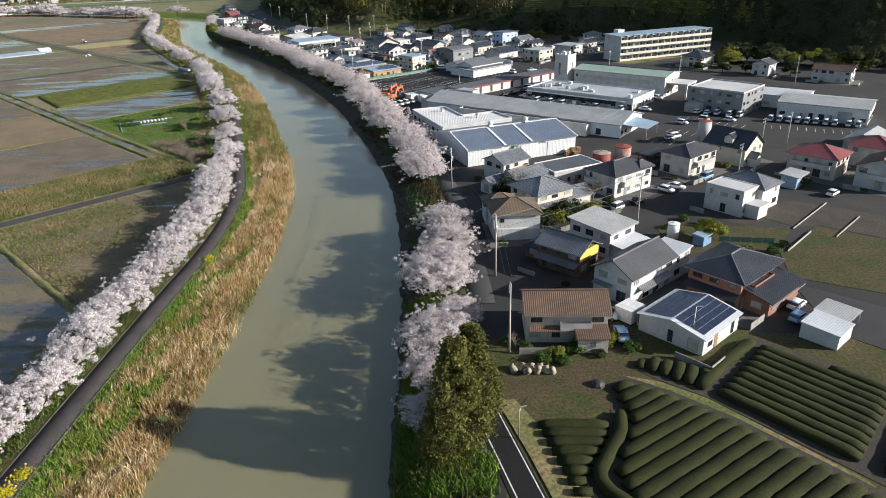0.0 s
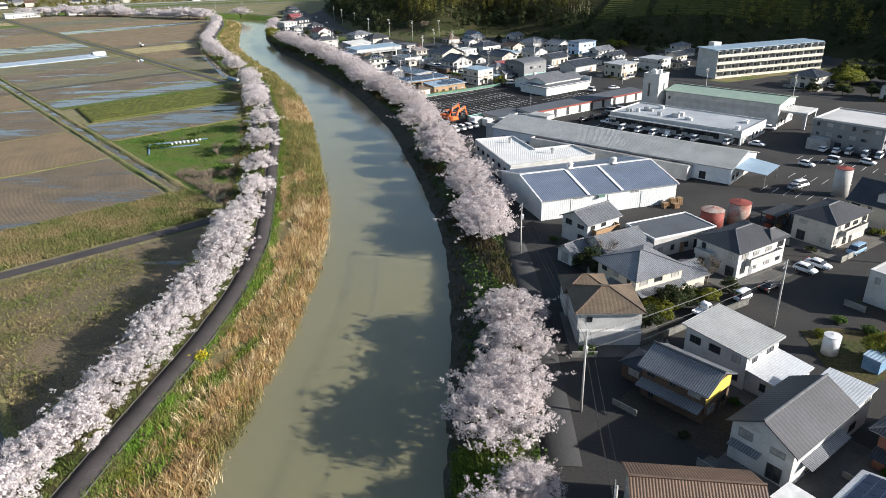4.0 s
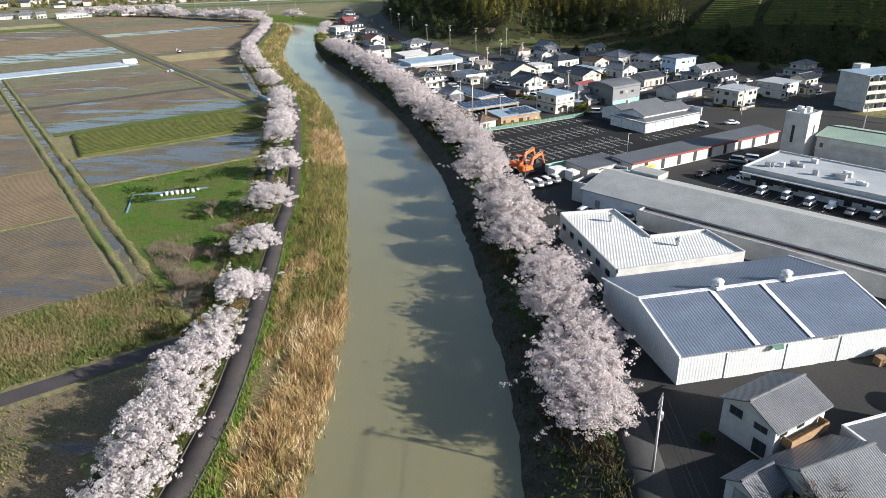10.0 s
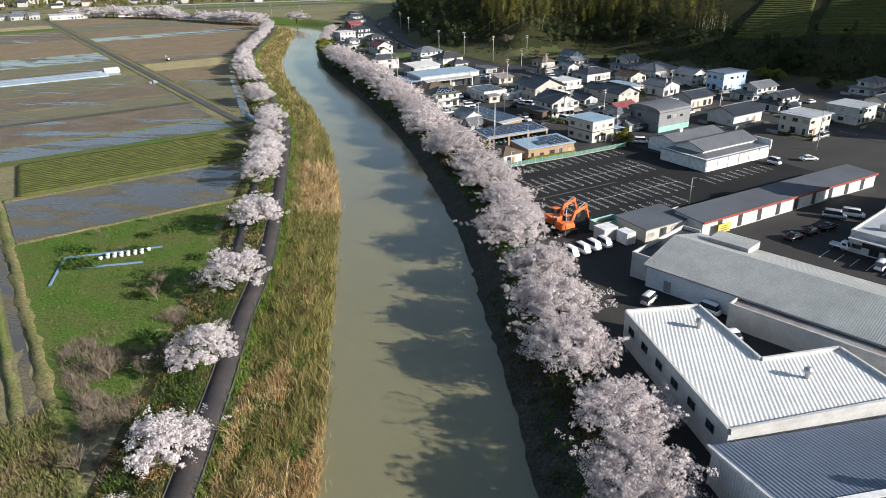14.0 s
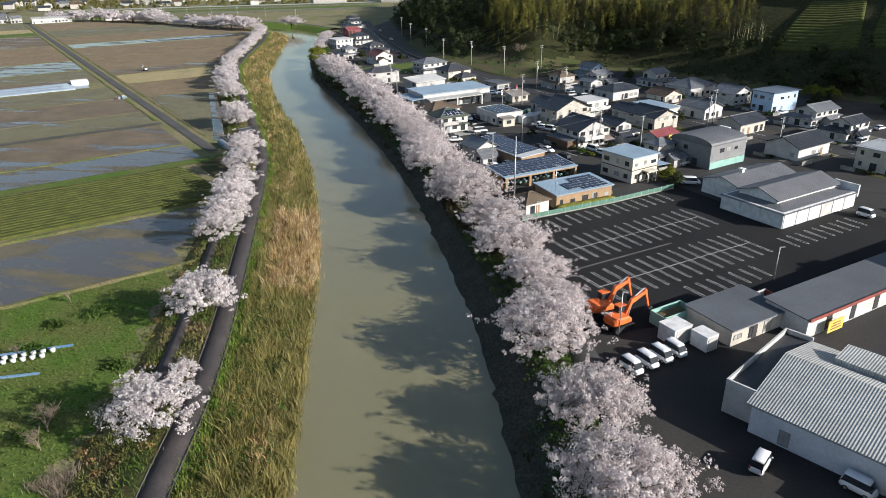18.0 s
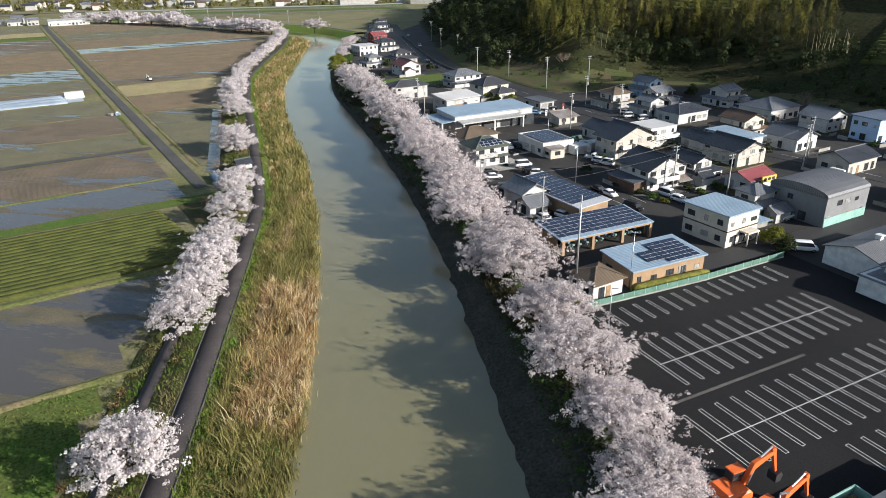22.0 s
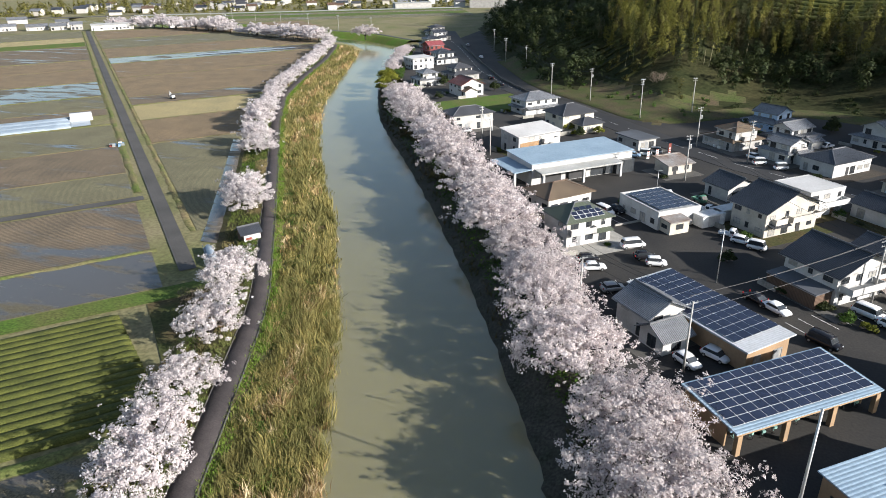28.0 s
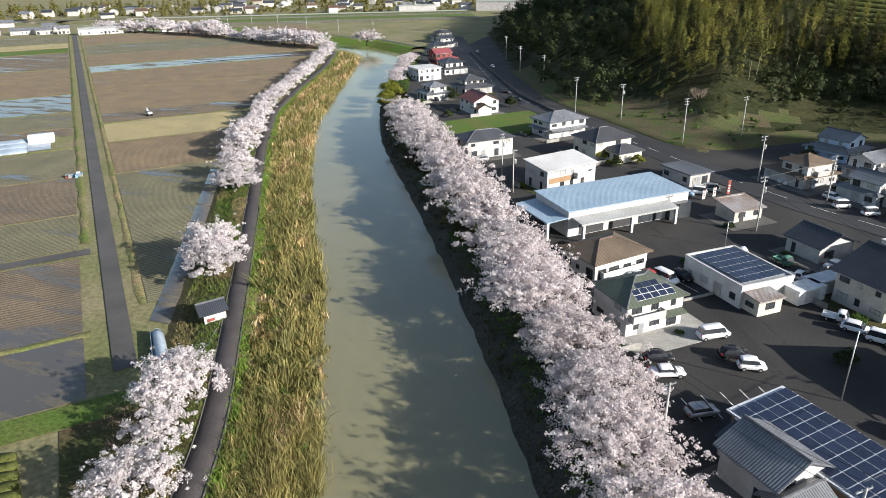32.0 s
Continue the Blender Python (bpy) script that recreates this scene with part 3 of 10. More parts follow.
def inside(px, py, poly):
    res = np.zeros(np.shape(px), bool)
    for (x0, y0), (x1, y1) in zip(poly, poly[1:] + poly[:1]):
        cross = (y0 > py) != (y1 > py)
        res ^= cross & (px < (x1 - x0) * (py - y0) / ((y1 - y0) or 1e-9) + x0)
    return res


HILL_POLY = HILL_FOOT + [(3000, -600), (3000, 3000), (-150, 3000)]


def hill_height(px, py):
    d = np.where(inside(px, py, HILL_POLY), dist_to(px, py, HILL_FOOT), 0.0)
    wave = 0.82 + 0.18 * np.sin(px * 0.021 + 1.3) * np.cos(py * 0.017 + 0.4) + 0.07 * np.sin(px * 0.06 + py * 0.045)
    # unseen eastern ridge, raised to shade the hill foot, notched to light the terraces
    wave = wave * (1 + np.clip((px - 150) / 150, 0, 1) * np.interp(py, [330, 390, 430, 448, 480, 500], [0, 0.9, 0.9, 0.62, 0.62, 0.95]))
    shelf = np.interp(px, [-112, -82, -20, 30], [2.5, 17, 17, 7])
    return np.where(d < shelf, d * 0.1, shelf * 0.1 + np.minimum((d - shelf) * 0.52, 95) * wave)


def ground_height(px, py):
    px, py = np.asarray(px, float), np.asarray(py, float)
    west = px < path_mid(py) - 4
    z = np.where(west | ((py > 668) & (px < -205)), FIELD_Z - 0.03, 0.0)
    z = z + hill_height(px, py)
    chan = (py < 655) & (px > path_mid(py) - 3) & (px < water_right(py) + 6)
    z = np.where(chan, -5.0, z)
    d = dist_to(px, py, BEND)
    bend = (d < 20) & (py > 615)
    z = np.where(bend, np.minimum(z, -5 + np.clip((d - 10) / 8, 0, 1) * 5), z)
    return z


gx = np.concatenate([[-4500, -3000, -2000, -1400, -1050], np.arange(-880, -300, 10), np.arange(-300, 232, 3.0), np.arange(236, 520, 10), [560, 640, 800, 1200, 2000, 3000, 4500]])
gy = np.concatenate([[-3000, -1500, -800, -400, -220], np.arange(-140, 560, 3.0), np.arange(560, 900, 5), [925, 960, 1000, 1080, 1200, 1400, 1800, 2500, 4500]])
GX, GY = np.meshgrid(gx, gy, indexing="ij")
GZ = ground_height(GX, GY)
ground = sheet("ground", np.stack([GX, GY, GZ], -1).reshape(-1, 3), grid_faces(len(gx), len(gy)), YARD)
for m in (FIELD_GROUND, HILL_FLOOR, DARK_GRASS, SHELF_GRASS):
    ground.data.materials.append(m)
cx, cy = (GX[:-1, :-1] + GX[1:, 1:]) / 2, (GY[:-1, :-1] + GY[1:, 1:]) / 2
zone = np.where((cx < path_mid(cy)) | (cy > 650) & (cx < -190) | (cy > 760), 1, 0)
zone = np.where(hill_height(cx, cy) > 0.05, 2, zone)
# east of about x -36 the dark floor stands for the shaded shelf
zone = np.where((hill_height(cx, cy) > 0.05) & (hill_height(cx, cy) < 3.4) & (cx < -36 + 7 * np.sin(cy * 0.21) + 4 * np.sin(cy * 0.57 + cx * 0.3)) & (cx > -87), 4, zone)
zone = np.where((zone == 0) & (cy < 84) & (cx > 5), 3, zone)
ground.data.polygons.foreach_set("material_index", zone.ravel().astype(np.int32))
tagged(ground, "flat valley floor of yards and fields rising to a wooded hill", "ground", kind="structure")

water = sheet("river_water", [(-900, -140, WATER_Z), (20, -140, WATER_Z), (20, 900, WATER_Z), (-900, 900, WATER_Z)], [(0, 1, 2, 3)], WATER, False)
tagged(water, "calm turbid green-brown river water", "river", kind="structure")


def ribbon(name, y0, y1, step, lines, heights, material, label, category, rough=0.0, thick=0.0):
    """A strip along the river between lines x(y), at the given heights, a little uneven."""
    ys = np.arange(y0, y1 + step / 2, step)
    rng = np.random.default_rng(len(name) + abs(int(y0)))
    V = []
    for fn, h in zip(lines, heights):
        z = np.full(len(ys), h) + rough * rng.standard_normal(len(ys)) * (0.0 if h < -3.5 else 1.0)
        V.append(np.stack([fn(ys), ys, z], -1))
    V = np.stack(V, 1)
    ob = sheet(name, V.reshape(-1, 3), grid_faces(len(ys), len(lines))[:, ::-1], material)
    return tagged(ob, label, category, kind="structure")


def off(fn, d):
    return lambda y: fn(y) + d


def mixl(a, b, k):
    return lambda y: a(y) * (1 - k) + b(y) * k


V, o0 = [], np.array(BEND[1:6], float)
o0 = np.concatenate([np.linspace(a, b, 10, endpoint=False) for a, b in zip(o0, o0[1:])])
D = np.gradient(o0, axis=0)
D /= np.linalg.norm(D, axis=1, keepdims=True)
out = np.stack([D[:, 1], -D[:, 0]], 1)
V = np.stack([np.concatenate([o0 + out * d, np.full((len(o0), 1), z)], 1) for d, z in ((9, -4.0), (12, -3.0), (16.5, 0.4), (18, 0.7), (23.5, 0.7), (27, -0.9))], 1)
tagged(sheet("far_dyke", V.reshape(-1, 3), grid_faces(len(o0), 6), GRASS), "bright green grassy dyke beyond the river bend", "dyke", kind="structure")
V = np.stack([np.concatenate([o0 + out * d, np.full((len(o0), 1), z)], 1) for d, z in ((19, 0.6), (19.1, 0.76), (22.9, 0.76), (23, 0.6))], 1)
tagged(sheet("dyke_road", V.reshape(-1, 3), grid_faces(len(o0), 4), FARM_ASPHALT), "narrow asphalt road along the far dyke", "road", kind="structure")
pr, pl = off(path_mid, 1.7), off(path_mid, -1.7)
ribbon("riverbank_left", -140, 652, 2.0, [off(water_left, 2.5), off(water_left, 0.3), mixl(water_left, pr, 0.2), mixl(water_left, pr, 0.45), mixl(water_left, pr, 0.7), mixl(water_left, pr, 0.9), off(path_mid, 1.8)],
       [-4.6, -3.3, -2.2, -1.5, -0.7, 0.1, 0.22], BANK_LITTER, "sloping river bank of rough grass and reeds", "riverbank", 0.12)
ribbon("path", -140, 652, 2.0, [off(path_mid, 2.0), off(path_mid, 1.7), path_mid, off(path_mid, -1.7), off(path_mid, -2.0)], [-0.2, 0.3, 0.34, 0.3, -0.2], PATH, "narrow dark asphalt riverside path", "path")
ribbon("path_kerb", -140, 652, 4.0, [off(path_mid, 1.62), off(path_mid, 1.64), off(path_mid, 1.84), off(path_mid, 1.86)], [0.2, 0.36, 0.36, 0.0], CONC_DARK, "low pale concrete kerb along the path", "kerb")
ribbon("path_kerb", -140, 652, 4.0, [off(path_mid, -1.82), off(path_mid, -1.8), off(path_mid, -1.64), off(path_mid, -1.62)][::-1], [0.2, 0.35, 0.35, 0.0], CONC_DARK, "low pale concrete kerb along the path", "kerb")
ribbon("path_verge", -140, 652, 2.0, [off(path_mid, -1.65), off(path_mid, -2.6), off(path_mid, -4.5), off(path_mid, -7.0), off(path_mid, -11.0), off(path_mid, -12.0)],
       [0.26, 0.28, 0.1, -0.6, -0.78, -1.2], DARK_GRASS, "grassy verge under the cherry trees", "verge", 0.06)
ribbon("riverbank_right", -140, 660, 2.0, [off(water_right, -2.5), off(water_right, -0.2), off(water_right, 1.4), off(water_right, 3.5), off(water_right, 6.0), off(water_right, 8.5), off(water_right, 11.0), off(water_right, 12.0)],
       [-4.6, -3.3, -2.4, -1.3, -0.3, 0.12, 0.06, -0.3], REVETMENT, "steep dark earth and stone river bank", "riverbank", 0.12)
ribbon("bank_road", 96, 262, 2.0, [off(water_right, 10.4), off(water_right, 10.5), off(water_right, 15.5), off(water_right, 15.6)], [-0.2, 0.1, 0.1, -0.2], ASPHALT, "narrow dark asphalt road along the river bank", "road")

ribbon("side_path", 234, 282, 2.0, [off(path_mid, -5.6), off(path_mid, -5.7), off(path_mid, -7.6), off(path_mid, -7.7)], [-0.6, -0.14, -0.3, -0.9], PATH, "narrow dark side path below the cherry trees", "path")
ribbon("flooded_margin", 356, 428, 2.0, [off(path_mid, -10.8), off(path_mid, -11.0), off(path_mid, -14.6), off(path_mid, -15.0)], [-1.0, FIELD_Z + 0.09, FIELD_Z + 0.09, -1.0], PADDY_FLOODED, "strip of shallow water beside the verge", "paddy")
# fields in the valley's own square plan: a to the north-east, b to the north-west
E1, E2 = np.array([math.cos(radians(46)), math.sin(radians(46))]), np.array([-math.sin(radians(46)), math.cos(radians(46))])


def ab(a, b):
    p = a * E1 + b * E2
    return float(p[0]), float(p[1])


def field(name, a0, a1, b0, b1, material, label, z=0.05, step=3.0, category="field", gap=10.5):
    """One field of the valley floor, cut off where the river path's verge begins."""
    A, Bb = np.arange(a0, a1 + 0.01, min(step, a1 - a0)), np.linspace(b0, b1, max(2, int((b1 - b0) / step)))
    AA, BB = np.meshgrid(A, Bb, indexing="ij")
    X, Y = AA * E1[0] + BB * E2[0], AA * E1[1] + BB * E2[1]
    lim = path_mid(Y) - gap
    over = X - lim
    keep = over <= 0
    rng = np.random.default_rng(int(abs(a0 * 7 + b0 * 3)))
    Z = np.full(X.shape, FIELD_Z + z) + 0.012 * rng.standard_normal(X.shape)
    f = grid_faces(*X.shape)
    ok = keep.ravel()[f].all(1)
    if not ok.any():
        return None
    ob = sheet(name, np.stack([X, Y, Z], -1).reshape(-1, 3), f[ok], material)
    return tagged(ob, label, category, kind="structure")


def bund(a0, a1, b0, b1, width=0.9, h=0.35, material=None):
    """A low earth ridge between two fields."""
    n = max(2, int(math.hypot(a1 - a0, b1 - b0) / 2.2))
    rng = random.Random(int(a0 * 13 + b0 * 7 + a1))
    V, du = [], np.array([a1 - a0, b1 - b0]) / math.hypot(a1 - a0, b1 - b0)
    nrm = np.array([-du[1], du[0]])
    for i in range(n + 1):
        q = np.array([a0, b0]) + (np.array([a1, b1]) - np.array([a0, b0])) * i / n
        k = h * rng.uniform(0.7, 1.25)
        for s, z in ((-1, 0), (-0.4, k), (0.4, k), (1, 0)):
            a, b = q + nrm * s * width * 0.5 * rng.uniform(0.6, 1.5)
            V.append((*ab(a, b), FIELD_Z + z))
    V = np.array(V)
    f = grid_faces(n + 1, 4)
    keep = V[:, 0] < path_mid(V[:, 1]) - 8.5
    f = f[keep[f].all(1)]
    if len(f):
        tagged(sheet("bund", V, f, material or ROUGH_GRASS), "low grassy earth ridge between fields", "bund", kind="structure")


DRY, WET, GRN, STR, MUD = (PADDY_DRY, "dry brown tilled paddy field"), (PADDY_WET, "flooded muddy paddy reflecting the sky"), (PADDY_GREEN, "olive paddy field with stubble"), (PADDY_STRAW, "straw-coloured stubble field"), (PADDY, "brown paddy field with wet patches")
for a0, a1, b0, b1, (m, lab) in [
    (82, 170, 185, 256, (LAWN, "bright green grassy plot with scrub")), (83, 165, 258, 287, WET), (83, 153, 328, 345, (PADDY_FLOODED, "flooded paddy of shallow sky-blue water")), (83, 153, 346, 377.5, MUD),
    (83, 152, 382.5, 404, GRN), (83, 152, 405, 436, MUD), (83, 152, 437, 468, GRN), (83, 152, 488, 500, MUD), (83, 152, 501, 529, GRN), (83, 152, 531, 571, (PADDY_FLOODED, "flooded paddy of shallow sky-blue water")), (83, 152, 573, 618, DRY),
    (83, 152, 619, 658, DRY), (83, 152, 660, 738, MUD), (83, 152, 740, 766, (LAWN, "bright green sprouting field")), (83, 152, 767, 800, STR), (83, 152, 802, 860, GRN),
    (161.5, 330, 352, 433, GRN), (161.5, 330, 435, 470, DRY), (161.5, 330, 471.5, 500, STR), (161.5, 330, 502, 520, MUD), (161.5, 330, 521, 578, DRY), (161.5, 330, 579, 633, DRY), (161.5, 330, 635, 660, (PADDY_FLOODED, "flooded paddy of shallow sky-blue water")),
    (161.5, 330, 662, 712, DRY), (161.5, 330, 714, 775, GRN), (161.5, 330, 777, 845, DRY),
    (-80, 76, 191, 236, MUD), (-80, 76, 238, 281, DRY), (-80, 76, 283, 335, MUD), (-80, 76, 338, 372, DRY), (-80, 76, 375, 420, MUD), (-80, 76, 423, 500, DRY), (-80, 76, 503, 580, WET), (-80, 76, 583, 700, DRY), (-80, 76, 702, 860, GRN),
    (30, 82, 169.5, 190, (ROUGH_GRASS, "strip of rough green and straw grass")), (-80, 30, 169.5, 190, (ROUGH_GRASS, "strip of rough green and straw grass")),
    (29, 90, 60, 163, (FALLOW, "rough fallow field of brown grass and wet mud")), (-60, 27, 60, 163, (PADDY_WET, "dark waterlogged fallow paddy"))]:
    field("field", a0, a1, b0, b1, m, lab)
for a0, a1, b, w in [(83, 168, 257, 1.6), (83, 160, 288.5, 2.0), (83, 153, 345.6, 1.6), (83, 152, 404.5, 0.7), (83, 152, 436.5, 0.7), (83, 152, 470, 1.0), (83, 152, 500.5, 0.7), (83, 152, 530, 1.4), (83, 152, 572, 1.0), (83, 152, 618.5, 0.7), (83, 152, 659, 0.9), (83, 152, 739, 1.0), (83, 152, 801, 1.0),
                     (161, 330, 434, 0.8), (161, 330, 470.8, 0.8), (161, 330, 501, 1.3), (161, 330, 520.5, 0.7), (161, 330, 578.5, 0.7), (161, 330, 634, 0.9), (161, 330, 661, 1.4), (161, 330, 713, 0.8), (161, 330, 776, 1.0), (-80, 76, 190.5, 1.4), (-80, 76, 237, 0.9), (-80, 76, 282, 0.7), (-80, 76, 336.5, 0.7), (-80, 76, 373.5, 0.8), (-80, 76, 421.5, 0.8), (-80, 76, 501.5, 1.0), (-80, 76, 581.5, 1.0)]:
    bund(a0, a1, b, b, w, 0.12 + 0.08 * w, BUND_GRASS if w > 0.85 else BUND_SOIL)
bund(28, 28, 60, 163, 1.4, 0.35)
bund(77.7, 77.7, 172, 760, 1.5, 0.35, BUND_GRASS)
bund(81.6, 81.6, 172, 300, 2.0, 0.4, ROUGH_GRASS)
bund(81.6, 81.6, 300, 760, 1.5, 0.3, BUND_GRASS)
# concrete lips and dark water of the road's own ditch
bund(153.2, 153.2, 385, 860, 1.6, 0.2, BUND_GRASS)
bund(160.7, 160.7, 352, 860, 1.2, 0.16, ROUGH_GRASS)
for name, a0, a1, b0, b1, m, lab, cat, z in [
    ("farm_road", 155.4, 159.5, 333, 862, FARM_ASPHALT, "straight narrow asphalt farm road between paddies", "road", 0.12),
    ("farm_road", 40, 155.6, 378.4, 381.6, FARM_ASPHALT, "narrow asphalt side road between paddies", "road", 0.11),
    ("farm_track", -90, 92, 164.2, 167.6, PATH, "dark earth track across the fields", "track", 0.13),
    ("ditch", 78.9, 80.5, 172, 860, PADDY_WET, "narrow irrigation ditch with shallow water", "ditch", -0.02),
    ("grass_strip", 84, 168, 322.6, 327.5, LAWN, "strip of green grass beside the tea rows", "grass", 0.13),
    ("grass_strip", 149, 176, 287, 322.4, DARK_GRASS, "rough grass at the end of the tea rows", "grass", 0.09),
    ("row_cover", 86, 146, 472, 486, PLASTIC_FILM, "field covered with pale plastic sheets", "field", 0.1),
    ("mulch_strip", 208, 270, 643.5, 648.5, PLASTIC_FILM, "long strip of white plastic mulch", "mulch", 0.2)]:
    field(name, a0, a1, b0, b1, m, lab, z, 3.0, cat, 6.0)


def lot(name, pts, material, label, z=0.05, category="ground"):
    b = Buf().prism(pts, z - 0.3, z)
    return tagged(part(name, b, material), label, category, kind="structure")


S40, C40 = math.sin(radians(40.5)), math.cos(radians(40.5))


def town(x0, y0, u, v):
    """A place in the town's square plan: u along the streets to the north-east, v across to the north-west."""
    return x0 + u * C40 - v * S40, y0 + u * S40 + v * C40


# car park, with its long rows of white U-shaped bay marks
CAR_PARK = [(-38, 301), (-3, 330), (12, 312), (34, 318), (44, 306), (-4, 264), (-21, 257), (-28, 272)]
lot("car_park", CAR_PARK, ASPHALT_NEW, "wide empty car park of fresh dark asphalt", 0.06, "car park")
MAIN_ROAD = [(-230, 742), (-206, 745), (-170, 655), (-134, 572), (-114, 537), (-90, 508), (-66, 480), (-49, 458), (-32, 440), (20, 395), (70, 350), (130, 300), (126, 294), (66, 343), (15, 389), (-38, 432), (-56, 451), (-74, 473), (-98, 500), (-121, 529), (-142, 565), (-178, 648)]
lot("road", MAIN_ROAD,
    ASPHALT, "main asphalt road curving along the foot of the hill", 0.07, "road")
lot("road", [town(-24, 295, -2, 12), town(-24, 295, 66, 12), town(-24, 295, 66, 18), town(-24, 295, -2, 18)], ASPHALT, "asphalt side street beside the car park", 0.05, "road")
lot("road", [(1.5, 75), (5, 74), (12.2, 46), (8.5, 45)], ASPHALT_NEW, "dark asphalt lane with white edge lines", 0.06, "road")
lot("dirt_yard", [(5, 76), (12, 79), (24, 78), (26, 74.5), (20, 68), (10, 66), (6, 70)], YARD_EARTH, "bare brown earth yard with sparse grass", 0.04, "yard")
lot("lawn", [(8.2, 67.2), (10.5, 71.2), (14, 72.6), (18.6, 70.8), (19.4, 68.0), (17.4, 66.5), (11, 66.3)], DARK_GRASS, "small patch of green grass by the earth yard", 0.075, "lawn")
lot("vegetable_plot", [(43.4, 127.4), (48.5, 128.6), (59.2, 126.4), (70, 124.5), (61.2, 113), (50, 115.5), (43, 111.5)], DARK_GRASS, "green vegetable plot behind the houses", 0.05, "garden")
lot("fallow_plot", [(59.5, 103), (62, 112.4), (75, 125.3), (92, 112), (84, 90), (71.7, 96.3)], DARK_GRASS, "rough fallow plot of brown earth and grass", 0.055, "plot")
lot("gravel_lot", [(65.3, 132.4), (76.8, 140.4), (88.1, 132.6), (104, 119), (92.5, 112.4), (76, 125.5), (71, 125)], DARK_SOIL, "bare dark earth lot edged with concrete", 0.04, "plot")
lot("parking_yard", [(58.5, 101), (68.9, 91.7), (84, 81), (72, 67), (61.7, 79.9), (57.3, 84.6)], ASPHALT, "worn dark grey parking yard", 0.05, "yard")
lot("lawn", [(-122, 470), (-96, 496), (-112, 517), (-142, 486)], LAWN, "open patch of green grass beside houses", 0.05, "lawn")
lot("lawn", [(88, 330), (146, 366), (140, 374), (84, 338)], ROUGH_GRASS, "mown grass in front of the apartment block", 0.06, "lawn")
lot("forecourt", [town(-64, 372, -5, -4), town(-64, 372, 9, -4), town(-64, 372, 9, 5), town(-64, 372, -5, 5)], CONCRETE, "pale green-grey concrete forecourt", 0.05, "forecourt")
lot("verge", [(12.6, 46), (9.2, 60), (6.4, 70), (8.6, 70.5), (12.5, 62), (16, 52), (17, 46)], ROUGH_GRASS, "dry grass verge beside the lane", 0.12, "verge")
lot("verge", [(14, 46), (10.5, 66), (20, 66.5), (21, 72.5), (23.5, 75), (29, 71.5), (35, 66), (45, 54), (58, 40), (58, 20), (14, 20)], DARK_SOIL, "brown earth between the tea rows", 0.045, "soil")
lot("verge", [(24.5, 77.5), (28, 79.6), (36, 76), (44.6, 84.2), (57.5, 71.8), (64, 66.5), (48, 51.5), (45.2, 55), (33, 70), (28, 74)], DARK_SOIL, "dark earth between the tea rows", 0.05, "soil")
lot("grass_strip", [(23.5, 75.2), (28, 73.6), (33, 69.8), (44.6, 55), (44.9, 53.8), (35, 65.9), (29, 71.4)], ROUGH_GRASS, "strip of dry grass between the tea gardens", 0.06, "grass")

# ---- trees and plants ----


def cards(pts, size, rng, up=0.0, aspect=1.0, face=None, loose=1.0):
    """Small tilted triangles, one at each point; face: the way that each one mostly looks."""
    n = len(pts)
    d = rng.standard_normal((n, 3)) * loose
    if face is not None:
        d = d + face
    d[:, 2] += up
    d /= np.linalg.norm(d, axis=1, keepdims=True)
    t = np.cross(d, rng.standard_normal((n, 3)))
    t /= np.linalg.norm(t, axis=1, keepdims=True)
    s = np.cross(d, t)
    sz = (size * rng.uniform(0.6, 1.4, n))[:, None]
    t, s = t * sz * 0.5, s * sz * 0.5 * aspect
    v = np.stack([pts - t - s * 0.9, pts + t * 1.1 - s * 0.7, pts - t * 0.1 + s * 1.2], 1).reshape(-1, 3)
    return v, np.arange(3 * n).reshape(-1, 3)


def crown_points(rng, n, R, z0, H, lumps, lump_r, hollow=0.5, flat=0.75):
    """Points over a crown made of many lumps under a domed outline."""
    c = []
    while len(c) < lumps:
        a, r = rng.uniform(0, 2 * math.pi), R * math.sqrt(rng.uniform(0.0, 1.0)) * rng.uniform(0.85, 1.08)
        top = H * (1 - flat * (r / R) ** 2)
        c.append((r * math.cos(a), r * math.sin(a), z0 + top * rng.uniform(0.35, 1.0)))
    c = np.array(c)
    k = rng.integers(0, lumps, n)
    d = rng.standard_normal((n, 3))
    d /= np.linalg.norm(d, axis=1, keepdims=True)
    rad = lump_r * rng.uniform(0.6, 1.35, lumps)[k] * rng.uniform(hollow, 1.05, n)
    return c[k] + d * rad[:, None] * np.array([1.15, 1.15, 0.62])


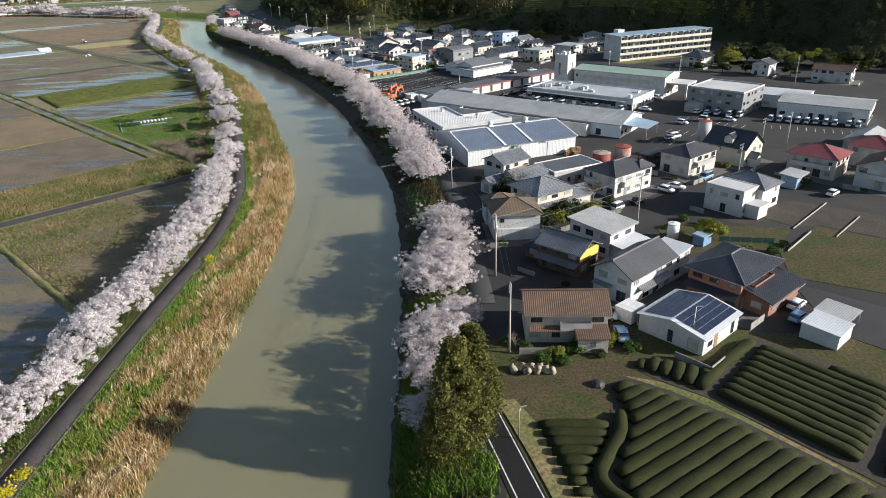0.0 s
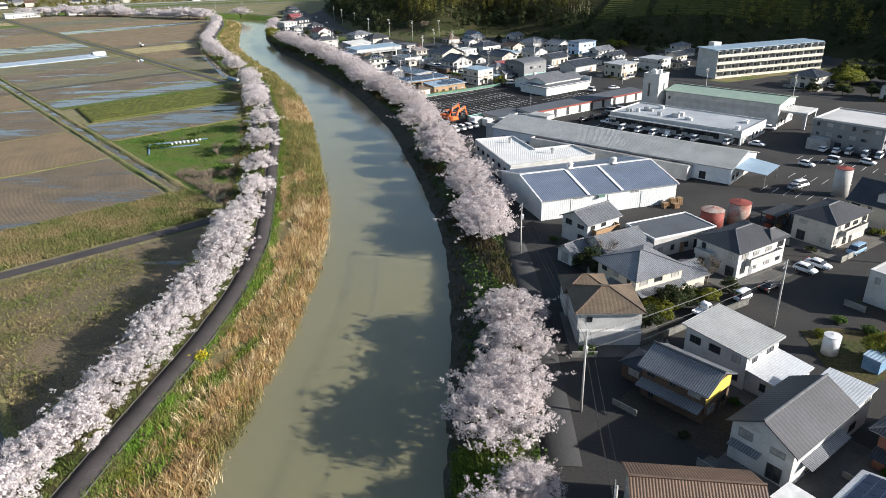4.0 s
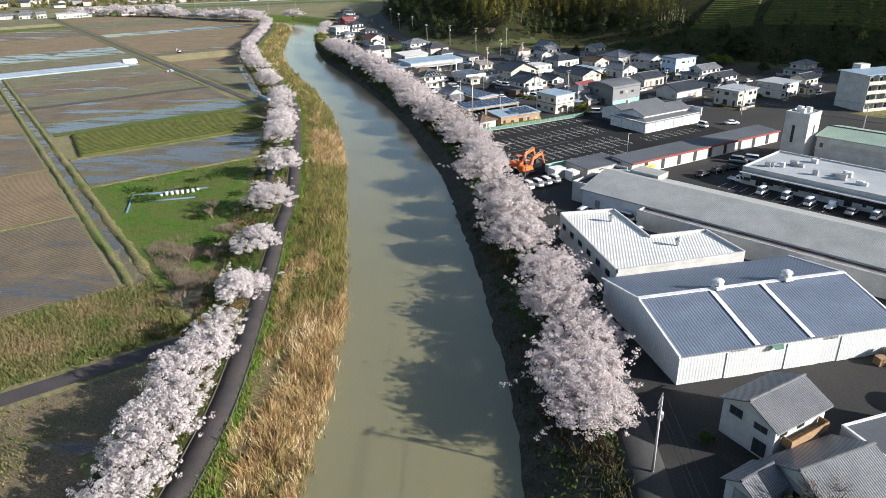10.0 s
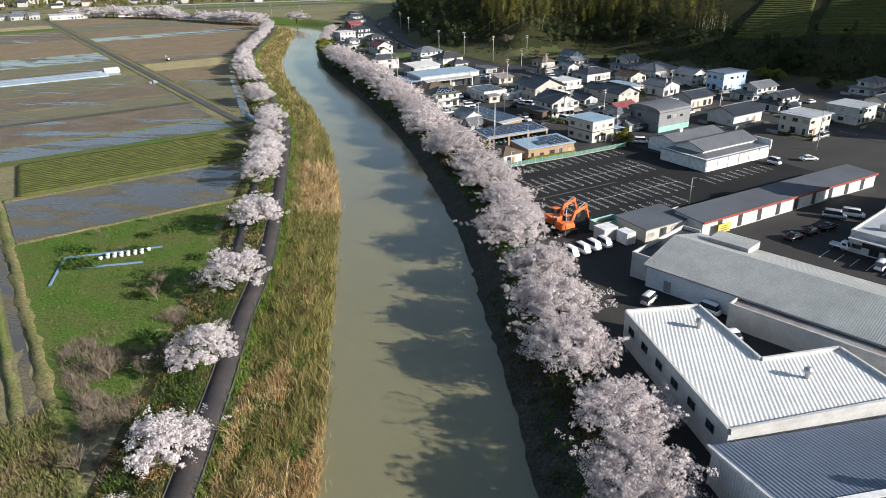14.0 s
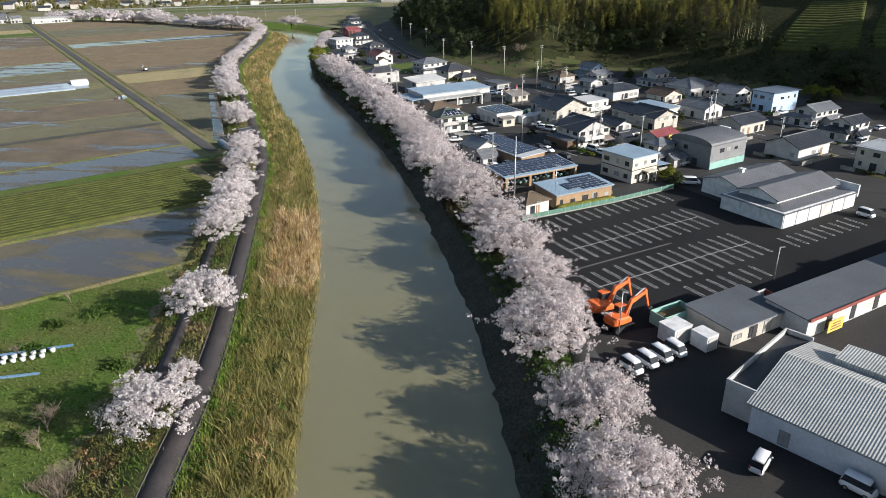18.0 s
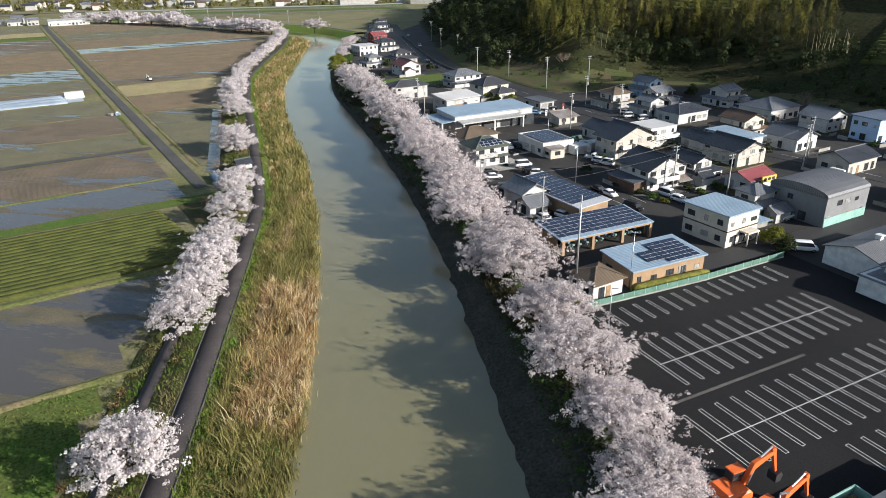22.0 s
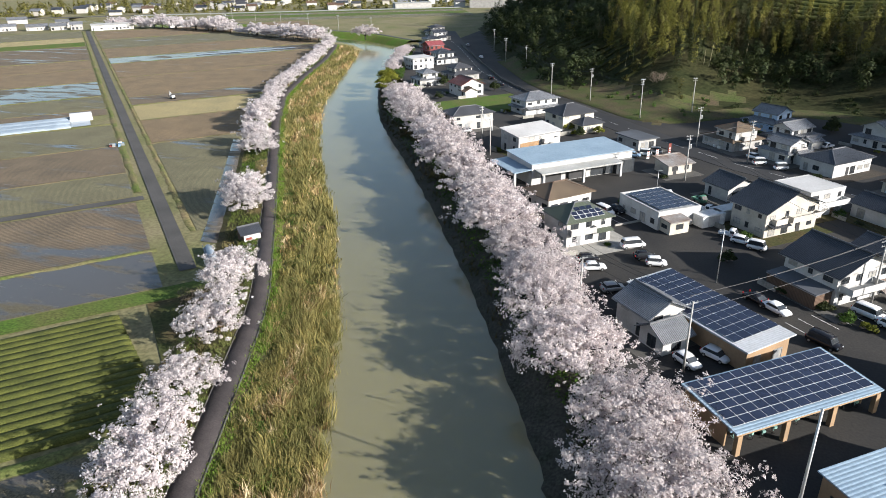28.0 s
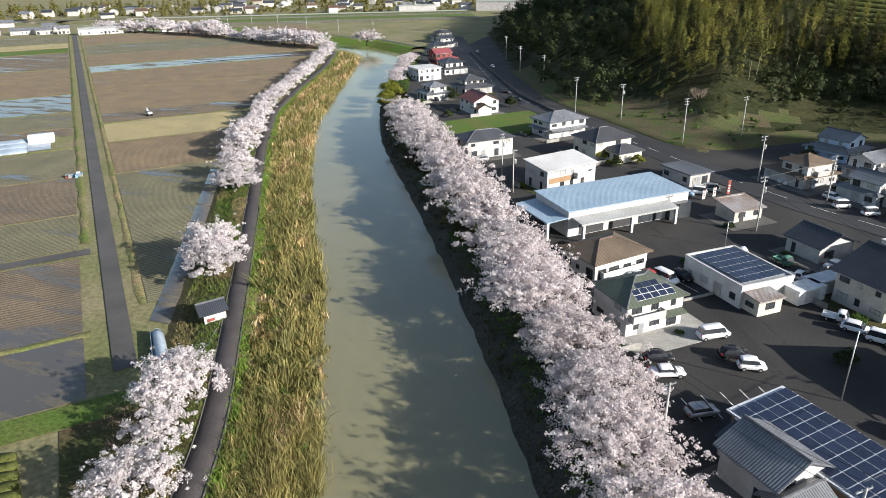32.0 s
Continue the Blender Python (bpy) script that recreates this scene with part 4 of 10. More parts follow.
def branch_points(rng, n, R, z0, H, branches, puff=0.34, per=17):
    """Tufts of points strung along many radiating, forking branches, for an open, uneven crown; and each one's way out of its tuft."""
    segs = []
    for i in range(branches):
        a, el = rng.uniform(0, 2 * math.pi), rng.uniform(0.05, 1.25)
        k = rng.uniform(0.72, 1.1)
        e = np.array([math.cos(a) * math.cos(el) * R * k, math.sin(a) * math.cos(el) * R * k, z0 + H * (0.12 + 0.88 * math.sin(el)) * k])
        s0 = np.array([0, 0, z0 * 0.9]) * 0.75 + e * 0.25
        segs.append((s0, e, 1.0))
        for j in range(4):
            t = rng.uniform(0.35, 0.9)
            q = s0 * (1 - t) + e * t
            d = rng.standard_normal(3) * np.array([1, 1, 0.55]) * R * 0.24
            segs.append((q, q + d + np.array([0, 0, 0.15 * R * 0.3]), 0.6))
    w = np.array([np.linalg.norm(b - a) * (0.6 + c) for a, b, c in segs])
    m = max(60, n // per)
    k = rng.choice(len(segs), m, p=w / w.sum())
    t = rng.uniform(0, 1, m) ** 0.65
    A, B_ = np.array([a for a, _, _ in segs])[k], np.array([b for _, b, _ in segs])[k]
    th = np.array([c for _, _, c in segs])[k] * R * 0.035
    c = A * (1 - t)[:, None] + B_ * t[:, None] + rng.standard_normal((m, 3)) * th[:, None]
    q = rng.integers(0, m, n)
    d = rng.standard_normal((n, 3))
    d *= (rng.uniform(0, 1, n) ** 0.4 / np.linalg.norm(d, axis=1))[:, None]
    return c[q] + d * (puff * rng.uniform(0.5, 1.5, m))[q][:, None] * np.array([1.2, 1.2, 0.8]), d


def np_mesh(name, v, f, material):
    me = bpy.data.meshes.new(name)
    me.vertices.add(len(v))
    me.vertices.foreach_set("co", np.asarray(v, np.float32).ravel())
    k = f.shape[1]
    me.loops.add(f.size)
    me.loops.foreach_set("vertex_index", f.ravel().astype(np.int32))
    me.polygons.add(len(f))
    me.polygons.foreach_set("loop_start", np.arange(0, f.size, k, dtype=np.int32))
    me.polygons.foreach_set("loop_total", np.full(len(f), k, np.int32))
    me.materials.append(material)
    me.update(calc_edges=True)
    return me


def limbs(rng, height, spread, r=0.24, n=6):
    """A short trunk that forks into spreading limbs and twigs."""
    b = Buf()
    fork = height * 0.22
    b.tube((0, 0, -0.4), (0.1, 0.05, fork), r, r * 0.8, 8)
    for i in range(n):
        a = 2 * math.pi * (i + rng.uniform(-0.25, 0.25)) / n
        k = rng.uniform(0.35, 0.6) * spread
        m = Vector((math.cos(a) * k * 0.55, math.sin(a) * k * 0.55, fork + height * 0.22))
        e = Vector((math.cos(a) * k * 1.25, math.sin(a) * k * 1.25, height * rng.uniform(0.6, 0.85)))
        b.tube((0.1, 0.05, fork - 0.1), m, r * 0.55, r * 0.36, 6, False)
        b.tube(m, e, r * 0.36, r * 0.1, 5, False)
        for j in range(2):
            a2 = a + rng.uniform(-0.9, 0.9)
            q = m + Vector((math.cos(a2) * k * 0.7, math.sin(a2) * k * 0.7, height * rng.uniform(0.12, 0.3)))
            b.tube(m, q, r * 0.24, r * 0.06, 4, False)
    return b.mesh("trunk", TRUNK, True, False)


def tree_kind(name, seed, R, H, n, card, lumps, lump_r, z0, leaf, label, category, trunk=None, hollow=0.5, flat=0.75, up=0.55, branches=0, puff=0.34):
    rng = np.random.default_rng(seed)
    if branches:
        pts, way = branch_points(rng, int(n * 0.62), R, z0, H, branches, puff)
        more = crown_points(rng, n - len(pts), R * 0.9, z0, H * 0.92, lumps, lump_r, hollow, flat)
        pts, way = np.concatenate([pts, more]), np.concatenate([way, rng.standard_normal(more.shape) * 0.5])
    else:
        pts = crown_points(rng, n, R, z0, H, lumps, lump_r, hollow, flat)
        way = rng.standard_normal(pts.shape) * 0.5
    out = (pts - np.array([0, 0, z0 + H * 0.25])) / np.array([R, R, H * 0.8])
    v, f = cards(pts, card, rng, up * 0.5, 1.0, way * 0.8 + out, 0.55)
    return name, np_mesh("crown", v, f, leaf), trunk or limbs(rng, z0 + H, R, 0.07 * math.sqrt(R * H) * 0.62), label, category


def plant_tree(kind, x, y, z, yaw, scale, group="", label=""):
    name, crown, trunk, lab, cat = kind
    e = thing(name, x, y, z, yaw, label or lab, cat, group)
    e.scale = (scale, scale, scale * random.uniform(0.85, 1.0))
    part("trunk", trunk, None, e)
    part("crown", crown, None, e)
    return e


CHERRY_BIG = [tree_kind("cherry_tree", 10 + i, 7.6, 5.2, 31000, 0.185, 150, 0.8, 2.2, BLOSSOM, "large cherry tree in full pale pink bloom on the river bank", "tree", branches=60 + 4 * i, puff=0.33) for i in range(5)]
CHERRY = [tree_kind("cherry_tree", 20 + i, 4.8, 4.2, 12500, 0.172, 70, 0.55, 1.8, BLOSSOM_PALE, "cherry tree in pale pink-white bloom beside the riverside path", "tree", branches=44 + 3 * i, puff=0.28) for i in range(5)]
CHERRY_YOUNG = [tree_kind("cherry_tree", 30 + i, 4.1, 3.2, 8500, 0.14, 30, 0.45, 1.8, BLOSSOM_PALE, "open-crowned cherry tree in thin pale bloom beside the path", "tree", branches=30, puff=0.3) for i in range(3)]
CHERRY_FAR = [tree_kind("cherry_tree", 70 + i, 7.0, 4.9, 9000, 0.3, 70, 0.85, 2.4, BLOSSOM, "cherry tree in full pale pink bloom along the river", "tree", branches=36, puff=0.5) for i in range(3)]
CHERRY_DISTANT = [tree_kind("cherry_tree", 80 + i, 7.0, 5.6, 3600, 0.5, 60, 0.95, 2.0, BLOSSOM_PALE, "pale cherry tree in bloom along the far bank", "tree", branches=30, puff=0.6) for i in range(3)]
CHERRY_FAR_LEFT = [tree_kind("cherry_tree", 75 + i, 4.8, 4.2, 4500, 0.3, 50, 0.7, 1.8, BLOSSOM_PALE, "pale cherry tree in bloom along the upstream path", "tree", branches=26, puff=0.42) for i in range(3)]
BROADLEAF = [tree_kind("tree", 40 + i, 2.6, 4.2, 3600, 0.3, 30, 0.8, 0.9, LEAF_DARK, "dark green broadleaf garden tree", "tree") for i in range(2)]
LIME_TREE = [tree_kind("tree", 45 + i, 2.8, 3.6, 4000, 0.27, 34, 0.8, 0.9, LEAF_LIME, "yellow-green tree in fresh leaf", "tree") for i in range(2)]
BUSH = [tree_kind("bush", 50 + i, 1.3, 1.3, 1100, 0.22, 14, 0.5, 0.3, (LEAF_GREEN, LEAF_DARK, LEAF_LIME)[i], ("bright green leafy bush beside a house", "dark green leafy bush beside a house", "yellow-green leafy bush beside a house")[i], "bush") for i in range(3)]


def conifer_kind(seed):
    rng = np.random.default_rng(seed)
    lumps, n = 130, 17000
    h = rng.uniform(0.0, 1.0, lumps) ** 0.9
    a = rng.uniform(0, 2 * math.pi, lumps)
    r = (1.04 - h) ** 0.62 * 3.7 * rng.uniform(0.45, 1.1, lumps)
    c = np.stack([r * np.cos(a), r * np.sin(a), 1.2 + h * 12.4 - r * 0.15], 1)
    k = rng.integers(0, lumps, n)
    d = rng.standard_normal((n, 3)) * np.array([0.55, 0.55, 0.62]) * (1.15 - 0.6 * h[k])[:, None]
    v, f = cards(c[k] + d, 0.27, rng, 0.4)
    b = Buf().tube((0, 0, -0.3), (0, 0, 13), 0.32, 0.05, 8)
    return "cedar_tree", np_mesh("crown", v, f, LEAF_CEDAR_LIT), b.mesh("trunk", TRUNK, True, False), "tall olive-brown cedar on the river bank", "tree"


CEDAR = conifer_kind(61)
rnd = random.Random(7)
plant_tree(CEDAR, 0.8, 63.0, 0, 20, 1.02)
plant_tree(CEDAR, 2.9, 66.8, 0, 120, 0.98)
plant_tree(CEDAR, -0.9, 60.6, 0, 220, 0.62)

# right bank: big old cherries; y, way from the water's edge, radius
for y, o, r in [(67, 4.5, 4.0), (75, 5.2, 5.0), (83, 5.9, 6.6), (91, 9.2, 4.2), (102, 6.4, 7.4), (109, 7.8, 6.6), (118, 9.2, 6.2), (126.5, 9.2, 6.6),
                (162, 8.6, 6.6), (169, 8.4, 7.4), (178, 11.2, 6.6), (188, 9.8, 7.2), (199, 11.6, 7.0), (212, 8.8, 7.4), (224, 9.4, 7.6), (237, 10.6, 7.2), (252, 8.2, 8.2), (262, 12.0, 6.6), (272, 12.6, 6.6),
                (282, 11.2, 8.2), (295, 12.0, 7.4), (309, 9.4, 9.0), (320, 11.5, 8.4), (332, 8.0, 9.0), (344, 8.8, 8.0), (353, 10.9, 7.6), (363, 11.0, 7.6), (374, 10.2, 9.6), (384, 11.2, 8.4), (393, 11.6, 8.0), (403, 11.2, 8.4), (413, 10.4, 9.4), (423, 10.6, 8.4),
                (432, 12.0, 8.0), (441, 12.0, 8.0), (450, 11.4, 8.4), (459, 11.0, 8.4), (468, 10.8, 8.4), (477, 11.0, 8.6), (487, 10.0, 8.0), (497, 9.0, 7.4)]:
    kinds, r0 = (CHERRY_BIG, 7.9) if y < 385 else (CHERRY_FAR, 7.3)
    plant_tree(rnd.choice(kinds), float(water_right(y)) + o, y, 0, rnd.uniform(0, 360), r / r0, "cherries on the right bank")
for y in (560, 569, 578, 588, 597, 607, 616, 626):
    plant_tree(rnd.choice(CHERRY_FAR), float(water_right(y)) + 6 + rnd.uniform(-1, 1), y, 0, rnd.uniform(0, 360), rnd.uniform(0.6, 0.75), "cherries on the right bank")
for x, y, s in [(-163, 512, 1.3), (-168, 522, 1.1), (-172, 536, 1.4), (-168, 530, 1.2)]:
    plant_tree(rnd.choice(LIME_TREE), x, y, 0, rnd.uniform(0, 360), s, "yellow-green trees on the bank")

# left bank: a row of cherries on the verge between path and fields
for y in np.arange(36, 168, 5.4):
    plant_tree(rnd.choice(CHERRY), float(path_mid(y)) - 5.4 + rnd.uniform(-0.9, 0.9), float(y) + rnd.uniform(-0.8, 0.8), -0.1, rnd.uniform(0, 360), rnd.uniform(0.88, 1.16), "cherries along the path")
for y, o, r in [(172, 3.8, 4.7), (185, 3.0, 5.2), (203.5, 2.9, 5.5), (226, 3.4, 6.3), (236, 2.7, 2.4), (252.5, 3.6, 6.3), (280.5, 5.2, 5.4), (288, 4.9, 5.8), (297, 4.4, 6.1), (304, 5.0, 5.0), (312, 5.0, 5.0), (324, 5.2, 5.5), (332, 5.4, 4.6),
                (339, 5.2, 6.2), (371, 5.2, 5.8), (377, 5.6, 6.6), (413, 4.6, 5.8), (423, 5.3, 6.2), (440, 5.5, 6.2), (450, 5.2, 7.0), (459, 5.0, 5.4)]:
    kinds, r0 = (CHERRY_YOUNG, 4.2) if r < 5 else (CHERRY, 4.9) if y < 430 else (CHERRY_FAR_LEFT, 4.9)
    plant_tree(rnd.choice(kinds), float(path_mid(y)) - o, y, -0.1, rnd.uniform(0, 360), r / r0, "cherries along the path")
for y in np.arange(467, 650, 8.2):
    plant_tree(rnd.choice(CHERRY_FAR_LEFT), float(path_mid(y)) - 4.6 + rnd.uniform(-0.8, 0.8), float(y), -0.1, rnd.uniform(0, 360), rnd.uniform(0.85, 1.15), "cherries along the path")
# the row along the far bank, beyond the bend
FAR_ROW = [(296, 664), (282, 690), (268, 735), (253, 776), (234, 815), (216, 845), (196, 862), (172, 880)]
for (a0, b0), (a1, b1) in zip(FAR_ROW, FAR_ROW[1:]):
    n = max(2, int(math.hypot(a1 - a0, b1 - b0) / 7.0))
    for i in range(n):
        a, b = a0 + (a1 - a0) * i / n + rnd.uniform(-3, 3), b0 + (b1 - b0) * i / n + rnd.uniform(-3, 3)
        plant_tree(rnd.choice(CHERRY_DISTANT), *ab(a, b), FIELD_Z, rnd.uniform(0, 360), rnd.choice((0.8, 1.0, 1.25, 1.45, 1.6)) * rnd.uniform(0.95, 1.05), "cherries along the far bank")
plant_tree(CHERRY_FAR[1], *ab(322, 664), FIELD_Z, 40, 1.45, "cherries along the far bank")


def stuff(name, v, f, material, label, category):
    ob = new(name, np_mesh(name, v, f, material))
    return tagged(ob, label, category, kind="stuff")


def blades(base, height, width, rng, lean=0.35, per=5):
    """Tufts of narrow upright blades, leaning all ways."""
    n = len(base)
    P = np.repeat(base, per, 0) + np.concatenate([rng.normal(0, 0.3, (n * per, 2)), np.zeros((n * per, 1))], 1)
    h = np.repeat(height, per) * rng.uniform(0.6, 1.15, n * per)
    a = rng.uniform(0, math.pi, n * per)
    w = np.stack([np.cos(a), np.sin(a), np.zeros(n * per)], 1) * (width * rng.uniform(0.6, 1.4, n * per))[:, None]
    tip = P + np.stack([rng.normal(0, lean, n * per) * h, rng.normal(0, lean, n * per) * h, h], 1)
    v = np.stack([P - w * 0.7, P + w * 0.7, tip], 1).reshape(-1, 3)
    return v, np.arange(3 * n * per).reshape(-1, 3)


def left_bank_z(k):
    return np.interp(k, [0, 0.2, 0.45, 0.7, 0.9, 1.0], [-3.3, -2.2, -1.5, -0.7, 0.1, 0.22])


def waves(y, k, *seeds):
    return sum(np.sin(y * f + k * g + p) for f, g, p in seeds) / len(seeds)


def strew_bank(rng, n, y0, y1, k0, k1):
    y, k = rng.uniform(y0, y1, n), rng.uniform(k0, k1, n)
    x = water_left(y) * (1 - k) + (path_mid(y) + 1.6) * k
    return x, y, k


rng = np.random.default_rng(5)


def reed_clumps(x, y, z, h, per, spread, width, rng, lean=0.2):
    """Clumps of blades that share one lean, uneven in height, with bent tips."""
    n = len(x)
    q = np.repeat(np.arange(n), per)
    m = n * per
    P = np.stack([x[q] + rng.normal(0, 1, m) * spread[q], y[q] + rng.normal(0, 1, m) * spread[q], z[q]], 1)
    hh = h[q] * rng.uniform(0.45, 1.2, m)
    sway = rng.normal(0, lean, (n, 2))[q] + rng.normal(0, lean * 0.8, (m, 2))
    a = rng.uniform(0, math.pi, m)
    w = np.stack([np.cos(a), np.sin(a), np.zeros(m)], 1) * (width * rng.uniform(0.6, 1.5, m))[:, None]
    mid = P + np.concatenate([sway * 0.45 * hh[:, None], 0.62 * hh[:, None]], 1)
    tip = P + np.concatenate([sway * 1.3 * hh[:, None], hh[:, None]], 1)
    v = np.stack([P - w * 0.5, P + w * 0.5, mid + w * 0.6, mid - w * 0.6, tip], 1).reshape(-1, 3)
    b = np.arange(m)[:, None] * 5
    return v, np.concatenate([b + np.array([[0, 1, 2]]), b + np.array([[0, 2, 3]]), b + np.array([[3, 2, 4]])])


for y0, y1, n, per, width in ((20, 200, 6400, 17, 0.06), (200, 345, 6400, 16, 0.065), (345, 650, 6000, 9, 0.14)):
    x, y, k = strew_bank(rng, n, y0, y1, -0.1, 0.84)
    patch = waves(y, k * 6, (0.11, 1.3, 0.2), (0.043, 2.1, 1.0), (0.27, 0.7, 2.0)) + 0.28 * rng.standard_normal(n)
    green = np.clip((y - 172) / 45, 0, 1) * 1.15 - 0.5 + np.where((y > 264) & (y < 300) & (k < 0.7), -1.3, 0) + np.where((y > 205) & (y < 262), 0.25 + 0.5 * (k > 0.42), 0) + np.where(y > 430, -0.35, 0)
    is_green = patch < green
    low = waves(y, k * 8, (0.31, 1.7, 0.5), (0.73, 0.9, 2.2), (0.17, 2.9, 1.1))
    bald = (y < 172) & (k > 0.4) & (patch + 0.5 * low < 0.05) | (low < -0.62)
    h = np.where(k < 0.6, 1.7, 1.15) * np.clip(0.95 + 0.55 * low, 0.35, 1.5) * rng.lognormal(0, 0.2, n) * np.where(y < 150, 0.75, 1.0)
    z = left_bank_z(np.clip(k, 0, 1)) - 0.1
    spread = rng.uniform(0.22, 0.62, n)
    kind = rng.uniform(0, 1, n) + 0.35 * waves(y, k * 4, (0.21, 1.1, 0.9), (0.09, 2.3, 0.1))
    for sel, m, lab in ((~is_green & ~bald & (kind < 0.45), REED, "dense dry straw-coloured reeds on the bank"), (~is_green & ~bald & (kind >= 0.45) & (kind < 0.85), REED_RUST, "russet-brown dead reeds on the bank"),
                        (~is_green & ~bald & (kind >= 0.85), REED_PALE, "bleached pale reeds on the bank"), (is_green & ~bald & (kind < 0.62), REED_GREEN, "tall olive-green reeds on the bank"), (is_green & ~bald & (kind >= 0.62), REED_GOLD, "golden-olive reeds on the bank")):
        v, f = reed_clumps(x[sel], y[sel], z[sel], h[sel], per, spread[sel], width, rng)
        stuff("reeds", v, f, m, lab, "reeds")
# leafy shrubs and brambles among the reeds
for y0, y1, n, m, lab in ((188, 262, 650, LEAF_GREEN, "low green shrubs among the reeds"), (30, 125, 70, LEAF_LIME, "yellow-green brambles on the bank slope"), (205, 275, 420, LEAF_OLIVE, "olive scrub among the reeds"), (296, 560, 900, LEAF_OLIVE, "bushy olive scrub among the reeds"), (296, 420, 170, LEAF_GREEN, "green brambles among the reeds")):
    x, y, k = strew_bank(rng, n, y0, y1, 0.12, 0.78)
    z, r = left_bank_z(k), rng.uniform(0.45, 1.1, n)
    q = np.repeat(np.arange(n), 130)
    d = rng.standard_normal((len(q), 3))
    d *= (rng.uniform(0, 1, len(q)) ** 0.4 / np.linalg.norm(d, axis=1))[:, None]
    v, f = cards(np.stack([x, y, z + 0.4 * r], 1)[q] + d * r[q][:, None] * np.array([1.3, 1.3, 0.9]), 0.2, rng, 0.3, 1.0, d, 0.5)
    stuff("shrubs", v, f, m, lab, "shrubs")
# rough scrub under the cherries, between path and fields
for n, m, lab in ((150, LEAF_OLIVE, "olive scrub under the cherry trees"), (130, LEAF_DARK, "dark low scrub under the cherry trees"), (70, REED_RUST, "dry brown scrub under the cherry trees")):
    y = rng.uniform(172, 330, n)
    t = rng.uniform(3.2, 11.5, n)
    ok = ~((y > 230) & (y < 286) & (t > 4.2) & (t < 8.9))
    y, t = y[ok], t[ok]
    n, r = len(y), rng.uniform(0.35, 0.95, len(y))
    z = np.interp(t, [1.9, 2.6, 4.5, 7, 9.5], [0.2, 0.2, 0.0, -0.65, -0.8])
    q = np.repeat(np.arange(n), 110)
    d = rng.standard_normal((len(q), 3))
    d *= (rng.uniform(0, 1, len(q)) ** 0.4 / np.linalg.norm(d, axis=1))[:, None]
    v, f = cards(np.stack([path_mid(y) - t, y, z + 0.3 * r], 1)[q] + d * r[q][:, None] * np.array([1.4, 1.4, 0.75]), 0.17, rng, 0.3, 1.0, d, 0.5)
    stuff("shrubs", v, f, m, lab, "shrubs")
# green grass edging the path and patches on the bank
x, y, k = strew_bank(rng, 13000, 20, 650, 0.85, 0.985)
v, f = blades(np.stack([x, y, left_bank_z(k) - 0.05], 1), np.full(len(x), 0.45), 0.12, rng, 0.35, 4)
stuff("grass", v, f, GRASS, "bright green grass edging the path", "grass")
x, y, k = strew_bank(rng, 16000, 20, 340, 0.3, 0.9)
sel = waves(y, k * 5, (0.16, 1.0, 0.4), (0.07, 2.0, 1.7)) > np.where((y < 112) & (k > 0.4), -0.25, np.where((y > 196) & (y < 262) & (k > 0.4), -0.15, 0.42))
v, f = blades(np.stack([x, y, left_bank_z(k) - 0.05], 1)[sel], np.full(sel.sum(), 0.8), 0.14, rng, 0.4, 5)
stuff("grass", v, f, GRASS, "bright green grass patches among the reeds", "grass")
# verge under the cherries
n = 20000
y = rng.uniform(20, 640, n)
t = rng.uniform(1.9, 9.5, n)
keep = ~((y > 233) & (y < 284) & (t > 5.4) & (t < 7.9))
y, t = y[keep], t[keep]
base = np.stack([path_mid(y) - t, y, np.interp(t, [1.9, 2.6, 4.5, 7, 9.5], [0.2, 0.2, 0.0, -0.65, -0.8])], 1)
lush = waves(y, t, (0.09, 0.4, 0.0), (0.23, -0.3, 1.0)) > -0.1
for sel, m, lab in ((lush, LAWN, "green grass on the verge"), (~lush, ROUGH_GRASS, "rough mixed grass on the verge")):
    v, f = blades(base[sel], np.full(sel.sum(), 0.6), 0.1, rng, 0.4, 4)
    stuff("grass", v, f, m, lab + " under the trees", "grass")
# right bank undergrowth
n = 15000
y = rng.uniform(40, 640, n)
t = 0.6 + 10.4 * rng.uniform(0, 1, n) ** 0.55
x = water_right(y) + t
z = np.interp(t, [0, 1.4, 3.5, 6, 8.5], [-3.2, -2.4, -1.3, -0.3, 0.1])
keep = ~((y > 236) & (y < 335) & (t < 4.5))
x, y, t, z = x[keep], y[keep], t[keep], z[keep]
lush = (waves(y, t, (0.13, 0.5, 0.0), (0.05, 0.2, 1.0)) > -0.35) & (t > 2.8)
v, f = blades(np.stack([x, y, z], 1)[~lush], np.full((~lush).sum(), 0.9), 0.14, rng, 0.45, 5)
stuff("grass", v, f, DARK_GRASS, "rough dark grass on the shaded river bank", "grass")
pts = np.stack([x, y, z], 1)[lush]
pts = np.repeat(pts, 4, 0) + rng.normal(0, 0.45, (len(pts) * 4, 3)) * np.array([1, 1, 0.6]) + np.array([0, 0, 0.5])
v, f = cards(pts, 0.33, rng, 0.6)
stuff("undergrowth", v, f, LEAF_GREEN, "leafy green undergrowth below the cherry trees", "undergrowth")
n = 9000
y = rng.uniform(54, 100, n)
t = rng.uniform(1, 12, n)
sel = (t < 9) | (y < 60)
x, y, t = (water_right(y) + t)[sel], y[sel], t[sel]
z = np.interp(t, [0, 1.4, 3.5, 6, 8.5], [-3.2, -2.4, -1.3, -0.3, 0.1])
v, f = blades(np.stack([x, y, z], 1), np.full(len(x), 1.0), 0.13, rng, 0.4, 5)
stuff("grass", v, f, GRASS, "tall bright green grass on the river bank", "grass")
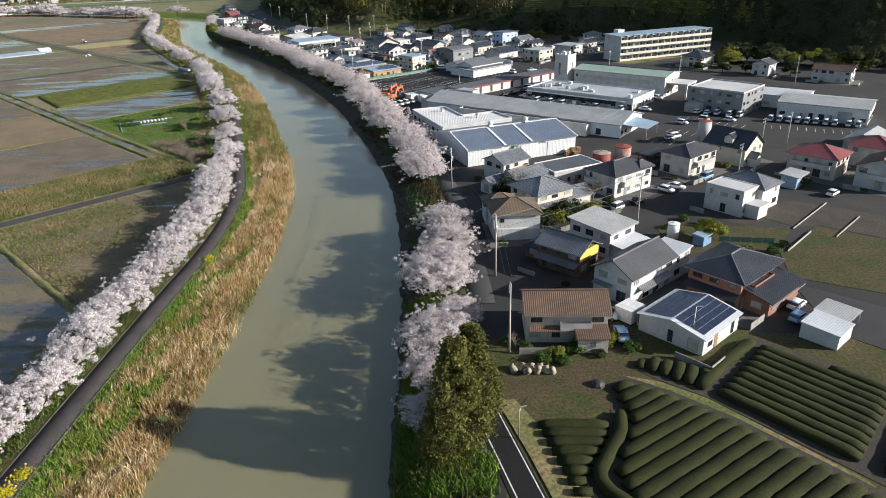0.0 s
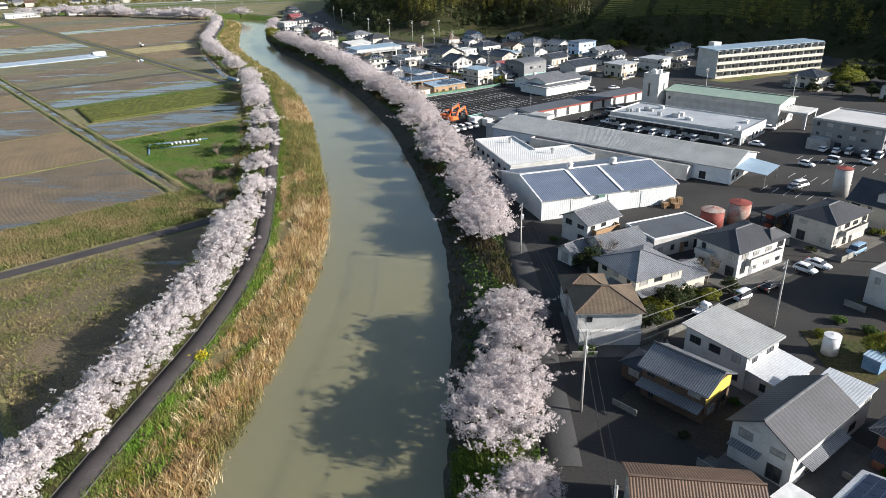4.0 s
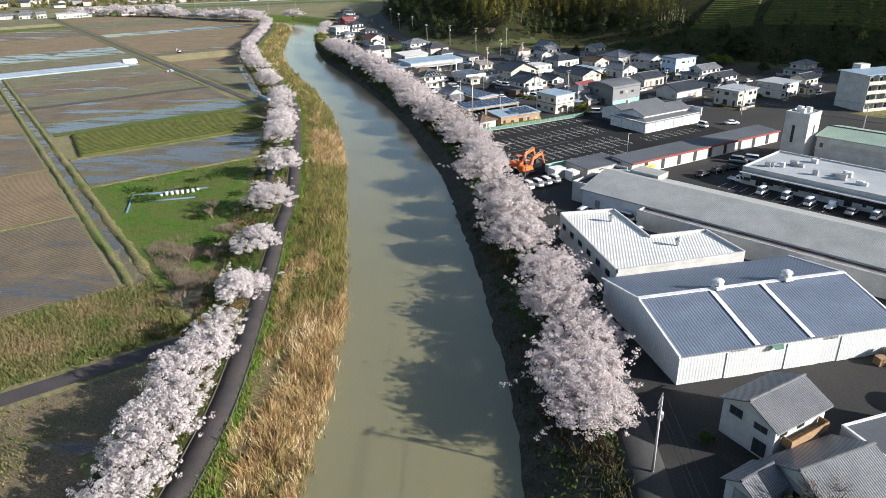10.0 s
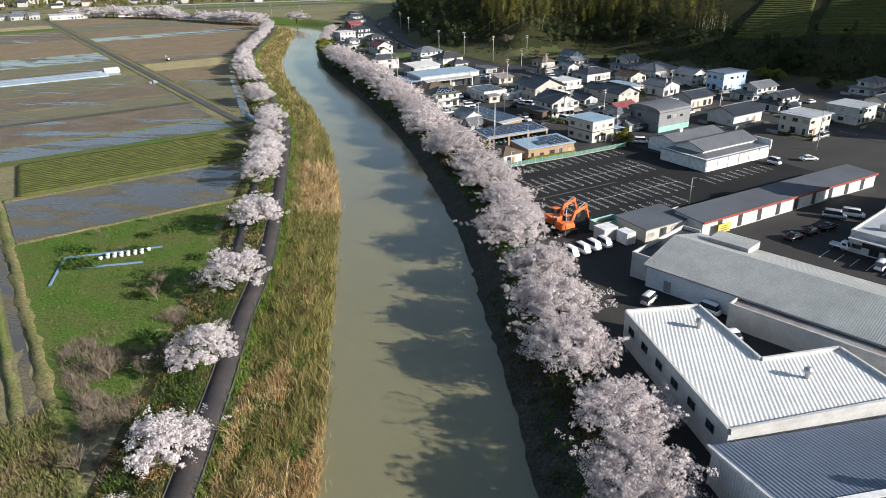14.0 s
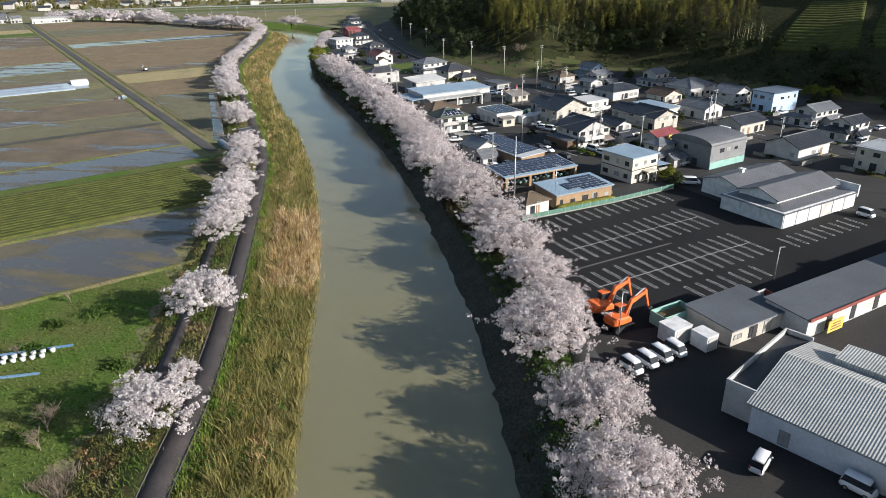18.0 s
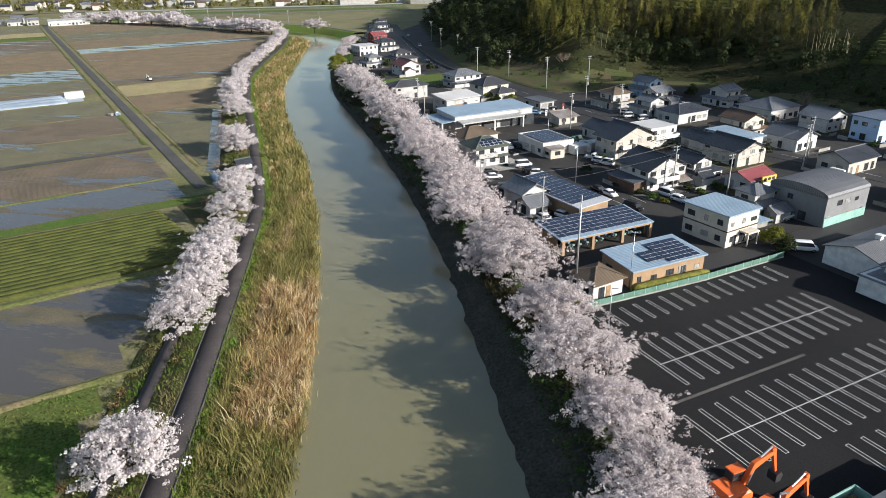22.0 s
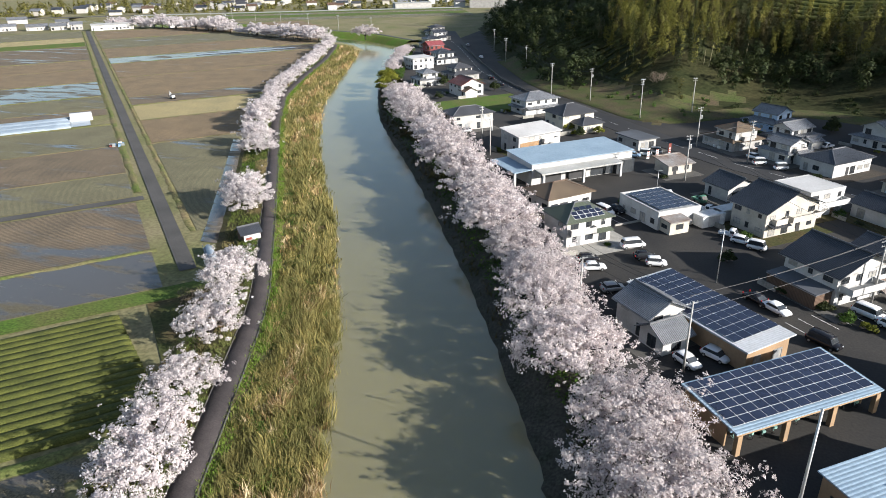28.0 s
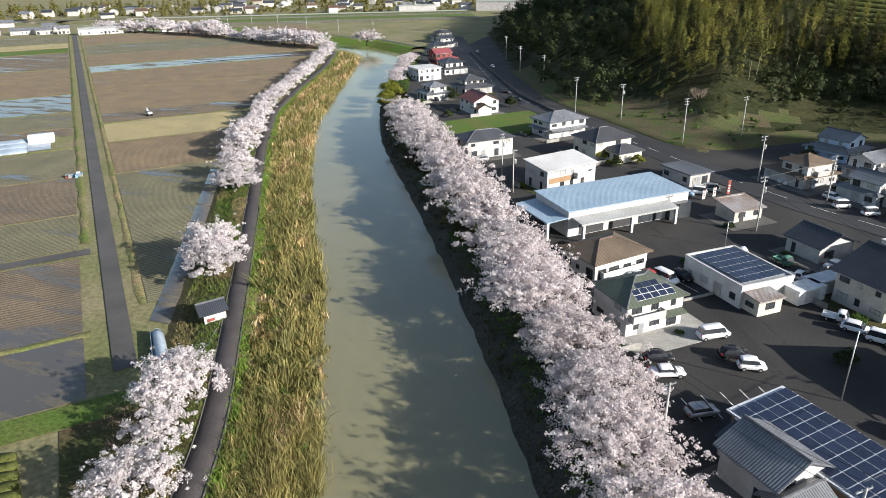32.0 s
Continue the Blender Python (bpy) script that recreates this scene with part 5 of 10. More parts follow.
# scrub in the grassy plot and rough fields
def field_points(n, a0, a1, b0, b1, gap=10.0):
    a, b = rng.uniform(a0, a1, n), rng.uniform(b0, b1, n)
    x, y = a * E1[0] + b * E2[0], a * E1[1] + b * E2[1]
    ok = x < path_mid(y) - gap
    return np.stack([x[ok], y[ok], np.full(ok.sum(), FIELD_Z)], 1)


p = field_points(14000, 84, 170, 185, 256)
v, f = blades(p, np.full(len(p), 0.28), 0.16, rng, 0.5, 3)
stuff("grass", v, f, LAWN, "lush green grass in the plot", "grass")
c = field_points(44, 85, 160, 188, 250, 11)
p = np.repeat(c, 260, 0) + rng.normal(0, 1, (len(c) * 260, 3)) * np.array([1.5, 1.1, 0.3]) * np.repeat(rng.uniform(0.4, 1.2, len(c)), 260)[:, None] + np.array([0, 0, 0.4])
v, f = cards(p, 0.34, rng, 0.5)
stuff("weeds", v, f, LEAF_GREEN, "dark green clumps of weeds in the grassy plot", "weeds")
p = field_points(9000, 84, 150, 172, 208)
brush = waves(p[:, 1], p[:, 0], (0.2, 0.31, 0.0), (0.45, -0.2, 1.0)) > -0.1
v, f = blades(p[brush], np.full(brush.sum(), 1.2), 0.045, rng, 0.45, 9)
stuff("scrub", v, f, TWIG, "bare brown scrub and brambles", "scrub")
p = field_points(10000, 20, 82, 169, 191)
v, f = blades(p, np.full(len(p), 0.8), 0.13, rng, 0.4, 5)
stuff("grass", v, f, ROUGH_GRASS, "rough straw and green grass strip", "grass")
p = field_points(26000, 29, 90, 70, 163)
p = p[waves(p[:, 1], p[:, 0], (0.16, 0.21, 0.0), (0.31, -0.17, 1.0), (0.07, 0.11, 2.0)) + 0.35 * rng.standard_normal(len(p)) > np.clip((p[:, 0] - path_mid(p[:, 1]) + 24) / 16, -0.5, 0.8)]
v, f = blades(p, np.full(len(p), 0.4), 0.15, rng, 0.5, 4)
stuff("grass", v, f, ROUGH_GRASS, "rough brown grass of the fallow field", "grass")
p = field_points(1600, 154, 174, 286, 324, 7.0)
v, f = blades(p, np.full(len(p), 1.0), 0.045, rng, 0.5, 8)
stuff("scrub", v, f, TWIG, "brown bare scrub beside the tea rows", "scrub")
# rape flowers by the path
for x, y, n in ((-47.2, 58.3, 420), (-47.5, 55.5, 420), (-44.1, 115.1, 260)):
    v, f = cards(np.array([x, y, 0.45]) + rng.normal(0, 1, (n, 3)) * np.array([0.5, 0.6, 0.3]), 0.2, rng, 0.6)
    ob = new("rape_flowers", np_mesh("rape_flowers", v, f, LEAF_YELLOW))
    tagged(ob, "clump of yellow rape flowers beside the path", "flowers", kind="stuff")


def tea_row(pts, width, height, material, name="tea_hedge", label="clipped dark green tea hedge row"):
    """A rounded, clipped hedge along a line."""
    V, prof = [], [(-0.5, 0.0), (-0.5, 0.62), (-0.43, 0.9), (0.0, 1.0), (0.43, 0.9), (0.5, 0.62), (0.5, 0.0)]
    P = [Vector((*p, 0)) for p in pts]
    r = random.Random(int(P[0].x * 31 + P[0].y * 17))
    line = []
    for a, b in zip(P, P[1:]):
        n = max(1, int((b - a).length / 1.1))
        line += [a.lerp(b, i / n) for i in range(n)]
    line.append(P[-1])
    for i, p in enumerate(line):
        d = (line[min(i + 1, len(line) - 1)] - line[max(i - 1, 0)]).normalized()
        s = Vector((-d.y, d.x, 0))
        e = 0.72 if i in (0, len(line) - 1) else 1.0
        for u, h in prof:
            q = p + s * (u * width * e * r.uniform(0.94, 1.06))
            V.append((q.x, q.y, height * h * e * r.uniform(0.93, 1.07)))
    me = bpy.data.meshes.new(name)
    f = grid_faces(len(line), 7).tolist() + [list(range(7)), list(range(len(V) - 1, len(V) - 8, -1))]
    me.from_pydata(V, [], f)
    me.materials.append(material)
    me.polygons.foreach_set("use_smooth", [True] * len(me.polygons))
    return tagged(new(name, me), label, "tea hedge", "tea rows")


def tea_field(origin, along, across, n, lengths, width, height, material, jitter=0.0, z=0.0):
    """Rows side by side: origin of the first, unit way along, step across, and each row's start and end along."""
    for i in range(n):
        s, e = lengths(i)
        o = (origin[0] + across[0] * i, origin[1] + across[1] * i)
        if e - s > 1.5:
            ob = tea_row([(o[0] + along[0] * s, o[1] + along[1] * s), (o[0] + along[0] * e, o[1] + along[1] * e)], width, height, material)
            ob.location.z = z


def unit(deg):
    return math.cos(radians(deg)), math.sin(radians(deg))


def tea_plot(poly, angle, pitch, width, height, material):
    """Parallel hedge rows that fill a plot of any outline."""
    P = np.array(poly)
    al, ac = np.array(unit(angle)), np.array(unit(angle - 90))
    q, s = P @ ac, np.arange(-120.0, 160.0, 0.2)
    for c in np.arange(q.min() + pitch * 0.5, q.max(), pitch):
        line = ac * c + s[:, None] * al
        hit = s[inside(line[:, 0], line[:, 1], poly)]
        if len(hit) > 8:
            a, b = ac * c + al * hit[0], ac * c + al * hit[-1]
            tea_row([(float(a[0]), float(a[1])), (float(b[0]), float(b[1]))], width, height, material)


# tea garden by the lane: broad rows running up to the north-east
tea_plot([(21.3, 71.1), (23.4, 73.8), (28.6, 70.3), (34.3, 65.0), (38.6, 59.8), (41.7, 56.1), (44.5, 52), (42, 44), (26, 43), (19.6, 50), (18.6, 54), (18.2, 57.4), (20.0, 60.5), (22.2, 66)], 33.7, 1.78, 1.74, 0.8, LEAF_TEA_SHADED)
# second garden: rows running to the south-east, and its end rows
tea_plot([(45.0, 81.5), (57.0, 70.0), (44.9, 57.3), (34.2, 70.5)], -50, 1.72, 1.66, 0.8, LEAF_TEA_SHADED)
tea_plot([(46.5, 55.9), (58.8, 69.3), (62.4, 66.2), (50.0, 52.6)], 47.5, 1.7, 1.58, 0.85, LEAF_TEA_SHADED)
tea_row([(44.0, 82.6), (38.2, 77.6), (32.6, 71.8)], 1.6, 0.85, LEAF_TEA_SHADED)
tea_plot([(25.5, 77.2), (28.2, 79.2), (36.2, 75.6), (32.0, 72.2)], 62, 1.65, 1.56, 0.85, LEAF_TEA_SHADED)
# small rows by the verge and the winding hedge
tea_plot([(10.7, 65.4), (19.6, 65.4), (18.6, 62), (16.2, 58.8), (14.9, 55.5), (15.6, 51.5), (13.4, 51.5)], -3, 1.55, 1.46, 0.8, LEAF_TEA_SHADED)
tea_row([(21.2, 67.2), (20.5, 63.6), (18.0, 59.6), (16.5, 57.0), (16.3, 55.4), (16.9, 53.8), (18.2, 52.2), (19.4, 49.5)], 1.55, 0.95, LEAF_TEA_SHADED, label="winding clipped tea hedge")
# the long tea field among the paddies
for i in range(17):
    b = 291.2 + 1.78 * i
    p0, p1 = ab(86 + 0.15 * i, b), ab(148 - 0.2 * i, b)
    ob = tea_row([p0, p1], 1.5, 0.65, LEAF_TEA_LIT, label="long clipped green tea row beside the paddies")
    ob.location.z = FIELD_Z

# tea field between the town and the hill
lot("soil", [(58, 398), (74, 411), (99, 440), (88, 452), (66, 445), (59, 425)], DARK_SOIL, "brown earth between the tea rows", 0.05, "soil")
tea_plot([(59, 399), (74, 412), (98, 440), (88, 446), (66, 443), (60, 425)], 41, 1.9, 1.6, 0.75, LEAF_TEA_LIT)

# rough grass along the foot of the hill
line = [p for p in HILL_FOOT if -140 < p[0] < 110 and p[1] > 400]
V = []
for (x0, y0), (x1, y1) in zip(line, line[1:]):
    n = max(2, int(math.hypot(x1 - x0, y1 - y0) / 2.5))
    for i in range(n):
        V.append((x0 + (x1 - x0) * i / n, y0 + (y1 - y0) * i / n))
V = np.array(V)
V = np.stack([np.convolve(np.pad(V[:, k], 6, mode="edge"), np.ones(13) / 13, "valid") for k in (0, 1)], 1)
D = np.gradient(V, axis=0)
D /= np.linalg.norm(D, axis=1, keepdims=True)
rows = []
for o in (-2.2, -1.6, 1.0, 4.0, 7.0):
    q = V + np.stack([-D[:, 1], D[:, 0]], 1) * o
    rows.append(np.stack([q[:, 0], q[:, 1], np.maximum(hill_height(q[:, 0], q[:, 1]), 0) + (0.02 if o < -2 else 0.35)], 1))
verge = sheet("verge", np.stack(rows, 1).reshape(-1, 3), grid_faces(len(V), 5)[:, ::-1], SHELF_GRASS)
tagged(verge, "rough grass bank along the foot of the hill", "verge", kind="structure")

# hill woods: bamboo, cedars and broadleaf crowns
def wood(n, keep, size, tall, leaf, label, seed, per=60, card=0.9, shape=0.6, clumps=9, puff=0.5, aspect=1.0, droop=0.0, floor=0.15, stretch=0.9):
    """Trees of several leafy clumps each, over a part of the hill; droop: how far the tops arch over."""
    r = np.random.default_rng(seed)
    x, y = r.uniform(-210, 420, n * 80), r.uniform(270, 900, n * 80)
    d = np.where(inside(x, y, HILL_POLY), dist_to(x, y, HILL_FOOT), -1.0)
    ok = keep(x, y, d)
    x, y = x[ok][:n], y[ok][:n]
    z = ground_height(x, y)
    m = len(x)
    hh = tall * r.uniform(0.5, 1.38, m)
    ww = size * r.uniform(0.7, 1.3, m)
    t = r.uniform(0, 1, (m, clumps))
    rad = ww[:, None] * np.sqrt(np.clip(np.sin(math.pi * (0.12 + 0.86 * t ** shape)), 0, 1)) * r.uniform(0.3, 0.9, (m, clumps))
    a = r.uniform(0, 2 * math.pi, (m, clumps))
    la = r.uniform(0, 2 * math.pi, (m, 1))
    arch = droop * hh[:, None] * t ** 3
    c = np.stack([x[:, None] + rad * np.cos(a) + arch * np.cos(la), y[:, None] + rad * np.sin(a) + arch * np.sin(la), z[:, None] + hh[:, None] * (floor + (1 - floor) * t) - arch * 0.4], -1)
    out = np.stack([np.cos(a), np.sin(a), 0.25 + 0.9 * t], -1)
    k = max(4, per // clumps)
    b = r.standard_normal((m, clumps, k, 3))
    b *= (r.uniform(0, 1, (m, clumps, k)) ** 0.4 / np.linalg.norm(b, axis=-1))[..., None]
    pr_ = (puff * ww)[:, None] * r.uniform(0.6, 1.3, (m, clumps))
    pts = c[:, :, None] + b * pr_[..., None, None] * np.array([1, 1, stretch])
    face = b * 0.7 + out[:, :, None] * 0.8
    v, f = cards(pts.reshape(-1, 3), card, r, 0.1, aspect, face.reshape(-1, 3), 0.25)
    return stuff("hill_woods", v, f, leaf, label, "woods")


def tea_terrace(x, y):
    return inside(x, y, [(54, 500), (66, 480), (92, 472), (150, 436), (200, 436), (205, 540), (96, 552), (64, 548), (34, 592), (-22, 612), (-18, 582), (28, 560), (50, 530)])


def grove(x, y, d):
    """The bamboo stands: deeper up the slope towards the east."""
    return (d > np.interp(x, [-84, -45, -35, 60, 90], [31, 32, 42, 40, 36])) & (d < 92) & (x > -84) & (x < 98) & ~tea_terrace(x, y)


# darker copies mixed among the bright crowns stand for the grove's own shade
for n, leaf, tall, seed, lab in ((340, LEAF_BAMBOO, 16.5, 3, "tall feathery yellow-green bamboo on the hillside"), (250, LEAF_BAMBOO_SHADED, 13.5, 23, "brown-green bamboo in the grove, darkened as if shaded"), (190, LEAF_DARK, 11, 33, "dark leafy crowns standing for shade between the bamboo")):
    wood(n, grove, 1.75, tall, leaf, lab, seed, 240, 0.52, 0.75, 6, 0.62, 0.6, 0.12, 0.25, 2.7)
wood(260, lambda x, y, d: (d > 95) & (d < 170) & (x > -80) & (x < 100) & ~tea_terrace(x, y), 3.4, 13, LEAF_BAMBOO_SHADED, "bamboo on the upper hillside", 15, 150, 1.1, 0.5, 8, 0.6, 0.6)
wood(760, lambda x, y, d: (d > 4) & (d < 130) & (x < -80), 3.4, 11, LEAF_DARK, "dark evergreen woods on the shaded hillside", 4, 170, 0.7, 0.6, 6, 0.62, 1.0, 0.0, 0.0)
# added thicket: its dark leaves stand for the shaded slope under the grove
wood(240, lambda x, y, d: (d > 25) & (d < 46) & (x > -40) & (x < 100) & ~tea_terrace(x, y), 2.6, 6.5, LEAF_DARK, "dark evergreen thicket added for the shade below the bamboo", 26, 170, 0.6, 0.6, 6, 0.62, 1.0, 0.0, 0.0)
wood(480, lambda x, y, d: (d > 4) & (d < 130) & (x > 40) & ((x > 105) | (d < 20)) & (y > 270) & ~tea_terrace(x, y), 3.5, 10.5, LEAF_DARK, "dark mixed woods on the hillside", 6, 170, 0.7, 0.6, 6, 0.62, 1.0, 0.0, 0.0)
wood(60, lambda x, y, d: (d > 30) & (d < 120) & ((x < -84) | (x > 60)) & ~tea_terrace(x, y) & (y > 270), 3.2, 13, LEAF_OLIVE, "sunlit olive broadleaf crowns among the woods", 12, 260, 0.55, 0.7, 11, 0.45)
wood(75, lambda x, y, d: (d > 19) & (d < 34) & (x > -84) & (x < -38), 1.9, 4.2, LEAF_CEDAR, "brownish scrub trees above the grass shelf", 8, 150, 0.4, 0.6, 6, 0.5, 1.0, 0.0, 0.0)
wood(26, lambda x, y, d: (d > 20) & (d < 34) & (x > -84) & (x < -42), 1.8, 6.5, LEAF_BAMBOO, "rounded yellow-green trees above the grass shelf", 28, 220, 0.42, 0.7, 8, 0.5, 1.0, 0.0, 0.05)
wood(60, lambda x, y, d: (d > 2) & (d < 22) & (x > -86) & (x < -36), 1.0, 1.3, LEAF_GREEN, "low green scrub on the grassy bank below the hill", 13, 90, 0.28, 0.6, 4, 0.6, 1.0, 0.0, 0.0)
wood(150, lambda x, y, d: (d > 3) & (d < 27) & (x > -32) & (x < 95), 1.5, 1.6, LEAF_DARK, "low dark scrub behind the houses", 29, 90, 0.34, 0.6, 4, 0.6, 1.0, 0.0, 0.0)
wood(90, lambda x, y, d: (d > 20) & (d < 75) & (x > 115) & (x < 190), 2.2, 15, LEAF_BAMBOO, "tall yellow-green bamboo behind the apartments", 9, 300, 0.62, 0.5, 14, 0.55, 0.42, 0.16, 0.2)
# bare culms along the lit edge of the grove
cr = np.random.default_rng(41)
x, y = cr.uniform(-80, 80, 5000), cr.uniform(420, 620, 5000)
d = np.where(inside(x, y, HILL_POLY), dist_to(x, y, HILL_FOOT), -1.0)
edge = np.interp(x, [-84, -45, -35, 60, 90], [31, 32, 42, 40, 36])
ok = (d > edge - 3) & (d < edge + 4) & ~tea_terrace(x, y) & ((x > 40) | (cr.uniform(0, 1, 5000) < 0.03))
x, y = x[ok][:90], y[ok][:90]
P = np.stack([x, y, ground_height(x, y) - 0.2], 1)
tops = P + np.stack([cr.normal(0, 0.7, len(x)), cr.normal(0, 0.7, len(x)), cr.uniform(5, 9, len(x))], 1)
ring = np.array([(0.09 * math.cos(a), 0.09 * math.sin(a), 0) for a in (0, 2.094, 4.189)])
v = np.concatenate([P[:, None] + ring, tops[:, None] + ring * 0.4], 1).reshape(-1, 3)
q = np.arange(len(x))[:, None] * 6
stuff("bamboo_culms", v, np.concatenate([q + np.array([t]) for t in ((0, 1, 4), (0, 4, 3), (1, 2, 5), (1, 5, 4), (2, 0, 3), (2, 3, 5))]), CULM, "bare pale bamboo culms along the grove's edge", "bamboo")
r = random.Random(3)
terrace = [((55 + 1.3 * i, 497 + 2.1 * i), (83 + 0.8 * i, 479 + 2.4 * i)) for i in range(18)] + [((-20 + 1.2 * i, 583 + 2.6 * i), (36 - 0.4 * i, 562 + 2.8 * i)) for i in range(10)]
terrace += [((86 + 1.2 * i, 478 + 2.6 * i), (166 + 0.6 * i, 438 + 3.0 * i)) for i in range(24)]
for p0, p1 in terrace:
    row = tea_row([p0, ((p0[0] + p1[0]) / 2, (p0[1] + p1[1]) / 2 - 2), p1], 1.9, 0.9, LEAF_TEA_LIT, label="curving tea terrace row on the hillside")
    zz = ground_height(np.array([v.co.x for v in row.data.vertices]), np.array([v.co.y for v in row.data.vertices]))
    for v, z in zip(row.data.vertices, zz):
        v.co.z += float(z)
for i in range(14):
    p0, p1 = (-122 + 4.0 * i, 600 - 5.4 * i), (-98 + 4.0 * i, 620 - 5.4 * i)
    row = tea_row([p0, p1], 1.7, 0.9, LEAF_TEA_SHADED, label="shaded tea terrace row on the hillside")
    zz = ground_height(np.array([v.co.x for v in row.data.vertices]), np.array([v.co.y for v in row.data.vertices]))
    for v, z in zip(row.data.vertices, zz):
        v.co.z += float(z)

# tree belts and hedges round the far town
r = np.random.default_rng(14)
m = 620
sx, st = r.uniform(-140, 430, m), r.uniform(8, 230, m)
x, y = -640 + 0.908 * sx - 0.419 * st, 834 + 0.419 * sx + 0.908 * st
ww, hh = r.uniform(1.5, 4, m), r.uniform(2, 6, m)
grove = (sx < 130) & (st > 60)
hh = np.where(grove, hh * 1.9, hh)
keep = ~inside(x, y, HILL_POLY)
x, y, ww, hh = x[keep], y[keep], ww[keep], hh[keep]
m, per = len(x), 44
t, a = r.uniform(0, 1, (m, per)), r.uniform(0, 2 * math.pi, (m, per))
rad = ww[:, None] * np.sqrt(1 - 0.8 * t) * r.uniform(0.4, 1, (m, per))
face = np.stack([np.cos(a), np.sin(a), 0.4 + t], -1).reshape(-1, 3)
v, f = cards(np.stack([x[:, None] + rad * np.cos(a), y[:, None] + rad * np.sin(a), FIELD_Z + hh[:, None] * (0.05 + 0.95 * t)], -1).reshape(-1, 3), 1.5, r, 0.3, 1.0, face, 0.4)
stuff("tree_belt", v, f, LEAF_OLIVE, "olive-green trees and hedges between distant houses", "trees")
for i in range(26):
    a0 = -260 + 24 * (i % 13)
    b0 = 880 + 46 * (i // 13)
    field("field", a0 + 60, a0 + 82, b0, b0 + 40, (PADDY_GREEN, PADDY_DRY, PADDY_STRAW, PADDY)[i % 4], "distant strip of farmland", 0.05, 8.0)

# ---- buildings ----
SIDES = {"S": (0, -1, 0), "E": (1, 0, 90), "N": (0, 1, 180), "W": (-1, 0, 270)}
_win = {}


def window_meshes(w, h, glass):
    """A sliding window: an aluminium frame with a middle stile, and its glazing; both stand on the wall's face, which is y = 0."""
    key = (round(w, 2), round(h, 2), glass.name)
    if key not in _win:
        t = 0.07
        xs, zs = [-w / 2, -w / 2 + t, -t / 2, t / 2, w / 2 - t, w / 2], [0, t, h - t, h]
        f = Buf()
        for yy in (-0.07, 0.0):
            f.v += [(x, yy, z) for z in zs for x in xs]
        for zi in range(3):
            for xi in range(5):
                if zi != 1 or xi in (0, 2, 4):
                    k = zi * 6 + xi
                    f.f.append((k, k + 1, k + 7, k + 6))
        for k0, k1 in ((0, 5), (5, 23), (23, 18), (18, 0)):
            f.f.append((k0, k0 + 24, k1 + 24, k1))
        for a, b in ((7, 8), (8, 14), (14, 13), (13, 7), (9, 10), (10, 16), (16, 15), (15, 9)):
            f.f.append((a, b, b + 24, a + 24))
        p = Buf().box(0, -0.012, t, w - 2 * t, 0.02, h - 2 * t)
        _win[key] = f.mesh("window", TRIM_DARK if glass is GLASS else TRIM_GREY, False, False), p.mesh("pane", glass, False, False)
    return _win[key]


def add_window(e, side, w2, d2, along, z, w, h, rnd_, cx=0.0, cy=0.0):
    sx, sy, rot = SIDES[side]
    glass = GLASS if rnd_.random() < 0.62 else CURTAIN
    fm, pm = window_meshes(w, h, glass)
    x, y = (along, 0) if sx == 0 else (0, along)
    f = part("window", fm, None, e)
    f.matrix_basis = pose(cx + x + sx * w2, cy + y + sy * d2, z, 0, 0, rot)
    part("pane", pm, None, f)
    return f


def slope_roof(kind, ridge, w, d, z, rise, over, t=0.16):
    """Roof buffer centred on the origin, eaves at z. kind: gable, hip, flat, shed; ridge: 'x' or 'y'."""
    b = Buf()
    W, D = w / 2 + over, d / 2 + over
    if kind == "gable":
        ze = z - rise * over / ((d if ridge == "x" else w) / 2)
        if ridge == "x":
            b.slab((-W, -D, ze), (W, -D, ze), (W, 0, z + rise), (-W, 0, z + rise), t)
            b.slab((W, D, ze), (-W, D, ze), (-W, 0, z + rise), (W, 0, z + rise), t)
        else:
            b.slab((W, -D, ze), (W, D, ze), (0, D, z + rise), (0, -D, z + rise), t)
            b.slab((-W, D, ze), (-W, -D, ze), (0, -D, z + rise), (0, D, z + rise), t)
    elif kind == "hip":
        ze = z - 0.12
        r = max(0.0, (W - D) if ridge == "x" else (D - W))
        p, q = ((-r, 0, z + rise), (r, 0, z + rise)) if ridge == "x" else ((0, -r, z + rise), (0, r, z + rise))
        a, bb, c, dd = (-W, -D, ze), (W, -D, ze), (W, D, ze), (-W, D, ze)
        if ridge == "x":
            b.face(a, bb, q, p).face(c, dd, p, q).face(bb, c, q).face(dd, a, p)
        else:
            b.face(bb, c, q, p).face(dd, a, p, q).face(a, bb, p).face(c, dd, q)
        low = [(v[0], v[1], v[2] - t) for v in (a, bb, c, dd)]
        for i in range(4):
            u, v = (a, bb, c, dd)[i], (a, bb, c, dd)[(i + 1) % 4]
            b.face(low[i], low[(i + 1) % 4], v, u)
        b.face(*low[::-1])
    elif kind == "shed":
        if ridge == "x":
            b.slab((-W, -D, z), (W, -D, z), (W, D, z + rise), (-W, D, z + rise), t)
        else:
            b.slab((W, -D, z), (W, D, z), (-W, D, z + rise), (-W, -D, z + rise), t)
    else:
        b.slab((-W, -D, z + 0.12), (W, -D, z + 0.12), (W, D, z + 0.12), (-W, D, z + 0.12), t + 0.1)
    return b


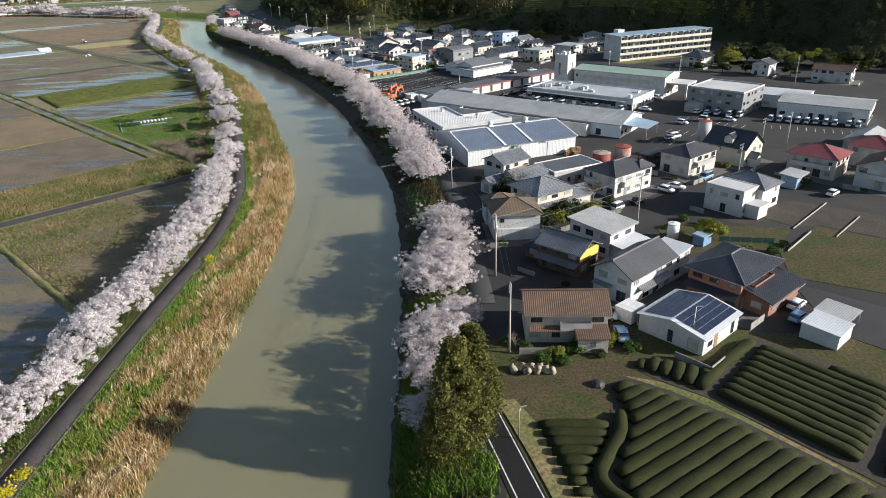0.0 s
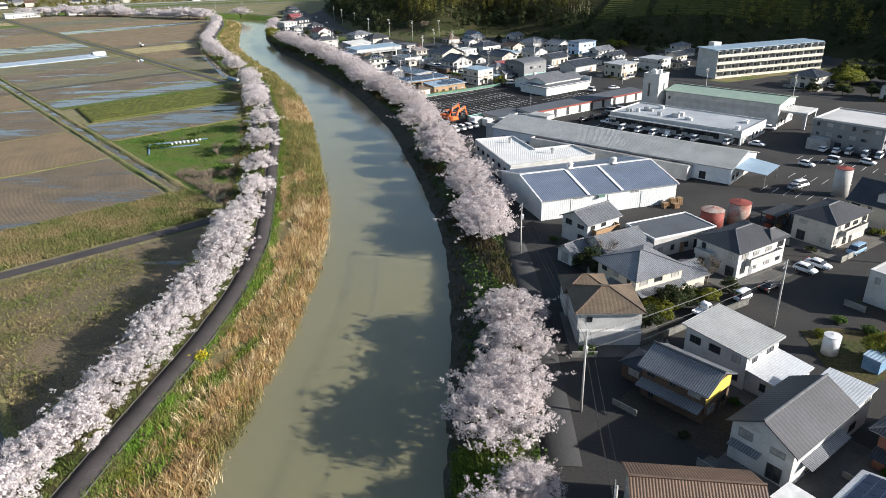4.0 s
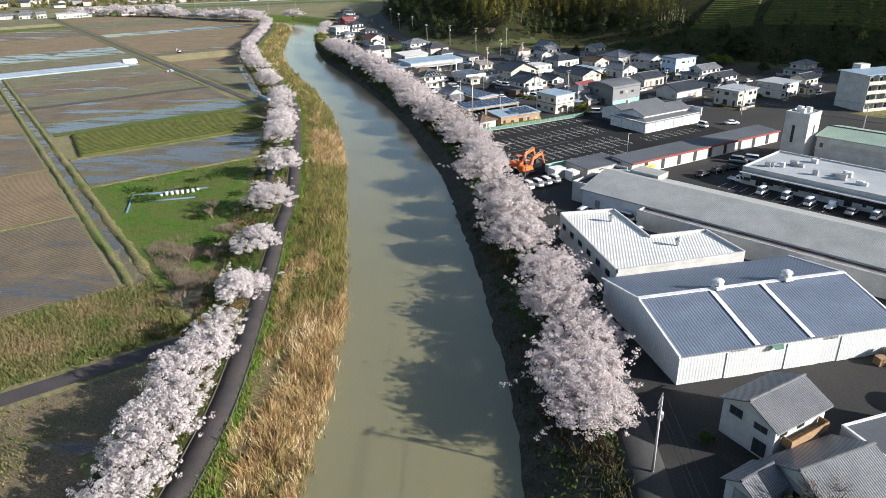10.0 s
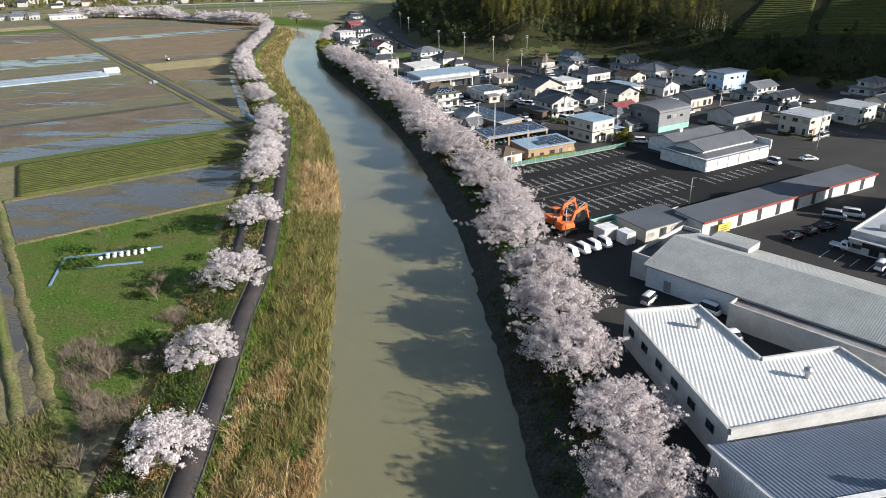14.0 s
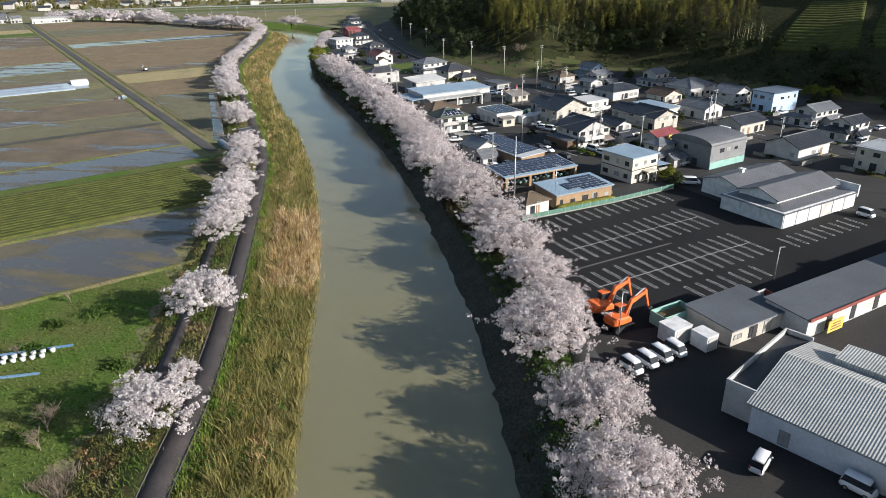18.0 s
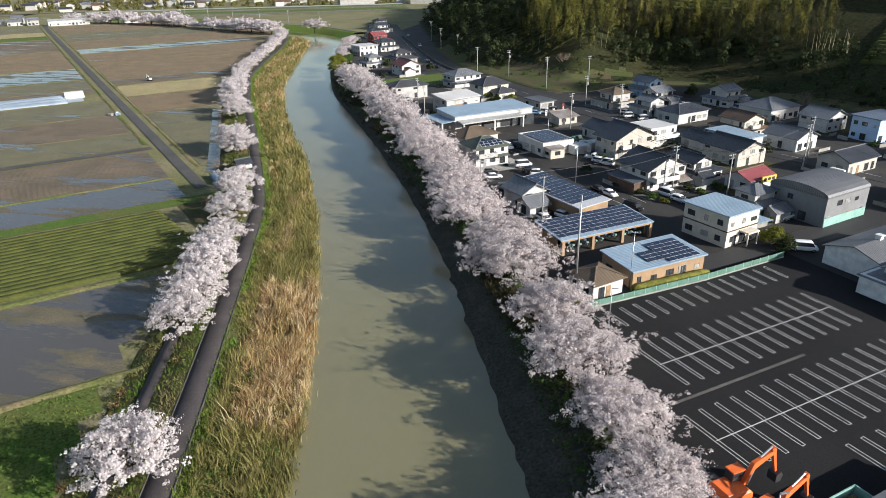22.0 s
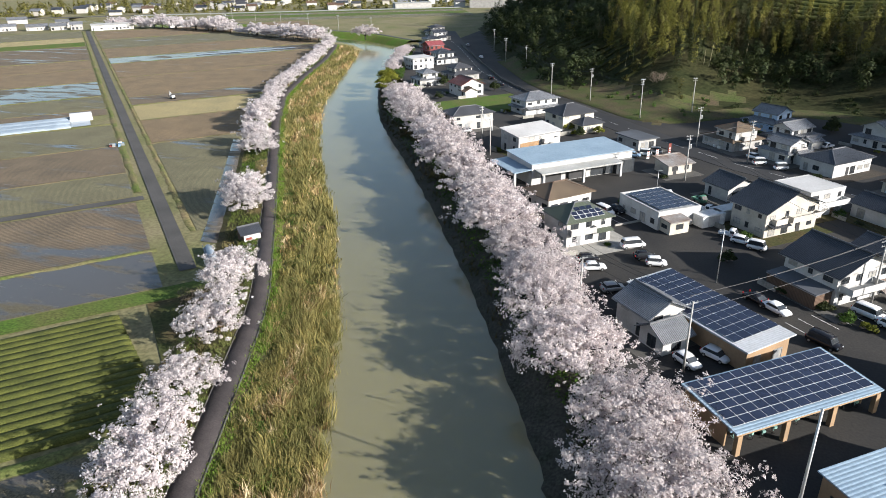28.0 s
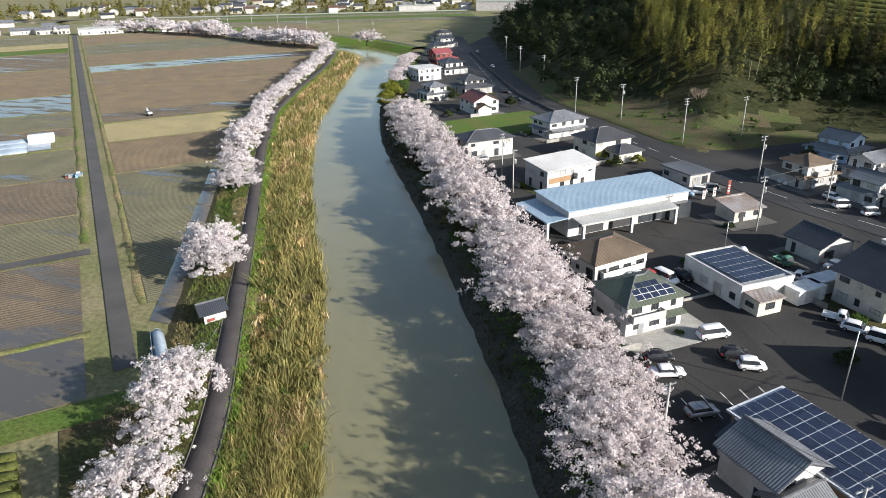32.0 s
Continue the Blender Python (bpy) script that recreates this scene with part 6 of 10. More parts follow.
def ridge_buf(kind, ridge, w, d, z, rise, over):
    W, D = w / 2 + over, d / 2 + over
    b = Buf()
    if kind == "gable":
        if ridge == "x":
            b.tube((-W, 0, z + rise + 0.05), (W, 0, z + rise + 0.05), 0.17, None, 6)
        else:
            b.tube((0, -D, z + rise + 0.05), (0, D, z + rise + 0.05), 0.17, None, 6)
    else:
        r = max(0.0, (W - D) if ridge == "x" else (D - W))
        p, q = ((-r, 0, z + rise), (r, 0, z + rise)) if ridge == "x" else ((0, -r, z + rise), (0, r, z + rise))
        if r > 0.05:
            b.tube(p, q, 0.16, None, 6)
        ends = [((-W, -D), p), ((W, -D), q if ridge == "x" else p), ((W, D), q), ((-W, D), p if ridge == "x" else q)]
        for (x, y), e in ends:
            b.tube((x, y, z - 0.1), e, 0.11, None, 5)
    return b


def body(e, w, d, h, roof="gable", ridge=None, rise=None, wall=None, tile=None, over=0.55, z0=0.0, cx=0.0, cy=0.0, floors=None, win=True, seed=0, parapet=None, sides="SE", trim=None, dense=0.72, gable_wall=None):
    """Walls, roof, ridge tiles, windows of one block of a building."""
    wall, tile = wall or WHITE_WALL, tile or TILE_GREY
    ridge = ridge or ("x" if w >= d else "y")
    span = d if ridge == "x" else w
    rise = span * 0.5 * 0.42 if rise is None else rise
    rr = random.Random(seed * 77 + int(abs(w * 10 + d * 100)))
    wb = Buf().box(cx, cy, z0 - (0.3 if z0 == 0 else 0), w, d, h + (0.3 if z0 == 0 else 0))
    at = Matrix.Translation((cx, cy, z0))
    if roof == "gable":
        hx, hy = w / 2, d / 2
        for s in (-1, 1):
            if ridge == "x":
                pts = [(cx + s * (hx - 0.02), cy - hy, z0 + h - 0.02), (cx + s * (hx - 0.02), cy + hy, z0 + h - 0.02), (cx + s * (hx - 0.02), cy, z0 + h + rise - 0.12)]
            else:
                pts = [(cx + hx, cy + s * (hy - 0.02), z0 + h - 0.02), (cx - hx, cy + s * (hy - 0.02), z0 + h - 0.02), (cx, cy + s * (hy - 0.02), z0 + h + rise - 0.12)]
            wb.face(*(pts if s > 0 else pts[::-1]))
    if roof == "shed":
        if ridge == "x":
            wb.face((cx - w / 2, cy + d / 2, z0 + h), (cx + w / 2, cy + d / 2, z0 + h), (cx + w / 2, cy + d / 2, z0 + h + rise), (cx - w / 2, cy + d / 2, z0 + h + rise))
            for s in (-1, 1):
                wb.face((cx + s * w / 2, cy - d / 2, z0 + h), (cx + s * w / 2, cy + d / 2, z0 + h), (cx + s * w / 2, cy + d / 2, z0 + h + rise))
        else:
            wb.face((cx - w / 2, cy - d / 2, z0 + h), (cx - w / 2, cy + d / 2, z0 + h), (cx - w / 2, cy + d / 2, z0 + h + rise), (cx - w / 2, cy - d / 2, z0 + h + rise))
            for s in (-1, 1):
                wb.face((cx + w / 2, cy + s * d / 2, z0 + h), (cx - w / 2, cy + s * d / 2, z0 + h), (cx - w / 2, cy + s * d / 2, z0 + h + rise))
    part("wall", wb, wall, e)
    if parapet is not None:
        ro = part("roof", Buf().box(cx, cy, z0 + h - 0.1, w - 0.5, d - 0.5, 0.2), tile, e)
        for px, py, sx, sy in ((0, -d / 2 + 0.1, w + 0.1, 0.3), (0, d / 2 - 0.1, w + 0.1, 0.3), (-w / 2 + 0.1, 0, 0.3, d - 0.52), (w / 2 - 0.1, 0, 0.3, d - 0.52)):
            part("parapet", Buf().box(cx + px, cy + py, z0 + h - 0.05, sx, sy, parapet), trim or wall, e)
    else:
        ro = part("roof", slope_roof(roof, ridge, w, d, h + 0.02, rise, over), tile, e)
        ro.matrix_basis = at
        if roof in ("gable", "hip") and tile not in (METAL_BLUE, METAL_LIGHT, METAL_WHITE, METAL_SKY, METAL_GREY):
            part("ridge_tiles", ridge_buf(roof, ridge, w, d, h + 0.02, rise, over), RIDGE_WARM if tile in (TILE_BROWN, SLATE_BROWN, TILE_MAROON) else RIDGE, ro)
        if roof in ("gable", "hip", "shed") and h > 2.5:
            W, D = w / 2 + over - 0.05, d / 2 + over - 0.05
            if roof == "hip" or ridge == "x":
                g = Buf().box(0, -D - 0.02, h - 0.28 if roof == "hip" else h - 0.2 - rise * over / (span / 2), 2 * W, 0.12, 0.12)
            else:
                g = Buf().box(W + 0.02, 0, h - 0.2 - rise * over / (span / 2), 0.12, 2 * D, 0.12)
            part("gutter", g, TRIM_GREY, ro)
    if win:
        floors = floors or max(1, round(h / 2.75))
        fh = h / floors
        for side in sides:
            L = w if side in "SN" else d
            n = max(1, int(L / 2.7))
            for fl in range(floors):
                for i in range(n):
                    if rr.random() > dense:
                        continue
                    tall = fl == 0 and rr.random() < 0.45
                    ww, wh = rr.choice((1.2, 1.65, 1.65, 0.8)), 1.9 if tall else rr.choice((1.1, 1.1, 0.8))
                    z = z0 + fl * fh + (0.25 if tall else 0.9)
                    add_window(e, side, w / 2, d / 2, (i + 0.5 - n / 2) * L / n + rr.uniform(-0.2, 0.2), z, ww, wh, rr, cx, cy)
    return ro


def skirt(e, side, w, d, z, out=1.2, drop=0.45, tile=None, span=1.0, shift=0.0, cx=0.0, cy=0.0):
    """A narrow lean-to roof along one side of a house."""
    sx, sy, rot = SIDES[side]
    L = (w if side in "SN" else d) * span
    m = (d if side in "SN" else w) / 2
    b = Buf().slab((-L / 2, -m - out, z - drop), (L / 2, -m - out, z - drop), (L / 2, -m + 0.02, z), (-L / 2, -m + 0.02, z), 0.12)
    ob = part("lower_roof", b, tile or TILE_GREY, e)
    ob.matrix_basis = pose(cx, cy, 0, 0, 0, rot) @ pose(shift, 0, 0)
    return ob


def balcony(e, side, w, d, z, L, out=1.1, shift=0.0, material=None):
    sx, sy, rot = SIDES[side]
    m = (d if side in "SN" else w) / 2
    b = Buf().box(0, -m - out / 2, z - 0.18, L, out, 0.18).box(0, -m - out + 0.06, z, L, 0.1, 0.95).box(-L / 2 + 0.05, -m - out / 2, z, 0.1, out - 0.14, 0.95).box(L / 2 - 0.05, -m - out / 2, z, 0.1, out - 0.14, 0.95)
    ob = part("balcony", b, material or WHITE_WALL, e)
    ob.matrix_basis = pose(0, 0, 0, 0, 0, rot) @ pose(shift, 0, 0)
    return ob


def door(e, side, w, d, along, dw=0.95, dh=2.05, material=None, z=0.0):
    sx, sy, rot = SIDES[side]
    b = Buf().box(0, -0.03, 0.05, dw, 0.06, dh)
    ob = part("door", b, material or TRIM_DARK, e)
    x, y = (along, 0) if sx == 0 else (0, along)
    ob.matrix_basis = pose(x + sx * w / 2, y + sy * d / 2, z, 0, 0, rot)
    h = part("door_handle", Buf().box(dw * 0.36, -0.08, 1.0, 0.05, 0.05, 0.2), GALV, ob)
    return ob


def solar(e, o, u, v, nu, nv, gap=0.045):
    """A rack of panels over a roof: corner o, steps u and v."""
    o, u, v = Vector(o), Vector(u), Vector(v)
    n = u.cross(v).normalized()
    lu, lv = u.length, v.length
    pb = Buf()
    uu, vv = u.normalized(), v.normalized()
    g = gap + 0.02
    q = [uu * g + vv * g, uu * (lu - g) + vv * g, uu * (lu - g) + vv * (lv - g), uu * g + vv * (lv - g)]
    k = len(pb.v)
    pb.v += [tuple(p + n * 0.06) for p in q] + [tuple(p) for p in q]
    pb.f += [(0, 1, 2, 3), (7, 6, 5, 4), (0, 4, 5, 1), (1, 5, 6, 2), (2, 6, 7, 3), (3, 7, 4, 0)]
    me = pb.mesh("solar_panel", SOLAR, False, False)
    W, H = u * nu, v * nv
    fb = Buf().face(*[o + p + n * 0.02 for p in (Vector((0, 0, 0)), W, W + H, H)])
    rack = part("panel_rack", fb, TRIM_WHITE, e, "aluminium rack between the panels")
    for i in range(nu):
        for j in range(nv):
            p = part("solar_panel", me, None, rack)
            p.location = o + u * i + v * j
    return rack


HOUSES = []


def house(x, y, yaw, w, d, h, label, roof="gable", name="house", category="house", **k):
    e = thing(name, x, y, 0, yaw, label, category)
    HOUSES.append((x, y, yaw, w, d, h, name))
    body(e, w, d, h, roof, seed=int(abs(x * 3 + y * 7)), **k)
    if h < 9 and k.get("win", True):
        rr = random.Random(int(abs(x * 5 + y)))
        door(e, "E", w, d, (rr.random() - 0.5) * d * 0.5, material=rr.choice((TRIM_DARK, WOOD, TRIM_GREY)))
    return e


def town_house(x, y, yaw, w, d, h, label, roof, wl, tl, rr):
    """A two-storey house: a wide tiled ground floor, a smaller upper floor with its own roof, balcony, porch and outdoor units."""
    e = thing("house", x, y, 0, yaw, label, "house")
    HOUSES.append((x, y, yaw, w, d, h, "house"))
    seed = int(abs(x * 3 + y * 7))
    body(e, w, d, 2.75, "hip", rise=min(w, d) * 0.5 * 0.36, wall=wl, tile=tl, over=0.65, seed=seed, dense=0.85)
    uw, ud = w * rr.uniform(0.62, 0.76), d * rr.uniform(0.62, 0.78)
    ux, uy = rr.uniform(-0.5, 0.9) * (w - uw) / 2, rr.uniform(-0.8, 0.5) * (d - ud) / 2
    body(e, uw, ud, h - 2.5, roof, None, None, wl, tl, 0.6, 2.6, ux, uy, 1, True, seed + 5, dense=0.9)
    if rr.random() < 0.7:
        b = balcony(e, "E", uw, ud, 2.95, min(ud * 0.8, rr.uniform(3, 5)), 1.1, rr.uniform(-0.6, 0.6), rr.choice((WHITE_WALL, GREY_WALL, wl)))
        b.matrix_basis = Matrix.Translation((ux, uy, 0)) @ b.matrix_basis
    if rr.random() < 0.7:
        body(e, rr.uniform(2.6, 4.2), rr.uniform(2.8, 4.5), 2.4, "gable", None, 0.9, wl, tl, 0.45, 0, w / 2 + rr.uniform(0.6, 1.6), rr.uniform(-0.3, 0.3) * d, seed=seed + 9)
    door(e, "E", w, d, (rr.random() - 0.5) * d * 0.5, material=rr.choice((TRIM_DARK, WOOD, TRIM_GREY)))
    for i in range(rr.choice((1, 2, 3))):
        sd = rr.choice("SE")
        u = part("outdoor_unit", Buf().box(0, -0.35, 0.1, 0.85, 0.32, 0.65), TRIM_WHITE, e, "white outdoor air-conditioning unit")
        a = rr.uniform(-0.4, 0.4)
        u.matrix_basis = pose(a * w if sd == "S" else w / 2, a * d if sd == "E" else -d / 2, 0, 0, 0, SIDES[sd][2])
    return e


# -- by the tea gardens --
e = house(17.6, 87.4, -2, 11.6, 7.2, 5.0, "two-storey beige house with a weathered brown tile roof", ridge="x", wall=BEIGE_WALL, tile=TILE_BROWN, rise=1.7)
body(e, 4.2, 2.8, 2.4, "shed", "x", 0.7, BEIGE_WALL, TILE_BROWN, 0.35, 0, 3.4, -5.0, seed=3)
skirt(e, "S", 11.6, 7.2, 2.9, 1.1, 0.4, TILE_BROWN, 0.55, -2.2)
balcony(e, "S", 11.6, 7.2, 2.7, 4.5, 1.0, 1.2, GREY_WALL)
e = house(31.6, 100.6, -48, 7.0, 12.5, 5.2, "white two-storey house with a dark brown gable roof", ridge="y", wall=WHITE_WALL, tile=SLATE_DARK, rise=2.0)
body(e, 5.0, 5.5, 4.6, "shed", "x", 0.5, WHITE_WALL, METAL_WHITE, 0.3, 0, 1.0, 9.0, seed=5)
skirt(e, "E", 7.0, 12.5, 2.9, 1.3, 0.4, TILE_GREY, 0.7)
skirt(e, "S", 7.0, 12.5, 2.8, 1.0, 0.3, TILE_GREY, 0.5, -1.5)
e = house(36.1, 86.6, -48, 10.2, 10.4, 2.9, "single-storey white house with solar panels on a white metal roof", "gable", ridge="y", wall=WHITE_WALL, tile=METAL_WHITE, rise=1.0, over=0.35)
sl = 1.0 / 5.1
solar(e, (4.7, -4.6, 2.9 + 0.12), (0, 1.62, 0), (-1.14, 0, 1.14 * sl), 6, 4, 0.012)
solar(e, (-0.1, -4.6, 2.9 + 1.02), (0, 1.62, 0), (-1.14, 0, -1.14 * sl), 6, 4, 0.012)
e = house(47.2, 98.8, -49, 8.8, 12.0, 5.2, "two-storey red-brown house with a blue-black tiled hip roof", "hip", wall=BRICK_WALL, tile=TILE_DARK, over=0.9)
body(e, 4.0, 10.5, 2.7, "shed", "y", 1.2, BRICK_WALL, TILE_DARK, 0.7, 0, 6.4, 0.8, seed=9)
skirt(e, "S", 8.8, 12.0, 2.9, 1.6, 0.6, TILE_DARK)
balcony(e, "E", 8.8, 12.0, 2.9, 6.5, 1.0, 0, BRICK_WALL)
e = house(55.0, 83.6, -49, 5.2, 5.0, 2.3, "white garden shed beside the tea rows", "shed", "shed", "shed", ridge="y", wall=WHITE_WALL, tile=METAL_WHITE, rise=0.25, over=0.15, win=False)
e = thing("storage_box", 28.4, 90.4, 0, 40, "white metal storage box beside the solar house", "container")
part("shell", Buf().box(0, 0, 0.1, 3.4, 3.0, 2.1).box(0, 0, 2.2, 3.5, 3.1, 0.1), TRIM_WHITE, e)
part("door", Buf().box(0, -1.53, 0.2, 2.4, 0.05, 1.9), GREY_WALL, e)
e = thing("carport", 58.6, 87.5, 0, -49, "grey carport with a translucent ribbed roof", "carport")
part("roof", Buf().slab((-2.6, -2.6, 2.35), (2.6, -2.6, 2.2), (2.6, 2.6, 2.2), (-2.6, 2.6, 2.35), 0.08), METAL_LIGHT, e)
for a, b in ((-2.4, -2.4), (2.4, -2.4), (2.4, 2.4), (-2.4, 2.4)):
    part("post", Buf().box(a, b, 0, 0.1, 0.1, 2.2), GALV, e)
e = house(30.1, 117.8, -48, 9.0, 7.9, 5.2, "white two-storey house with a white ribbed metal roof", "shed", ridge="y", wall=WHITE_WALL, tile=METAL_LIGHT, rise=0.7, over=0.5)
body(e, 4.5, 7.5, 2.6, "shed", "y", 0.5, WHITE_WALL, METAL_WHITE, 0.3, 0, 6.8, 0.2, seed=4)
e = house(22.2, 109.6, -43, 8.6, 6.2, 4.7, "dark wooden house with a yellow gable and grey tile roof", ridge="x", wall=BROWN_WALL, tile=TILE_GREY, rise=1.5)
part("gable_panel", Buf().box(4.33, 0, 2.9, 0.08, 6.0, 1.8), YELLOW_WALL, e, "bright yellow painted gable wall")
skirt(e, "S", 8.6, 6.2, 2.7, 1.5, 0.5, TILE_GREY)
body(e, 4.0, 4.0, 2.5, "hip", None, 0.9, BROWN_WALL, TILE_DARK, 0.4, 0, -6.2, 0.5, seed=2)
e = house(14.2, 126.6, 4, 9.2, 8.2, 5.3, "white two-storey house with an olive-brown hip roof", "hip", wall=WHITE_WALL, tile=SLATE_BROWN, over=0.5, rise=1.9)
body(e, 6.5, 5.5, 4.4, "hip", None, 1.5, WHITE_WALL, SLATE_BROWN, 0.5, 0, -1.8, 6.7, seed=4)
part("ground_floor_wall", Buf().box(0.1, -4.45, 0, 8.9, 0.7, 2.35), WHITE_WALL, e)
e = house(21.8, 140.3, -58, 9.2, 9.8, 5.0, "cream two-storey house with a blue-grey tiled hip roof", "hip", wall=CREAM_WALL, tile=TILE_GREY, over=0.8, rise=2.0)
body(e, 5.5, 5.0, 2.7, "gable", "y", 1.2, CREAM_WALL, TILE_GREY, 0.6, 0, 2.0, 7.8, seed=6)
skirt(e, "E", 9.2, 9.8, 2.8, 1.6, 0.5, TILE_GREY)
skirt(e, "S", 9.2, 9.8, 2.8, 1.2, 0.4, TILE_GREY, 0.6, 1.5)
e = house(16.2, 162.6, -50, 6.8, 8.8, 4.9, "white two-storey house with a grey tile roof and timber balcony", ridge="y", wall=WHITE_WALL, tile=TILE_GREY, rise=1.6, over=0.5)
b = balcony(e, "E", 6.8, 8.8, 2.6, 6.6, 1.3, 0, WOOD)
e = house(19.8, 153.4, -58, 8.4, 9.4, 2.9, "single-storey house with a wide grey tiled gable roof", ridge="y", wall=WHITE_WALL, tile=TILE_GREY, rise=2.1, over=0.5)
e = house(11.9, 151.4, -49, 3.6, 4.2, 2.7, "small white outhouse with a grey tile roof", ridge="y", wall=WHITE_WALL, tile=TILE_GREY, rise=1.0, over=0.45)
e = house(31.1, 159.9, -62, 8.6, 14.6, 3.7, "flat-roofed grey workshop with a white parapet", "flat", "workshop", "building", wall=GREY_WALL, tile=ROOF_DARKFLAT, parapet=0.3, trim=TRIM_WHITE)
e = house(41.6, 151.5, -53, 8.6, 13.2, 5.3, "long white two-storey house with a dark slate hip roof", "hip", wall=WHITE_WALL, tile=SLATE_DARK, over=0.5, dense=0.9)
balcony(e, "E", 8.6, 13.2, 2.7, 9.0, 1.1)
balcony(e, "S", 8.6, 13.2, 2.7, 3.5, 1.2, -2)
body(e, 3.2, 4.5, 5.3, "hip", None, 1.3, WHITE_WALL, SLATE_DARK, 0.4, 0, 2.6, 4.5, seed=8)
e = house(62.5, 164.6, -51, 8.0, 12.0, 5.3, "beige two-storey house with a dark hip roof", "hip", wall=BEIGE_WALL, tile=SLATE_DARK)
balcony(e, "E", 8.0, 12.0, 2.7, 8.0, 1.2, 0, GREY_WALL)
e = house(77.0, 172.5, -49, 11.0, 9.5, 5.0, "cream house with a steep dark roof and dormer", ridge="x", wall=CREAM_WALL, tile=TILE_DARK, rise=3.2)
body(e, 2.2, 2.6, 1.6, "gable", "y", 0.7, WHITE_WALL, TILE_DARK, 0.25, 5.4, 0.5, -3.0, win=False)
body(e, 2.4, 3.0, 2.6, "gable", "x", 0.9, WHITE_WALL, TILE_GREY, 0.3, 0, 6.5, -1.5, seed=2)
e = house(61.8, 135.9, -51, 8.5, 6.0, 5.6, "boxy white two-storey house with a flat white roof", "flat", wall=WHITE_WALL, tile=ROOF_WHITE, parapet=0.25)
body(e, 9.5, 7.5, 5.2, "hip", None, 1.9, WHITE_WALL, TILE_GREY, 0.6, 0, 0.6, 6.7, seed=7)
body(e, 3.0, 4.0, 2.8, "flat", None, 0, WHITE_WALL, ROOF_WHITE, 0.2, 0, 5.7, 0.3, seed=3)
e = house(93.0, 160.1, -46, 11.0, 9.5, 5.3, "beige two-storey house with a maroon hip roof", "hip", wall=BEIGE_WALL, tile=TILE_MAROON, over=0.6)
balcony(e, "S", 11.0, 9.5, 2.7, 9.0, 1.1, 0, BEIGE_WALL)
e = house(110.5, 166.0, -46, 10.0, 9.5, 5.3, "grey house with a red hip roof", "hip", wall=GREY_WALL, tile=TILE_MAROON)
e = house(103.5, 149.5, -46, 10.0, 11.0, 5.3, "white two-storey house with a brown gable roof", ridge="y", wall=WHITE_WALL, tile=TILE_BROWN)
balcony(e, "S", 10.0, 11.0, 2.7, 6.0, 1.1)
e = house(118, 181, -46, 9, 12, 3.0, "long low shed with a pale metal roof", "gable", "shed", "shed", wall=GREY_WALL, tile=METAL_LIGHT, ridge="y")
house(82.5, 150.5, -46, 3.5, 5.5, 3.0, "small pale blue metal shed", "shed", "shed", "shed", wall=METAL_SKY, tile=METAL_LIGHT, ridge="y", rise=0.3, win=False)
house(161, 279, -40, 14, 9, 5.0, "house with a brown tile roof below the hill", "gable", wall=WHITE_WALL, tile=TILE_BROWN, ridge="x")
house(121, 323, -50, 10, 11, 5.0, "old house with a dark tiled roof", "hip", wall=BEIGE_WALL, tile=TILE_DARK, over=1.0)
house(140, 296, -46, 7, 8, 5.3, "narrow grey two-storey house below the hill", "gable", wall=WHITE_WALL, tile=SLATE_DARK)

# -- works by the river --
e = thing("warehouse", 17.9, 187.7, 0, -67.6, "white ribbed warehouse with a blue-grey metal gable roof", "warehouse")
body(e, 22.6, 33.0, 4.6, "gable", "y", 2.4, SIDING, METAL_BLUE, 0.35, win=False)
ro = [c for c in e.children if c.name.startswith("roof")][0]
k = 2.4 / 11.65
part("ridge_cap", Buf().box(0, 0, 7.0, 0.7, 33.7, 0.14), TRIM_WHITE, ro, "white ridge capping")
for yy in (-5.6, 2.6):
    part("roof_strip", Buf().slab((11.6, yy - 0.35, 4.72), (11.6, yy + 0.35, 4.72), (0.3, yy + 0.35, 7.1), (0.3, yy - 0.35, 7.1), 0.1), TRIM_WHITE, ro, "pale roof strip")
for s in (-16.75, 16.75):
    for t in (-1, 1):
        part("verge_trim", Buf().slab((t * 11.7, s - 0.15, 4.66), (t * 11.7, s + 0.15, 4.66), (0, s + 0.15, 7.08), (0, s - 0.15, 7.08), 0.3), TRIM_WHITE, ro, "white verge trim")
for yy in (-4.4, 6.8):
    v = part("ventilator", Buf().box(0, yy, 7.1, 1.7, 1.3, 0.4).lathe(0, yy, [(0.5, 7.5), (0.72, 7.6), (0.72, 8.0), (0.45, 8.15), (0.85, 8.2), (0.6, 8.45), (0.1, 8.6)], 14), TRIM_WHITE, ro, "white round roof ventilator")
for yy, ww in ((-7.5, 4.4), (1.8, 5.2), (10.0, 5.0)):
    part("sliding_door", Buf().box(11.36, yy, 0, 0.1, ww, 3.9), SIDING, e, "tall sliding warehouse door")
for yy in (-8.0, 5.8):
    for q in (-0.6, 0.6):
        add_window(e, "E", 11.3, 16.5, yy + q, 3.7, 1.0, 0.55, random.Random(2))
part("awning_net", Buf().slab((11.4, -3.6, 4.3), (12.2, -3.2, 3.9), (12.2, -2.0, 3.9), (11.4, -1.6, 4.3), 0.05), GREEN_NET, e, "green sheet hung from the eave")
